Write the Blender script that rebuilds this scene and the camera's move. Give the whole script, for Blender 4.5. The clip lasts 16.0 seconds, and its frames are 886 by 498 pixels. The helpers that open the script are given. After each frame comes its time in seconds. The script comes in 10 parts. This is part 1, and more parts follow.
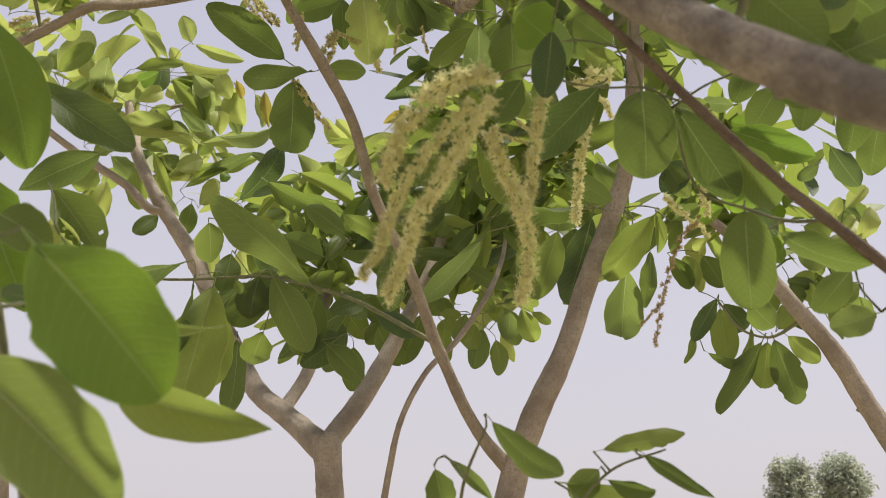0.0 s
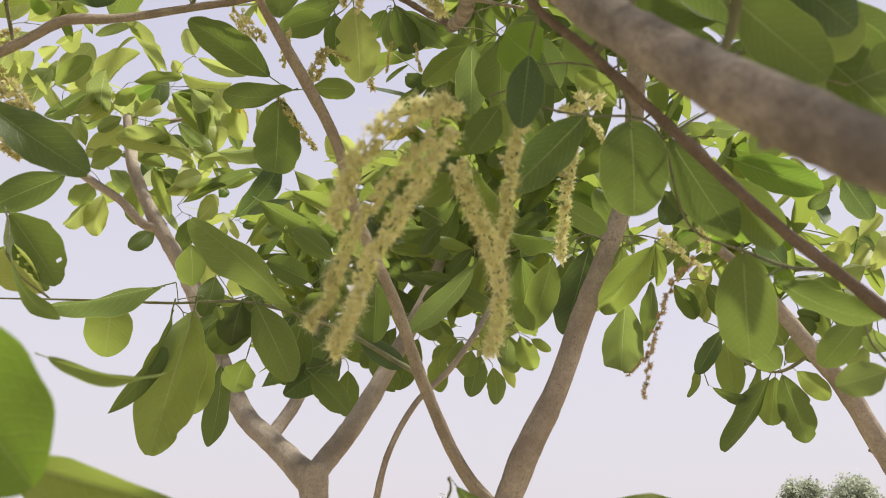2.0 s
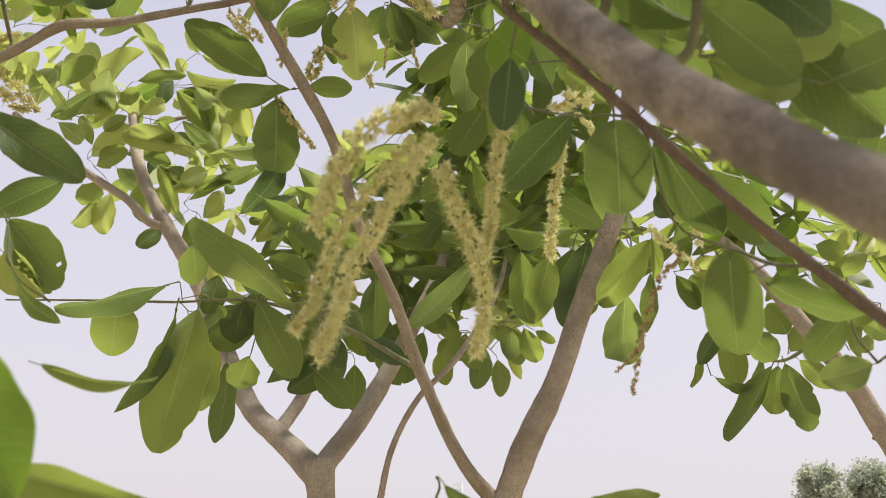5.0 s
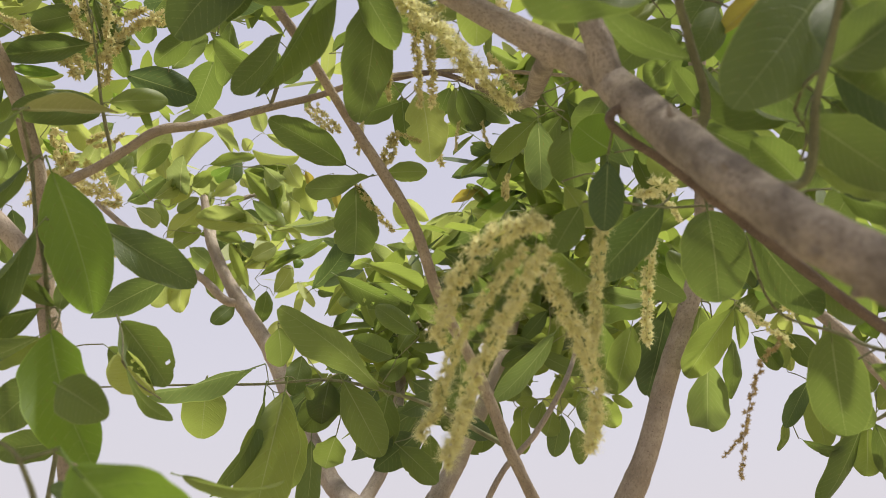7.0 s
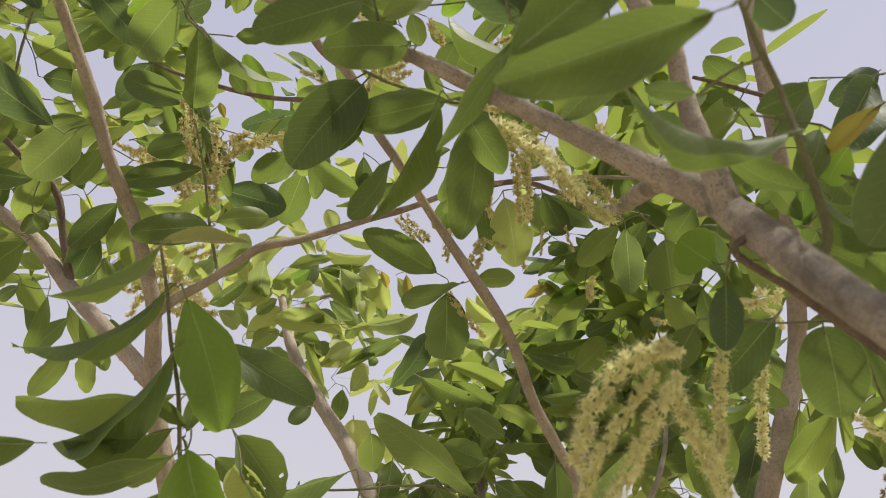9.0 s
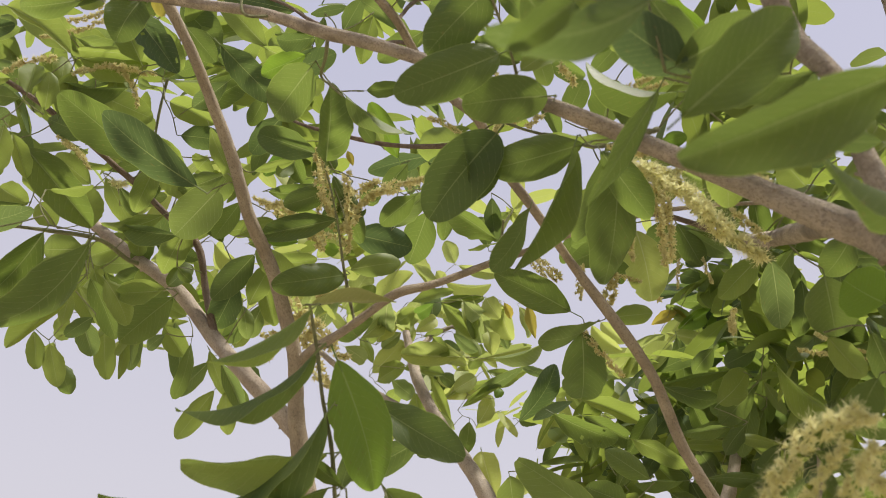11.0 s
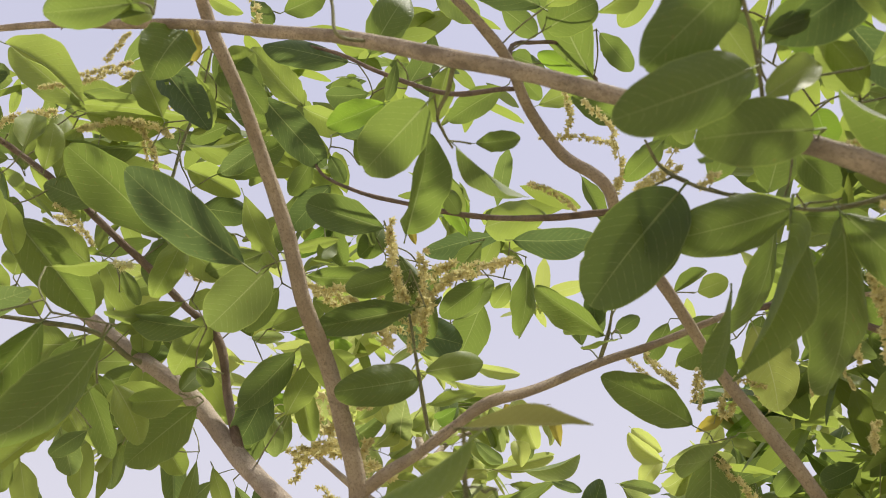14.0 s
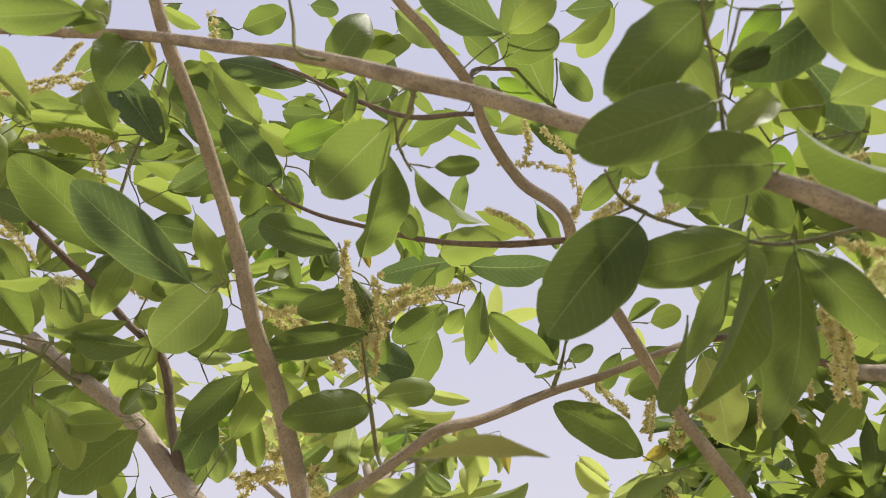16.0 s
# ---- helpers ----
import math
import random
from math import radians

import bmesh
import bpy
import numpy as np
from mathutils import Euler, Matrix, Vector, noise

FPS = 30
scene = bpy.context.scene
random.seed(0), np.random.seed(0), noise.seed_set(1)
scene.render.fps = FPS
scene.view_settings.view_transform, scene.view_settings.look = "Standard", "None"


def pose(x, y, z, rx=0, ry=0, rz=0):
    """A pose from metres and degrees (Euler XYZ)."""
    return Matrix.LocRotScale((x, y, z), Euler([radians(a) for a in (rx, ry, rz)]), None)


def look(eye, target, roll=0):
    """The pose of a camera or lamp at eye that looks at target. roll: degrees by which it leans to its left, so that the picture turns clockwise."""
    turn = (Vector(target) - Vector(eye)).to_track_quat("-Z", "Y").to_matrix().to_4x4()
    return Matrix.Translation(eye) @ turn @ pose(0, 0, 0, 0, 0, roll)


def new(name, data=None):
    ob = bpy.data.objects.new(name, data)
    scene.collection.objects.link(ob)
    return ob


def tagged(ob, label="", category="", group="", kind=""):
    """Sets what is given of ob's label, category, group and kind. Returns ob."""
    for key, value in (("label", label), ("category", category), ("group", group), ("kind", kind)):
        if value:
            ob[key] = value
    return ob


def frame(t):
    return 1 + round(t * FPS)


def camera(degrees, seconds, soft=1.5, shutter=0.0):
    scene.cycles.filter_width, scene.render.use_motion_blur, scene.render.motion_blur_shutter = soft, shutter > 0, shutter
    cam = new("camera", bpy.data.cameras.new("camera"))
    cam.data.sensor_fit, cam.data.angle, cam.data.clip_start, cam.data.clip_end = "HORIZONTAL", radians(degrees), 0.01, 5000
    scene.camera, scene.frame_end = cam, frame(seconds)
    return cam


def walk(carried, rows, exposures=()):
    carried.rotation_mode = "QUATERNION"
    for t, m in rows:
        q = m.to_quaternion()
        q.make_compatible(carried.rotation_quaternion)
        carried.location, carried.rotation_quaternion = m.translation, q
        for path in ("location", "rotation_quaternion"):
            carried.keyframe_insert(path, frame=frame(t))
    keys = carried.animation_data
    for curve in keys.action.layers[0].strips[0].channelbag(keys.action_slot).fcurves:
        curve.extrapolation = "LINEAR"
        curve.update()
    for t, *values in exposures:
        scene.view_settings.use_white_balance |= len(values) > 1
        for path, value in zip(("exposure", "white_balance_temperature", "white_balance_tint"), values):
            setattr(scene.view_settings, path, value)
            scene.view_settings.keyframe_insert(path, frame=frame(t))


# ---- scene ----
cam = camera(55.8, 16.0, soft=0.9)
cam.data.dof.use_dof = True
cam.data.dof.focus_distance = 1.35
cam.data.dof.aperture_fstop = 14.0
PATH = [
    (0, (0.269, 0.301, 1.669), (0.099, 2.171, 2.359), 0.2),
    (0.5, (0.284, 0.332, 1.689), (0.095, 2.199, 2.381), 1.0),
    (1, (0.294, 0.349, 1.706), (0.099, 2.21, 2.411), 1.4),
    (1.5, (0.294, 0.353, 1.707), (0.087, 2.21, 2.42), 1.7),
    (2, (0.295, 0.346, 1.705), (0.095, 2.201, 2.424), 1.4),
    (2.5, (0.298, 0.338, 1.702), (0.096, 2.191, 2.425), 1.3),
    (3, (0.313, 0.336, 1.705), (0.099, 2.191, 2.421), 1.0),
    (5.5, (0.311, 0.339, 1.71), (0.075, 2.2, 2.406), 0.7),
    (6, (0.301, 0.324, 1.7), (0.028, 2.168, 2.423), 1.1),
    (6.5, (0.284, 0.308, 1.71), (-0.025, 2.135, 2.464), 0.4),
    (7, (0.282, 0.301, 1.729), (-0.062, 2.094, 2.545), -0.3),
    (7.5, (0.272, 0.282, 1.725), (-0.075, 2.042, 2.61), -0.4),
    (8, (0.257, 0.263, 1.725), (-0.115, 1.99, 2.663), 0.3),
    (8.2, (0.253, 0.254, 1.729), (-0.142, 1.966, 2.685), 0.4),
    (10.3, (0.229, 0.26, 1.757), (-0.328, 1.888, 2.777), 1.0),
    (10.5, (0.224, 0.247, 1.773), (-0.372, 1.873, 2.774), 1.2),
    (11, (0.218, 0.242, 1.768), (-0.474, 1.805, 2.806), 2.4),
    (11.5, (0.21, 0.247, 1.77), (-0.543, 1.786, 2.802), 3.4),
    (12, (0.204, 0.256, 1.779), (-0.563, 1.801, 2.792), 3.4),
    (12.5, (0.168, 0.269, 1.78), (-0.606, 1.8, 2.809), 3.3),
    (13, (0.104, 0.299, 1.824), (-0.653, 1.805, 2.9), 3.2),
    (13.3, (0.068, 0.321, 1.844), (-0.655, 1.809, 2.968), 1.8),
    (13.5, (0.044, 0.33, 1.86), (-0.63, 1.821, 3.01), 2.0),
    (14, (0.009, 0.355, 1.875), (-0.552, 1.829, 3.105), 1.1),
    (14.5, (0.01, 0.359, 1.887), (-0.492, 1.824, 3.152), 0.0),
    (15, (-0.002, 0.37, 1.881), (-0.466, 1.834, 3.163), -0.1),
    (15.5, (0.004, 0.369, 1.879), (-0.447, 1.836, 3.163), 0.4),
    (16, (0.003, 0.361, 1.882), (-0.438, 1.837, 3.157), -0.0),
]
walk(cam, [(t, look(eye, target, roll)) for t, eye, target, roll in PATH],
     exposures=[(0, 0.33), (0.5, 0.23), (1, 0.44), (1.5, 0.48), (2.5, 0.55), (5.5, 0.53), (7, 0.43), (8, 0.33), (10.5, 0.31), (11.5, 0.46), (12.5, 0.57), (13.5, 0.55), (16, 0.52)])

# ---- sky and sun ----
SUN_TO = Vector((0.42, 0.10, 1.0)).normalized()
world = bpy.data.worlds.new("world")
scene.world = world
world.use_nodes = True
wn, wl = world.node_tree.nodes, world.node_tree.links
wn.clear()
sky = wn.new("ShaderNodeTexSky")
sky.sky_type = "NISHITA"
sky.sun_disc = False
sky.sun_elevation = math.asin(SUN_TO.z)
sky.sun_rotation = math.atan2(SUN_TO.x, SUN_TO.y)
sky.air_density, sky.dust_density, sky.ozone_density = 1.0, 4.0, 1.5
dim = wn.new("ShaderNodeVectorMath")
dim.operation = "SCALE"
dim.inputs["Scale"].default_value = 0.1
coords = wn.new("ShaderNodeTexCoord")
split = wn.new("ShaderNodeSeparateXYZ")
ramp = wn.new("ShaderNodeValToRGB")
ramp.color_ramp.elements[0].position = 0.0
ramp.color_ramp.elements[0].color = (0.60, 0.555, 0.58, 1)
ramp.color_ramp.elements[1].position = 0.75
ramp.color_ramp.elements[1].color = (0.463, 0.458, 0.572, 1)
step = ramp.color_ramp.elements.new(0.25)
step.color = (0.575, 0.547, 0.600, 1)
haze = wn.new("ShaderNodeMixRGB")
haze.inputs[0].default_value = 0.85
back = wn.new("ShaderNodeBackground")
back.inputs["Strength"].default_value = 1.0
sky_out = wn.new("ShaderNodeOutputWorld")
wl.new(sky.outputs[0], dim.inputs[0])
wl.new(coords.outputs["Generated"], split.inputs[0])
wl.new(split.outputs["Z"], ramp.inputs[0])
wl.new(dim.outputs[0], haze.inputs[1])
wl.new(ramp.outputs[0], haze.inputs[2])
wl.new(haze.outputs[0], back.inputs[0])
wl.new(back.outputs[0], sky_out.inputs[0])

sun_data = bpy.data.lights.new("sun", "SUN")
sun_data.energy, sun_data.angle, sun_data.color = 4.8, radians(5.0), (1.0, 0.94, 0.84)
sun = new("sun", sun_data)
sun.matrix_world = look(SUN_TO * 40, (0, 0, 0))


# ---- materials ----
def material(name):
    m = bpy.data.materials.new(name)
    m.use_nodes = True
    nodes = m.node_tree.nodes
    nodes.clear()
    out = nodes.new("ShaderNodeOutputMaterial")
    return m, nodes, m.node_tree.links, out


def node(nodes, kind, **values):
    n = nodes.new(kind)
    for key, value in values.items():
        if key == "operation":
            n.operation = value
        else:
            n.inputs[int(key[1:]) if key[1:].isdigit() else key].default_value = value
    return n


def math_node(nodes, links, op, a, b=None, c=None):
    n = nodes.new("ShaderNodeMath")
    n.operation = op
    for i, v in enumerate((a, b, c)):
        if v is None:
            continue
        if isinstance(v, (int, float)):
            n.inputs[i].default_value = v
        else:
            links.new(v, n.inputs[i])
    return n.outputs[0]


def mix_rgb(nodes, links, fac, a, b):
    n = nodes.new("ShaderNodeMixRGB")
    for i, v in enumerate((fac, a, b)):
        if isinstance(v, (int, float)):
            n.inputs[i].default_value = v
        elif isinstance(v, tuple):
            n.inputs[i].default_value = (*v, 1)
        else:
            links.new(v, n.inputs[i])
    return n.outputs[0]


def clamp01(nodes, links, x):
    return math_node(nodes, links, "MINIMUM", math_node(nodes, links, "MAXIMUM", x, 0.0), 1.0)


def leaf_material(name, dark, light, blue, through_colour, rib, per_island=False, share=0.5):
    """Leaf with a pale midrib, side veins, mottling and light passing through the blade."""
    m, nodes, links, out = material(name)
    uv = nodes.new("ShaderNodeUVMap")
    sep = nodes.new("ShaderNodeSeparateXYZ")
    links.new(uv.outputs[0], sep.inputs[0])
    s, v = sep.outputs[0], sep.outputs[1]
    across = math_node(nodes, links, "ABSOLUTE", math_node(nodes, links, "SUBTRACT", v, 0.5))
    if per_island:
        rnd = nodes.new("ShaderNodeNewGeometry").outputs["Random Per Island"]
    else:
        rnd = nodes.new("ShaderNodeObjectInfo").outputs["Random"]
    rnd2 = math_node(nodes, links, "FRACT", math_node(nodes, links, "MULTIPLY", rnd, 17.31))
    shift = nodes.new("ShaderNodeVectorMath")
    shift.operation = "ADD"
    links.new(uv.outputs[0], shift.inputs[0])
    links.new(math_node(nodes, links, "MULTIPLY", rnd, 37.0), shift.inputs[1])
    spots = node(nodes, "ShaderNodeTexNoise", Scale=3.0, Detail=5.0)
    grain = node(nodes, "ShaderNodeTexNoise", Scale=46.0, Detail=5.0)
    speck = node(nodes, "ShaderNodeTexNoise", Scale=19.0)
    cells = node(nodes, "ShaderNodeTexVoronoi", Scale=26.0)
    for n in (spots, grain, speck, cells):
        links.new(shift.outputs[0], n.inputs["Vector"])
    tone = math_node(nodes, links, "MULTIPLY_ADD", spots.outputs["Fac"], 0.9, -0.42)
    tone = clamp01(nodes, links, math_node(nodes, links, "ADD", tone, rnd))
    colour = mix_rgb(nodes, links, tone, dark, light)
    cool = clamp01(nodes, links, math_node(nodes, links, "MULTIPLY_ADD", rnd2, 2.2, -1.2))
    colour = mix_rgb(nodes, links, cool, colour, blue)
    mottled = math_node(nodes, links, "MULTIPLY", grain.outputs["Fac"], 0.66)
    colour = mix_rgb(nodes, links, mottled, colour, dark)
    # side veins bend forward from the midrib and thin out towards the rim
    curved = math_node(nodes, links, "MULTIPLY", math_node(nodes, links, "POWER", across, 1.4), 9.0)
    bands = math_node(nodes, links, "SUBTRACT", math_node(nodes, links, "MULTIPLY", s, 12.0), curved)
    wobble = math_node(nodes, links, "MULTIPLY", spots.outputs["Fac"], 1.1)
    bands = math_node(nodes, links, "ADD", bands, wobble)
    saw = math_node(nodes, links, "ABSOLUTE", math_node(nodes, links, "SUBTRACT", math_node(nodes, links, "FRACT", bands), 0.5))
    vein = clamp01(nodes, links, math_node(nodes, links, "MULTIPLY_ADD", saw, -11.0, 1.0))
    faint = clamp01(nodes, links, math_node(nodes, links, "MULTIPLY_ADD", speck.outputs["Fac"], 3.0, -1.0))
    vein = math_node(nodes, links, "MULTIPLY", vein, faint)
    ribw = math_node(nodes, links, "MULTIPLY_ADD", s, -0.013, 0.020)
    mid = clamp01(nodes, links, math_node(nodes, links, "MULTIPLY", math_node(nodes, links, "SUBTRACT", ribw, across), 110.0))
    colour = mix_rgb(nodes, links, math_node(nodes, links, "MULTIPLY", vein, 0.40), colour, rib)
    colour = mix_rgb(nodes, links, math_node(nodes, links, "MULTIPLY", mid, 0.75), colour, rib)
    # a thin, pale rim
    edge = nodes.new("ShaderNodeUVMap")
    edge.uv_map = "Edge"
    rim_at = nodes.new("ShaderNodeSeparateXYZ")
    links.new(edge.outputs[0], rim_at.inputs[0])
    rim = clamp01(nodes, links, math_node(nodes, links, "MULTIPLY_ADD", rim_at.outputs[0], 22.0, -21.0))
    colour = mix_rgb(nodes, links, math_node(nodes, links, "MULTIPLY", rim, 0.7), colour, rib)
    # small brown specks
    dots = math_node(nodes, links, "GREATER_THAN", speck.outputs["Fac"], 0.70)
    colour = mix_rgb(nodes, links, math_node(nodes, links, "MULTIPLY", dots, 0.6), colour, (0.13, 0.09, 0.04))
    bump = node(nodes, "ShaderNodeBump", Strength=0.28, Distance=0.0015)
    height = math_node(nodes, links, "ADD", math_node(nodes, links, "MULTIPLY", vein, -1.0), math_node(nodes, links, "MULTIPLY", cells.outputs["Distance"], 0.25))
    height = math_node(nodes, links, "ADD", height, spots.outputs["Fac"])
    links.new(height, bump.inputs["Height"])
    face = nodes.new("ShaderNodeBsdfPrincipled")
    face.inputs["Roughness"].default_value = 0.54
    face.inputs["Specular IOR Level"].default_value = 0.36
    links.new(colour, face.inputs["Base Color"])
    links.new(bump.outputs[0], face.inputs["Normal"])
    glow = nodes.new("ShaderNodeBsdfTranslucent")
    lit = mix_rgb(nodes, links, 0.65, colour, through_colour)
    lit = mix_rgb(nodes, links, math_node(nodes, links, "MULTIPLY", cool, 0.6), lit, colour)
    lit = mix_rgb(nodes, links, math_node(nodes, links, "MULTIPLY", vein, 0.32), lit, rib)
    lit = mix_rgb(nodes, links, math_node(nodes, links, "MULTIPLY", rim, 0.6), lit, through_colour)
    links.new(mix_rgb(nodes, links, math_node(nodes, links, "MULTIPLY", mid, 0.8), lit, rib), glow.inputs[0])
    links.new(bump.outputs[0], glow.inputs["Normal"])
    blend = nodes.new("ShaderNodeMixShader")
    blend.inputs[0].default_value = share
    links.new(face.outputs[0], blend.inputs[1])
    links.new(glow.outputs[0], blend.inputs[2])
    links.new(blend.outputs[0], out.inputs[0])
    return m


def bark_material(name, pale, dark, scale, blotch=1.0):
    """Smooth young bark: pale skin with grey and brown blotches, faint streaks and scattered raised pores."""
    m, nodes, links, out = material(name)
    course = nodes.new("ShaderNodeAttribute")
    course.attribute_name = "along"
    where = course.outputs["Vector"]
    broad = node(nodes, "ShaderNodeTexNoise", Scale=scale, Detail=7.0, Roughness=0.7)
    wide = node(nodes, "ShaderNodeTexNoise", Scale=scale * 0.3, Detail=3.0)
    fine = node(nodes, "ShaderNodeTexNoise", Scale=scale * 17, Detail=6.0, Roughness=0.7)
    pores = node(nodes, "ShaderNodeTexVoronoi", Scale=scale * 14)
    flat = nodes.new("ShaderNodeMapping")
    flat.inputs["Scale"].default_value = (1.0, 1.0, 0.75)
    links.new(where, flat.inputs["Vector"])
    for n in (broad, wide, fine):
        links.new(flat.outputs[0], n.inputs["Vector"])
    links.new(where, pores.inputs["Vector"])
    f = clamp01(nodes, links, math_node(nodes, links, "MULTIPLY_ADD", broad.outputs["Fac"], 3.0 * blotch, 0.5 - 1.5 * blotch))
    colour = mix_rgb(nodes, links, f, dark, pale)
    grey = clamp01(nodes, links, math_node(nodes, links, "MULTIPLY_ADD", wide.outputs["Fac"], 4.0, -1.7))
    colour = mix_rgb(nodes, links, math_node(nodes, links, "MULTIPLY", grey, 0.2), colour, (0.30, 0.28, 0.26))
    colour = mix_rgb(nodes, links, math_node(nodes, links, "MULTIPLY", clamp01(nodes, links, math_node(nodes, links, "MULTIPLY_ADD", fine.outputs["Fac"], 7.0, -3.5)), 0.75), colour, tuple(c * 0.8 for c in dark))
    chosen = nodes.new("ShaderNodeSeparateXYZ")
    links.new(pores.outputs["Color"], chosen.inputs[0])
    near = clamp01(nodes, links, math_node(nodes, links, "MULTIPLY_ADD", pores.outputs["Distance"], -5.0, 1.5))
    pore = math_node(nodes, links, "MULTIPLY", near, math_node(nodes, links, "GREATER_THAN", chosen.outputs[0], 0.80))
    colour = mix_rgb(nodes, links, math_node(nodes, links, "MULTIPLY", pore, 0.6), colour, (0.52, 0.44, 0.35))
    scar = math_node(nodes, links, "MULTIPLY", near, math_node(nodes, links, "LESS_THAN", chosen.outputs[1], 0.05))
    colour = mix_rgb(nodes, links, math_node(nodes, links, "MULTIPLY", scar, 0.8), colour, (0.12, 0.085, 0.06))
    bump = node(nodes, "ShaderNodeBump", Strength=1.0, Distance=0.004)
    height = math_node(nodes, links, "MULTIPLY_ADD", pore, 0.9, math_node(nodes, links, "MULTIPLY", broad.outputs["Fac"], 1.4))
    links.new(math_node(nodes, links, "ADD", fine.outputs["Fac"], height), bump.inputs["Height"])
    face = node(nodes, "ShaderNodeBsdfPrincipled", Roughness=0.85)
    face.inputs["Specular IOR Level"].default_value = 0.2
    links.new(colour, face.inputs["Base Color"])
    links.new(bump.outputs[0], face.inputs["Normal"])
    links.new(face.outputs[0], out.inputs[0])
    return m


def plain_material(name, a, b, scale, rough=0.9, share=0.0):
    m, nodes, links, out = material(name)
    where = nodes.new("ShaderNodeTexCoord").outputs["Object"]
    n1 = node(nodes, "ShaderNodeTexNoise", Scale=scale, Detail=6.0)
    n2 = node(nodes, "ShaderNodeTexNoise", Scale=scale * 17, Detail=4.0)
    links.new(where, n1.inputs["Vector"])
    links.new(where, n2.inputs["Vector"])
    f = math_node(nodes, links, "ADD", math_node(nodes, links, "MULTIPLY", n1.outputs["Fac"], 0.7), math_node(nodes, links, "MULTIPLY", n2.outputs["Fac"], 0.5))
    f = math_node(nodes, links, "MULTIPLY_ADD", f, 2.0, -0.7)
    f = math_node(nodes, links, "MINIMUM", math_node(nodes, links, "MAXIMUM", f, 0.0), 1.0)
    face = node(nodes, "ShaderNodeBsdfPrincipled", Roughness=rough)
    face.inputs["Specular IOR Level"].default_value = 0.2
    colour = mix_rgb(nodes, links, f, a, b)
    links.new(colour, face.inputs["Base Color"])
    if share:
        glow = nodes.new("ShaderNodeBsdfTranslucent")
        links.new(colour, glow.inputs[0])
        blend = nodes.new("ShaderNodeMixShader")
        blend.inputs[0].default_value = share
        links.new(face.outputs[0], blend.inputs[1])
        links.new(glow.outputs[0], blend.inputs[2])
        links.new(blend.outputs[0], out.inputs[0])
    else:
        links.new(face.outputs[0], out.inputs[0])
    return m


# Natural tones, though mature or pale is also picked to paint shade or light.
LEAF = leaf_material("leaf_mature", (0.051, 0.080, 0.029), (0.101, 0.138, 0.044), (0.043, 0.079, 0.046), (0.280, 0.378, 0.055), (0.24, 0.29, 0.11), share=0.45)
PALE = leaf_material("leaf_pale", (0.102, 0.146, 0.043), (0.192, 0.237, 0.073), (0.081, 0.133, 0.064), (0.406, 0.504, 0.078), (0.31, 0.36, 0.15), share=0.5)
YOUNG = leaf_material("leaf_young", (0.205, 0.252, 0.072), (0.390, 0.435, 0.135), (0.165, 0.230, 0.100), (0.55, 0.62, 0.135), (0.48, 0.52, 0.25))
YELLOW = leaf_material("leaf_yellow", (0.19, 0.18, 0.04), (0.38, 0.30, 0.06), (0.18, 0.19, 0.05), (0.56, 0.45, 0.06), (0.34, 0.31, 0.13))
OLIVE = leaf_material("leaf_olive", (0.085, 0.092, 0.036), (0.150, 0.140, 0.055), (0.08, 0.09, 0.04), (0.24, 0.24, 0.06), (0.24, 0.23, 0.11))
# Lit copy of the leaf: sunshine through the blade is put into its colour.
SUNLIT = leaf_material("leaf_sunlit", (0.090, 0.152, 0.030), (0.150, 0.222, 0.046), (0.088, 0.158, 0.038), (0.29, 0.46, 0.03), (0.25, 0.34, 0.10))
STUFF = leaf_material("leaf_far", (0.062, 0.097, 0.030), (0.162, 0.199, 0.057), (0.051, 0.096, 0.048), (0.410, 0.507, 0.068), (0.23, 0.28, 0.10), per_island=True)
STUFF_YOUNG = leaf_material("leaf_far_young", (0.195, 0.240, 0.068), (0.375, 0.42, 0.125), (0.155, 0.22, 0.095), (0.54, 0.61, 0.13), (0.42, 0.46, 0.21), per_island=True)
# Far foliage: haze is put into the colour, paler than real leaves.
DISTANT_HAZED = leaf_material("leaf_distant_hazed", (0.34, 0.37, 0.29), (0.43, 0.45, 0.36), (0.33, 0.36, 0.30), (0.46, 0.50, 0.36), (0.30, 0.34, 0.24), per_island=True, share=0.65)
BARK = bark_material("bark", (0.52, 0.44, 0.35), (0.30, 0.245, 0.195), 22.0, 1.2)
BARK_WARM = bark_material("bark_warm", (0.50, 0.415, 0.30), (0.265, 0.21, 0.15), 30.0)
BARK_ROUGH = bark_material("bark_rough", (0.55, 0.46, 0.35), (0.25, 0.205, 0.155), 34.0, 1.6)
TWIG = bark_material("twig_bark", (0.33, 0.25, 0.185), (0.16, 0.115, 0.085), 60.0)
GREEN_TWIG = bark_material("green_twig", (0.36, 0.37, 0.19), (0.21, 0.21, 0.11), 60.0)
FLOWER = plain_material("flower", (0.66, 0.63, 0.32), (0.86, 0.85, 0.54), 260.0, 0.8, 0.45)
FADED = plain_material("flower_faded", (0.50, 0.46, 0.21), (0.76, 0.71, 0.40), 180.0, 0.85, 0.3)
HEART = plain_material("flower_heart", (0.38, 0.29, 0.11), (0.54, 0.44, 0.18), 200.0, 0.9, 0.2)
DRY_FLOWER = plain_material("dry_flower", (0.30, 0.22, 0.11), (0.52, 0.42, 0.22), 90.0, 0.9, 0.2)
SOIL = plain_material("field_soil", (0.26, 0.23, 0.14), (0.44, 0.37, 0.26), 0.6)
STEEL = plain_material("tower_steel", (0.45, 0.45, 0.47), (0.55, 0.55, 0.56), 2.0, 0.6)


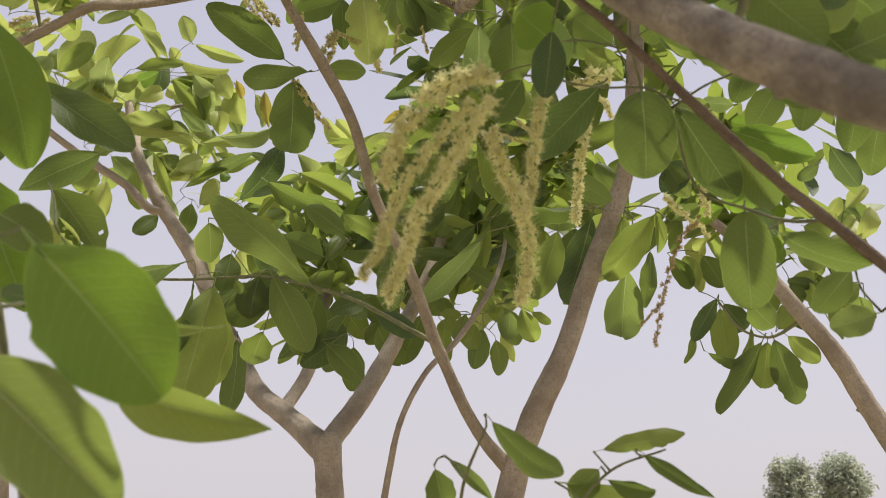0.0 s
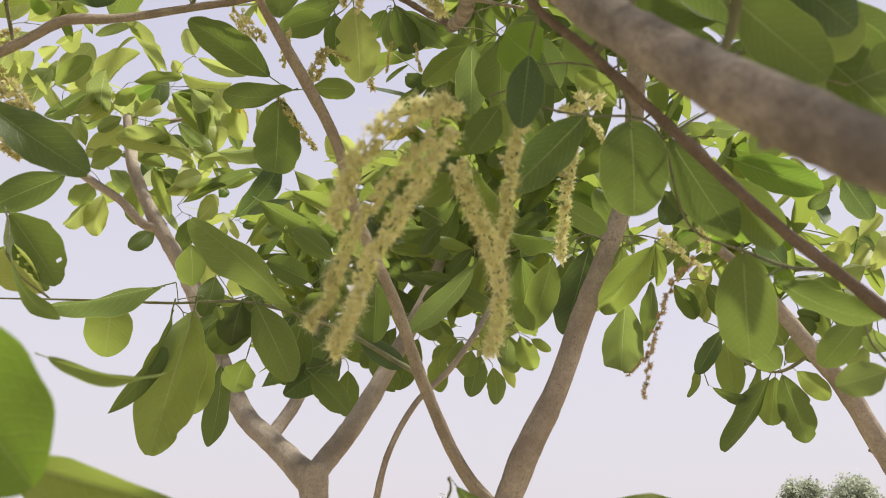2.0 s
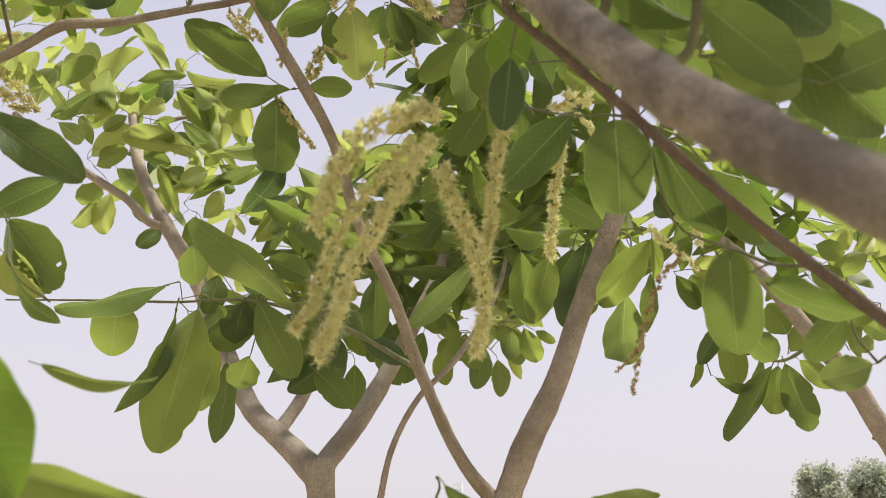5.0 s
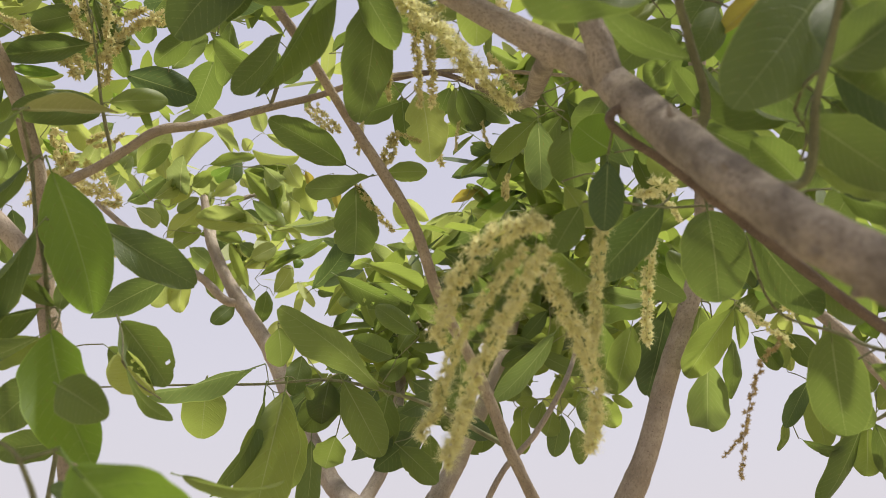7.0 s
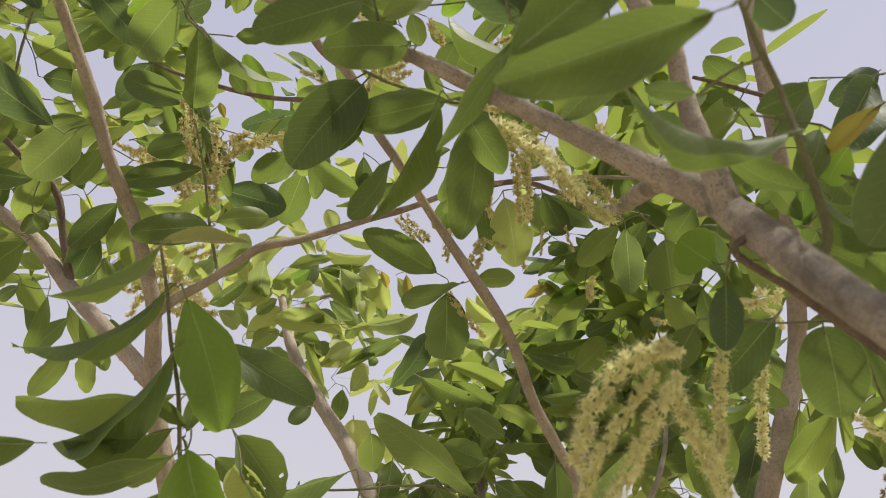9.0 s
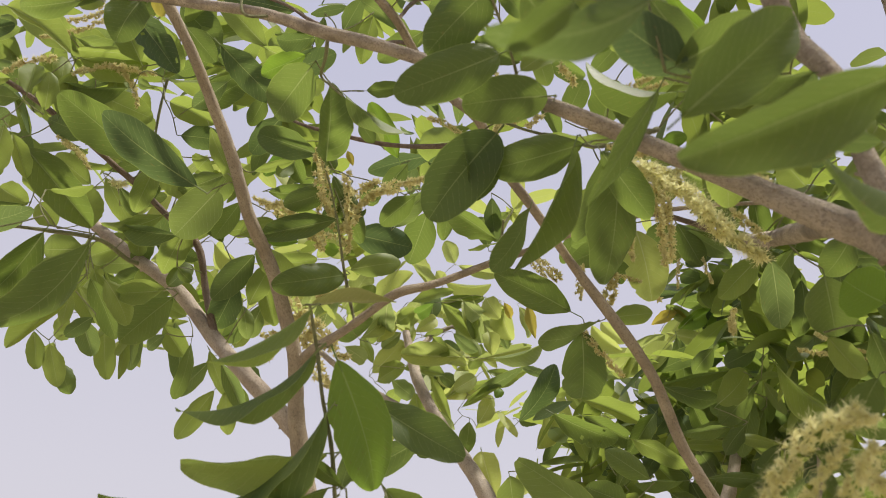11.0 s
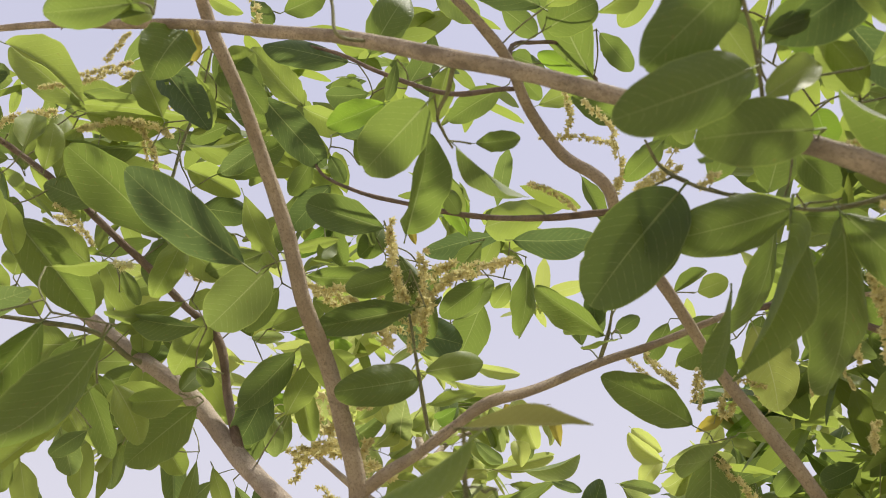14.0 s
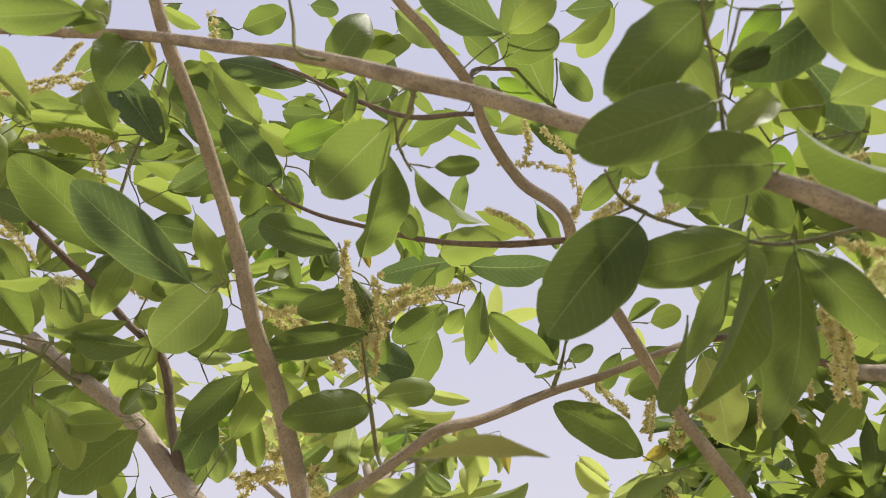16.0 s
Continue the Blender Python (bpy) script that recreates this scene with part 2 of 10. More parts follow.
# ---- builders ----
def part(name, bm, mat, parent, label="", offset=(0, 0, 0)):
    """Links a bmesh as one mesh object under a thing or a part."""
    me = bpy.data.meshes.new(name)
    bm.to_mesh(me)
    bm.free()
    me.materials.append(mat)
    ob = new(name, me)
    ob.parent = parent
    ob.matrix_parent_inverse = Matrix.Translation(-Vector(offset))
    if label:
        tagged(ob, label)
    return ob


def spline(nodes_in, steps):
    """Points and radii along a smooth curve through the nodes (x, y, z, radius), even where they are unevenly spaced."""
    p = [np.array(n, float) for n in nodes_in]
    gap = [max(float(np.linalg.norm(b[:3] - a[:3])), 1e-5) for a, b in zip(p, p[1:])]
    slope = [(b - a) / h for a, b, h in zip(p, p[1:], gap)]
    way = [slope[0]]
    for i in range(1, len(p) - 1):
        way.append((slope[i] * gap[i - 1] + slope[i - 1] * gap[i]) / (gap[i - 1] + gap[i]))
    way.append(slope[-1])
    made = []
    for i, h in enumerate(gap):
        for k in range(steps):
            u = k / steps
            a, b = 2 * u**3 - 3 * u**2 + 1, u**3 - 2 * u**2 + u
            c, d = 3 * u**2 - 2 * u**3, u**3 - u**2
            made.append(a * p[i] + b * h * way[i] + c * p[i + 1] + d * h * way[i + 1])
    made.append(p[-1])
    return [tuple(float(v) for v in m) for m in made]


def tube(bm, curve, sides, rough=0.0, seed=0):
    """A tapered, slightly knobbly tube along curve points (x, y, z, radius)."""
    rings, ref = [], Vector((0.31, 0.77, 0.55))
    along = bm.verts.layers.float_vector.get("along") or bm.verts.layers.float_vector.new("along")
    gone = seed * 0.37
    for i, c in enumerate(curve):
        here = Vector(c[:3])
        ahead = Vector(curve[min(i + 1, len(curve) - 1)][:3]) - Vector(curve[max(i - 1, 0)][:3])
        ahead.normalize()
        u = ahead.cross(ref).normalized()
        w = ahead.cross(u)
        swell = 1 + rough * 0.9 * noise.noise(here * 22 + Vector((seed, 0, 0)))
        ring = []
        if i:
            gone += (here - Vector(curve[i - 1][:3])).length
        for k in range(sides):
            angle = 2 * math.pi * k / sides
            ray = math.cos(angle) * u + math.sin(angle) * w
            knob = noise.noise((here + ray * c[3]) * 70 + Vector((0, seed, 0)))
            r = max(c[3], 0.0004) * swell * (1 + rough * 0.8 * knob)
            vert = bm.verts.new(here + r * ray)
            vert[along] = (r * math.cos(angle), r * math.sin(angle), gone)
            ring.append(vert)
        rings.append(ring)
    for a, b in zip(rings, rings[1:]):
        for k in range(sides):
            f = bm.faces.new((a[k], a[(k + 1) % sides], b[(k + 1) % sides], b[k]))
            f.smooth = True
    bm.faces.new(rings[0][::-1])
    bm.faces.new(rings[-1])


def stub(bm, at, way, length, r, seed):
    """A broken side spur on a limb."""
    at, way = Vector(at), Vector(way).normalized()
    curve = [(*(at + way * length * k / 3), r * (1 - 0.22 * k)) for k in range(4)]
    tube(bm, curve, 7, 0.3, seed)


TREE_OF, PARTS_OF, COURSE = {}, {}, {}


def tree(key, x, y, label):
    ob = new("tree")
    ob.location = (x, y, 0)
    tagged(ob, label, "tree")
    TREE_OF[key] = (ob, (x, y, 0))


def limb(tree_key, key, name, mat, *nodes_in):
    """A trunk, limb or twig of a tree, swept through a few nodes (x, y, z, radius)."""
    seed = len(PARTS_OF) * 7 + 1
    curve = spline(nodes_in, 8)
    thick = max(n[3] for n in nodes_in) > 0.006
    bm = bmesh.new()
    tube(bm, curve, 14 if thick else 8, 0.10 if thick else 0.2, seed)
    rng = random.Random(seed)
    for c, d in zip(curve[3::7], curve[4::7]):
        if rng.random() < (0.65 if thick else 0.45):
            ahead = (Vector(d[:3]) - Vector(c[:3])).normalized()
            side = ahead.cross(Vector((rng.uniform(-1, 1), rng.uniform(-1, 1), rng.uniform(-1, 1)))).normalized()
            stub(bm, c[:3], side + ahead * 0.8, c[3] * rng.uniform(1.2, 1.7), c[3] * 0.42, seed)
    ob, base = TREE_OF[tree_key]
    PARTS_OF[key] = part(name, bm, mat, ob, "", base)
    COURSE[key] = curve


def blade(width_at, bend, fold, wave, bite, holes, seed, nx=16, ny=8, stalk=0.10, fine=False):
    """A unit leaf, 1 long and 1 wide at most: outline, droop along its length, fold at the midrib, sway, rolled and wavy rim, bites and holes."""
    rng = random.Random(seed)
    bm = bmesh.new()
    uv = bm.loops.layers.uv.new("UVMap")
    edge = bm.loops.layers.uv.new("Edge")
    notch = [(rng.uniform(0.25, 0.98), rng.choice((-1, 1)), rng.uniform(0.02, 0.055) * (0.45 if fine else 1), rng.uniform(0.05, 0.24) * (0.4 if fine else 1)) for _ in range(bite)]
    sway, roll, twist = rng.uniform(-0.05, 0.05), rng.uniform(-0.22, 0.10), rng.uniform(-0.16, 0.16)
    tip_drop = rng.uniform(0.0, 0.10)
    phase = rng.uniform(0, 6)
    rows, flat, side_of = [], {}, {}
    for i in range(nx + 1):
        s = 0.5 - 0.5 * math.cos(math.pi * i / nx)
        row = []
        for j in range(ny + 1):
            q = 2 * j / ny - 1
            half = 0.5 * width_at(s)
            for at, side, wide, deep in notch:
                if q * side > 0 and abs(s - at) < wide:
                    half *= 1 - deep * (1 - (abs(s - at) / wide) ** 2)
            half *= 1 + wave * 0.5 * math.sin(23 * s + phase * (1 if q > 0 else 2))
            y = q * half + sway * (1 - (2 * s - 1) ** 2)
            z = roll * abs(q) ** 3 * half + twist * (s - 0.5) * q * half * 2 - tip_drop * max(s - 0.7, 0) * 2 + bend * (1 - (2 * s - 1) ** 2) * 0.5 + fold * abs(q) * half + wave * 0.5 * math.sin(11 * s + phase + q) * q * q
            vert = bm.verts.new((s, y, z))
            flat[vert] = (s, 0.5 + 0.5 * q * max(width_at(s), 0.05))
            side_of[vert] = (abs(q), s)
            row.append(vert)
        rows.append(row)
    gone = {(rng.randrange(8, nx - 4), rng.choice((1, 2, ny - 2))) for _ in range(holes)}
    for i in range(nx):
        for j in range(ny):
            if (i, j) in gone:
                continue
            f = bm.faces.new((rows[i][j], rows[i + 1][j], rows[i + 1][j + 1], rows[i][j + 1]))
            f.smooth = True
            for loop in f.loops:
                loop[uv].uv = flat[loop.vert]
                loop[edge].uv = side_of[loop.vert]
    # the stalk, running out along the underside of the blade
    rib = []
    for s, r in ((-stalk, 0.009), (-stalk * 0.5, 0.007), (0.0, 0.007), (0.1, 0.003)):
        z = (bend * (1 - (2 * max(s, 0) - 1) ** 2) * 0.5) if s >= 0 else bend * s * 1.5
        rib.append([bm.verts.new((s, y * r * 2.2, z + dz * r)) for y, dz in ((-1, 0.2), (0, 1.1), (1, 0.2), (0, -1.1))])
    for a, b in zip(rib, rib[1:]):
        for k in range(4):
            f = bm.faces.new((a[k], a[(k + 1) % 4], b[(k + 1) % 4], b[k]))
            f.smooth = True
            for loop in f.loops:
                loop[uv].uv = (0.3, 0.5)
    return bm


def oblong(s):
    return max(1 - abs(2 * s - 1.02) ** 2.4, 0) ** 0.66 * min(1.0, 0.6 + 1.2 * s)


def rounded(s):
    return max(1 - abs(2 * s - 1.0) ** 2.2, 0) ** 0.52


def lance(s):
    return max(math.sin(math.pi * s**0.85), 0) ** 0.9


SHAPES = {}


def leaf_shapes():
    kinds = {
        "oblong": (oblong, 14, 0.0, 0, 0),
        "young": (oblong, 8, 0.25, 0, 0),
        "round": (rounded, 4, 0.0, 0, 0),
        "lance": (lance, 4, 0.0, 0, 0),
        "curl": (oblong, 3, 0.5, 0, 0),
        "bite": (oblong, 4, 0.0, 6, 0),
        "serr": (rounded, 2, 0.0, 15, 0),
        "holes": (oblong, 3, 0.0, 3, 4),
        "veiny": (oblong, 3, 0.0, 2, 0),
        "yellow": (lance, 2, 0.0, 0, 0),
    }
    seed = 1
    for kind, (outline, count, more, bite, holes) in kinds.items():
        SHAPES[kind] = []
        for k in range(count):
            rng = random.Random(seed * 31)
            bend = rng.uniform(-0.10, 0.26) + more * rng.uniform(0.5, 0.8)
            bm = blade(outline, bend, rng.uniform(0.25, 0.75) if kind == "young" else rng.uniform(-0.05, 0.40), rng.uniform(0.02, 0.07), bite + (1 if rng.random() < 0.4 else 0), holes, seed, 48 if kind == "serr" else 36 if bite else 28, fine=kind == "serr")
            me = bpy.data.meshes.new("leaf")
            bm.to_mesh(me)
            bm.free()
            SHAPES[kind].append(me)
            seed += 1


leaf_shapes()
MESH_BY_LOOK = {}
# limbs whose leaves are longer and narrower
SLENDER = {"a_right", "e_low", "c_lowleft", "c_cross"}
COUNT = [0]
BASES = []


def leaf(key, base, tip, normal, width, kind="oblong", mat=None):
    """One leaf from its base to its tip; normal is the side from which it is seen, width in metres."""
    COUNT[0] += 1
    if kind == "oblong" and mat is YOUNG:
        kind = "young"
        width *= 1.1
    shapes = SHAPES[kind]
    source = shapes[(COUNT[0] * 5 + COUNT[0] // 7) % len(shapes)]
    mat = mat or (YELLOW if kind == "yellow" else LEAF)
    look_key = (source.name, mat.name)
    if look_key not in MESH_BY_LOOK:
        me = source.copy()
        me.materials.clear()
        me.materials.append(mat)
        MESH_BY_LOOK[look_key] = me
    ob = new("leaf", MESH_BY_LOOK[look_key])
    base, tip, n = Vector(base), Vector(tip), Vector(normal).normalized()
    x = tip - base
    y = n.cross(x.normalized()).normalized()
    z = x.normalized().cross(y)
    size = x.length
    if key in SLENDER:
        width *= 0.86
    m = Matrix((x, y * width, z * size)).transposed().to_4x4()
    m.translation = base
    ob.parent = PARTS_OF[key]
    ob.matrix_basis = m
    BASES.append((key, tuple(base - x * 0.1)))
    return ob


def grow_twigs():
    """Thin twigs that carry the leaves: each leaf's foot grows from the nearest wood of its tree."""
    rng = random.Random(77)
    home = {key: ob.parent for key, ob in PARTS_OF.items()}
    wood = {}
    for key, curve in COURSE.items():
        for c in curve:
            wood.setdefault(home[key], []).append(c[:3])
    made = {}
    for owner, grown in wood.items():
        grown = np.array(grown)
        feet = [(key, np.array(at)) for key, at in BASES if home[key] == owner]
        if not feet:
            continue
        spots = np.array([at for _, at in feet])
        gap = np.linalg.norm(spots[:, None] - grown[None], axis=2)
        near, best = grown[gap.argmin(1)], gap.min(1)
        left = np.ones(len(feet), bool)
        for _ in range(len(feet)):
            i = int(np.where(left, best, 1e9).argmin())
            left[i] = False
            a, b = near[i], spots[i]
            length = float(best[i])
            if 0.004 < length < 0.075:
                sag = np.array([rng.uniform(-1, 1), rng.uniform(-1, 1), rng.uniform(-0.4, 1)]) * length * 0.10
                thick = 0.0008 + 0.005 * min(length, 0.1)
                curve = spline([(*a, thick), (*(a * 0.5 + b * 0.5 + sag), thick * 0.8), (*b, 0.0009)], 4)
                key = feet[i][0]
                if key not in made:
                    made[key] = bmesh.new()
                tube(made[key], curve, 5, 0.2, i)
                steps = np.array([c[:3] for c in curve])
            else:
                steps = b[None]
            gap = np.linalg.norm(spots[:, None] - steps[None], axis=2)
            closer = gap.min(1) < best
            near = np.where(closer[:, None], steps[gap.argmin(1)], near)
            best = np.where(closer, gap.min(1), best)
    for key, bm in made.items():
        tagged(part("twig_growth", bm, GREEN_TWIG, PARTS_OF[key]), kind="stuff")


def flower_spike(key, name, mat, width, look_kind, *points):
    """A catkin: a bent stalk set with small star-like flowers, each with a brown heart and fine pale stamens."""
    rng = random.Random(len(points) * 17 + int(width * 1e5))
    width *= {"mid": 1.15, "thin": 1.25}.get(look_kind, 1.0)
    curve = spline([(*p, width * 0.035) for p in points], 8)
    length = sum((Vector(a[:3]) - Vector(b[:3])).length for a, b in zip(curve, curve[1:]))
    bm = bmesh.new()
    tube(bm, curve, 5, 0.3, 3)
    density, size, hairs = {"big": (20.0, 0.185, 14), "mid": (10.5, 0.25, 6), "thin": (6.0, 0.30, 3), "star": (4.6, 0.27, 0)}[look_kind]
    number = min(max(8, int(density * length / width)), 260)
    for k in range(number):
        f = (k + rng.random()) / number * (len(curve) - 1.001)
        i = int(f)
        a, b = Vector(curve[i][:3]), Vector(curve[i + 1][:3])
        at = a.lerp(b, f - i)
        ahead = (b - a).normalized()
        side = ahead.cross(Vector((rng.uniform(-1, 1), rng.uniform(-1, 1), rng.uniform(-1, 1)))).normalized()
        taper = 0.6 + 0.4 * math.sin(math.pi * min(1, 0.2 + 0.8 * k / number))
        out = (side + ahead * rng.uniform(-0.2, 0.5)).normalized()
        u = out.cross(ahead).normalized()
        w = out.cross(u)
        r = width * size * rng.uniform(0.75, 1.2)
        centre = at + out * width * taper * rng.uniform(0.12, 0.30)
        core = bm.verts.new(centre - out * r * 0.8)
        tips, inner = [], []
        for q in range(10):
            angle = math.pi * q / 5
            rr = r * (1.0 if q % 2 == 0 else 0.5)
            ray = math.cos(angle) * u + math.sin(angle) * w
            tips.append(bm.verts.new(centre + rr * ray + out * r * (0.4 if q % 2 == 0 else 0.1)))
            if q % 2 == 0:
                inner.append(bm.verts.new(centre + 0.22 * r * ray + out * r * 0.12))
        for q in range(10):
            bm.faces.new((core, tips[q], tips[(q + 1) % 10]))
        bm.faces.new(inner).material_index = 1
        for _ in range(hairs):
            hair = (out + 0.9 * Vector((rng.uniform(-1, 1), rng.uniform(-1, 1), rng.uniform(-1, 1)))).normalized()
            foot, end = centre, centre + hair * width * rng.uniform(0.18, 0.42)
            across = hair.cross(ahead).normalized() * width * 0.012
            bm.faces.new((bm.verts.new(foot - across), bm.verts.new(foot + across), bm.verts.new(end + across), bm.verts.new(end - across)))
    ob = part(name, bm, mat, PARTS_OF[key])
    ob.data.materials.append(HEART)
    return ob


def foliage(key, name, mat, centre, u, v, w, number, size, seed):
    """Leaves past counting, in a lens-shaped space with half axes u, v, w round centre: one part of kind stuff."""
    rng = random.Random(seed)
    centre, u, v, w = Vector(centre), Vector(u), Vector(v), Vector(w)
    verts, faces, uvs = [], [], []
    tufts = []
    for _ in range(max(3, number // 6)):
        while True:
            a = Vector((rng.uniform(-1, 1), rng.uniform(-1, 1), rng.uniform(-1, 1)))
            if a.length < 1:
                break
        tufts.append(centre + u * a.x + v * a.y + w * a.z)
    for k in range(number):
        base = tufts[k % len(tufts)] + Vector((rng.gauss(0, 1), rng.gauss(0, 1), rng.gauss(0, 1))) * size * 0.15
        x = Vector((rng.uniform(-1, 1), rng.uniform(-1, 1), rng.uniform(-0.9, 0.5))).normalized()
        n = (Vector((0, 0, 1)) + 0.8 * Vector((rng.uniform(-1, 1), rng.uniform(-1, 1), rng.uniform(-1, 1)))).normalized()
        y = n.cross(x)
        if y.length < 0.1:
            continue
        y.normalize()
        n = x.cross(y)
        length, wide = size * rng.uniform(0.8, 1.35), rng.uniform(0.25, 0.33)
        droop = rng.uniform(-0.05, 0.22)
        crease = rng.uniform(-0.05, 0.30)
        rows = 7
        for i in range(rows):
            s = i / (rows - 1)
            half = 0.5 * wide * max(oblong(s), 0.03) * length
            z = -droop * length * s * s
            for q in (-1, 0, 1):
                verts.append(tuple(base + x * (s * length) + y * (half * q) + n * (z + crease * abs(q) * half)))
                uvs.append((s, 0.5 + 0.5 * q))
        at = len(verts) - rows * 3
        for i in range(rows - 1):
            for j in (0, 1):
                c = at + i * 3 + j
                faces.append((c, c + 3, c + 4, c + 1))
    me = bpy.data.meshes.new(name)
    me.from_pydata(verts, [], faces)
    layer, edge = me.uv_layers.new(name="UVMap"), me.uv_layers.new(name="Edge")
    for loop in me.loops:
        layer.data[loop.index].uv = uvs[loop.vertex_index]
        edge.data[loop.index].uv = (abs(2 * uvs[loop.vertex_index][1] - 1), 0)
    for f in me.polygons:
        f.use_smooth = True
    me.materials.append(mat)
    ob = new(name, me)
    ob.parent = PARTS_OF[key]
    tagged(ob, kind="stuff")


# ---- trees: trunks, limbs and twigs ----
tree("tree_a", 0.262, 1.391, "young tree with two grey-brown limbs and yellow flower spikes")
tree("tree_b", -0.041, 1.733, "forked grey-brown tree with a bright leafy crown, standing behind the others")
tree("tree_c", -0.317, 1.187, "tree with slender leaning trunk and thin crossing branch")
tree("tree_d", 0.828, 0.367, "tree with thick rough branch and hanging cream flower spikes")
tree("tree_e", 1.034, 1.821, "tree with a grey limb and hanging oblong leaves")
limb("tree_a", "a_right", "limb", BARK, (0.262, 1.391, -0.050, 0.0251), (0.262, 1.388, 0.250, 0.0240), (0.262, 1.382, 0.800, 0.0215), (0.262, 1.371, 1.767, 0.0173), (0.290, 1.348, 1.836, 0.0162), (0.323, 1.338, 1.900, 0.0146), (0.363, 1.334, 2.005, 0.0133), (0.395, 1.318, 2.083, 0.0123), (0.414, 1.312, 2.133, 0.0118), (0.429, 1.231, 2.270, 0.0116), (0.431, 1.198, 2.352, 0.0111), (0.428, 1.163, 2.434, 0.0102), (0.425, 1.124, 2.545, 0.0095), (0.418, 1.096, 2.633, 0.0084))
limb("tree_a", "a_mid", "limb", BARK_WARM, (0.253, 1.368, 1.773, 0.0105), (0.226, 1.353, 1.803, 0.0082), (0.176, 1.311, 1.900, 0.0075), (0.138, 1.267, 2.003, 0.0070), (0.100, 1.231, 2.084, 0.0067), (0.076, 1.186, 2.168, 0.0067), (0.036, 1.143, 2.240, 0.0066), (0.014, 1.120, 2.276, 0.0056), (-0.022, 1.033, 2.334, 0.0057), (-0.052, 0.981, 2.384, 0.0057), (-0.054, 0.951, 2.402, 0.0060), (-0.092, 0.939, 2.449, 0.0058), (-0.111, 0.889, 2.470, 0.0053), (-0.115, 0.837, 2.481, 0.0051), (-0.139, 0.793, 2.509, 0.0048), (-0.162, 0.764, 2.534, 0.0046), (-0.184, 0.728, 2.584, 0.0039))
limb("tree_a", "a_thin", "twig", TWIG, (-0.053, 0.973, 2.392, 0.0034), (-0.121, 0.980, 2.408, 0.0031), (-0.199, 0.986, 2.437, 0.0030), (-0.275, 0.985, 2.475, 0.0026), (-0.330, 0.983, 2.505, 0.0024), (-0.371, 0.974, 2.532, 0.0019), (-0.405, 0.984, 2.588, 0.0014))
limb("tree_a", "a_thin2", "twig", TWIG, (-0.119, 0.868, 2.476, 0.0025), (-0.130, 0.878, 2.491, 0.0025), (-0.202, 0.914, 2.550, 0.0028), (-0.245, 0.922, 2.589, 0.0026), (-0.293, 0.916, 2.626, 0.0025), (-0.344, 0.921, 2.681, 0.0023), (-0.419, 0.920, 2.735, 0.0018))
limb("tree_a", "a_hook", "twig", TWIG, (-0.116, 0.837, 2.481, 0.0024), (-0.108, 0.909, 2.589, 0.0023), (-0.076, 0.935, 2.601, 0.0021), (-0.060, 0.956, 2.583, 0.0018), (-0.051, 0.967, 2.572, 0.0016))
limb("tree_a", "a_low", "twig", GREEN_TWIG, (0.172, 1.305, 1.912, 0.0038), (0.165, 1.343, 1.925, 0.0038), (0.125, 1.371, 1.953, 0.0033), (0.048, 1.378, 1.997, 0.0031), (-0.008, 1.385, 2.018, 0.0025), (-0.092, 1.418, 2.046, 0.0023), (-0.221, 1.454, 2.057, 0.0021), (-0.328, 1.461, 2.064, 0.0018), (-0.495, 1.471, 2.072, 0.0014))
limb("tree_a", "e_thin", "twig", TWIG, (0.213, 1.215, 2.337, 0.0047), (0.180, 1.221, 2.360, 0.0041), (0.142, 1.223, 2.389, 0.0039), (0.094, 1.233, 2.419, 0.0036), (0.025, 1.249, 2.429, 0.0034))
limb("tree_a", "e_cross", "twig", TWIG, (0.428, 1.167, 2.425, 0.0028), (0.431, 1.126, 2.407, 0.0028), (0.384, 1.079, 2.398, 0.0027), (0.328, 1.014, 2.373, 0.0021))
limb("tree_b", "b_trunk", "trunk", BARK, (-0.041, 1.733, -0.050, 0.0357), (-0.041, 1.730, 0.250, 0.0341), (-0.041, 1.724, 0.800, 0.0306), (-0.041, 1.713, 1.715, 0.0247), (-0.046, 1.705, 1.790, 0.0243), (-0.056, 1.710, 1.860, 0.0233))
limb("tree_b", "b_left", "limb", BARK, (-0.054, 1.709, 1.833, 0.0223), (-0.148, 1.789, 1.906, 0.0200), (-0.237, 1.884, 1.970, 0.0198), (-0.331, 1.964, 2.098, 0.0195), (-0.401, 2.025, 2.200, 0.0191), (-0.469, 2.059, 2.316, 0.0189), (-0.544, 2.075, 2.419, 0.0178), (-0.592, 2.075, 2.492, 0.0158), (-0.666, 2.103, 2.619, 0.0141), (-0.726, 2.143, 2.779, 0.0099))
limb("tree_b", "b_side", "limb", BARK, (-0.560, 2.075, 2.444, 0.0111), (-0.570, 2.066, 2.437, 0.0111), (-0.643, 2.026, 2.492, 0.0100), (-0.702, 1.995, 2.526, 0.0094), (-0.787, 1.942, 2.583, 0.0082), (-0.875, 1.903, 2.659, 0.0066))
limb("tree_b", "b_rightfork", "limb", BARK, (-0.054, 1.706, 1.842, 0.0185), (-0.020, 1.768, 1.914, 0.0180), (0.005, 1.830, 1.984, 0.0181), (0.033, 1.887, 2.069, 0.0163), (0.072, 1.972, 2.195, 0.0147), (0.103, 2.037, 2.316, 0.0114), (0.118, 2.101, 2.434, 0.0082))
limb("tree_b", "b_inner", "limb", BARK, (-0.164, 1.806, 1.913, 0.0127), (-0.142, 1.892, 2.005, 0.0127), (-0.136, 1.939, 2.081, 0.0123), (-0.161, 2.098, 2.233, 0.0120), (-0.148, 2.100, 2.338, 0.0101), (-0.117, 2.094, 2.362, 0.0067))
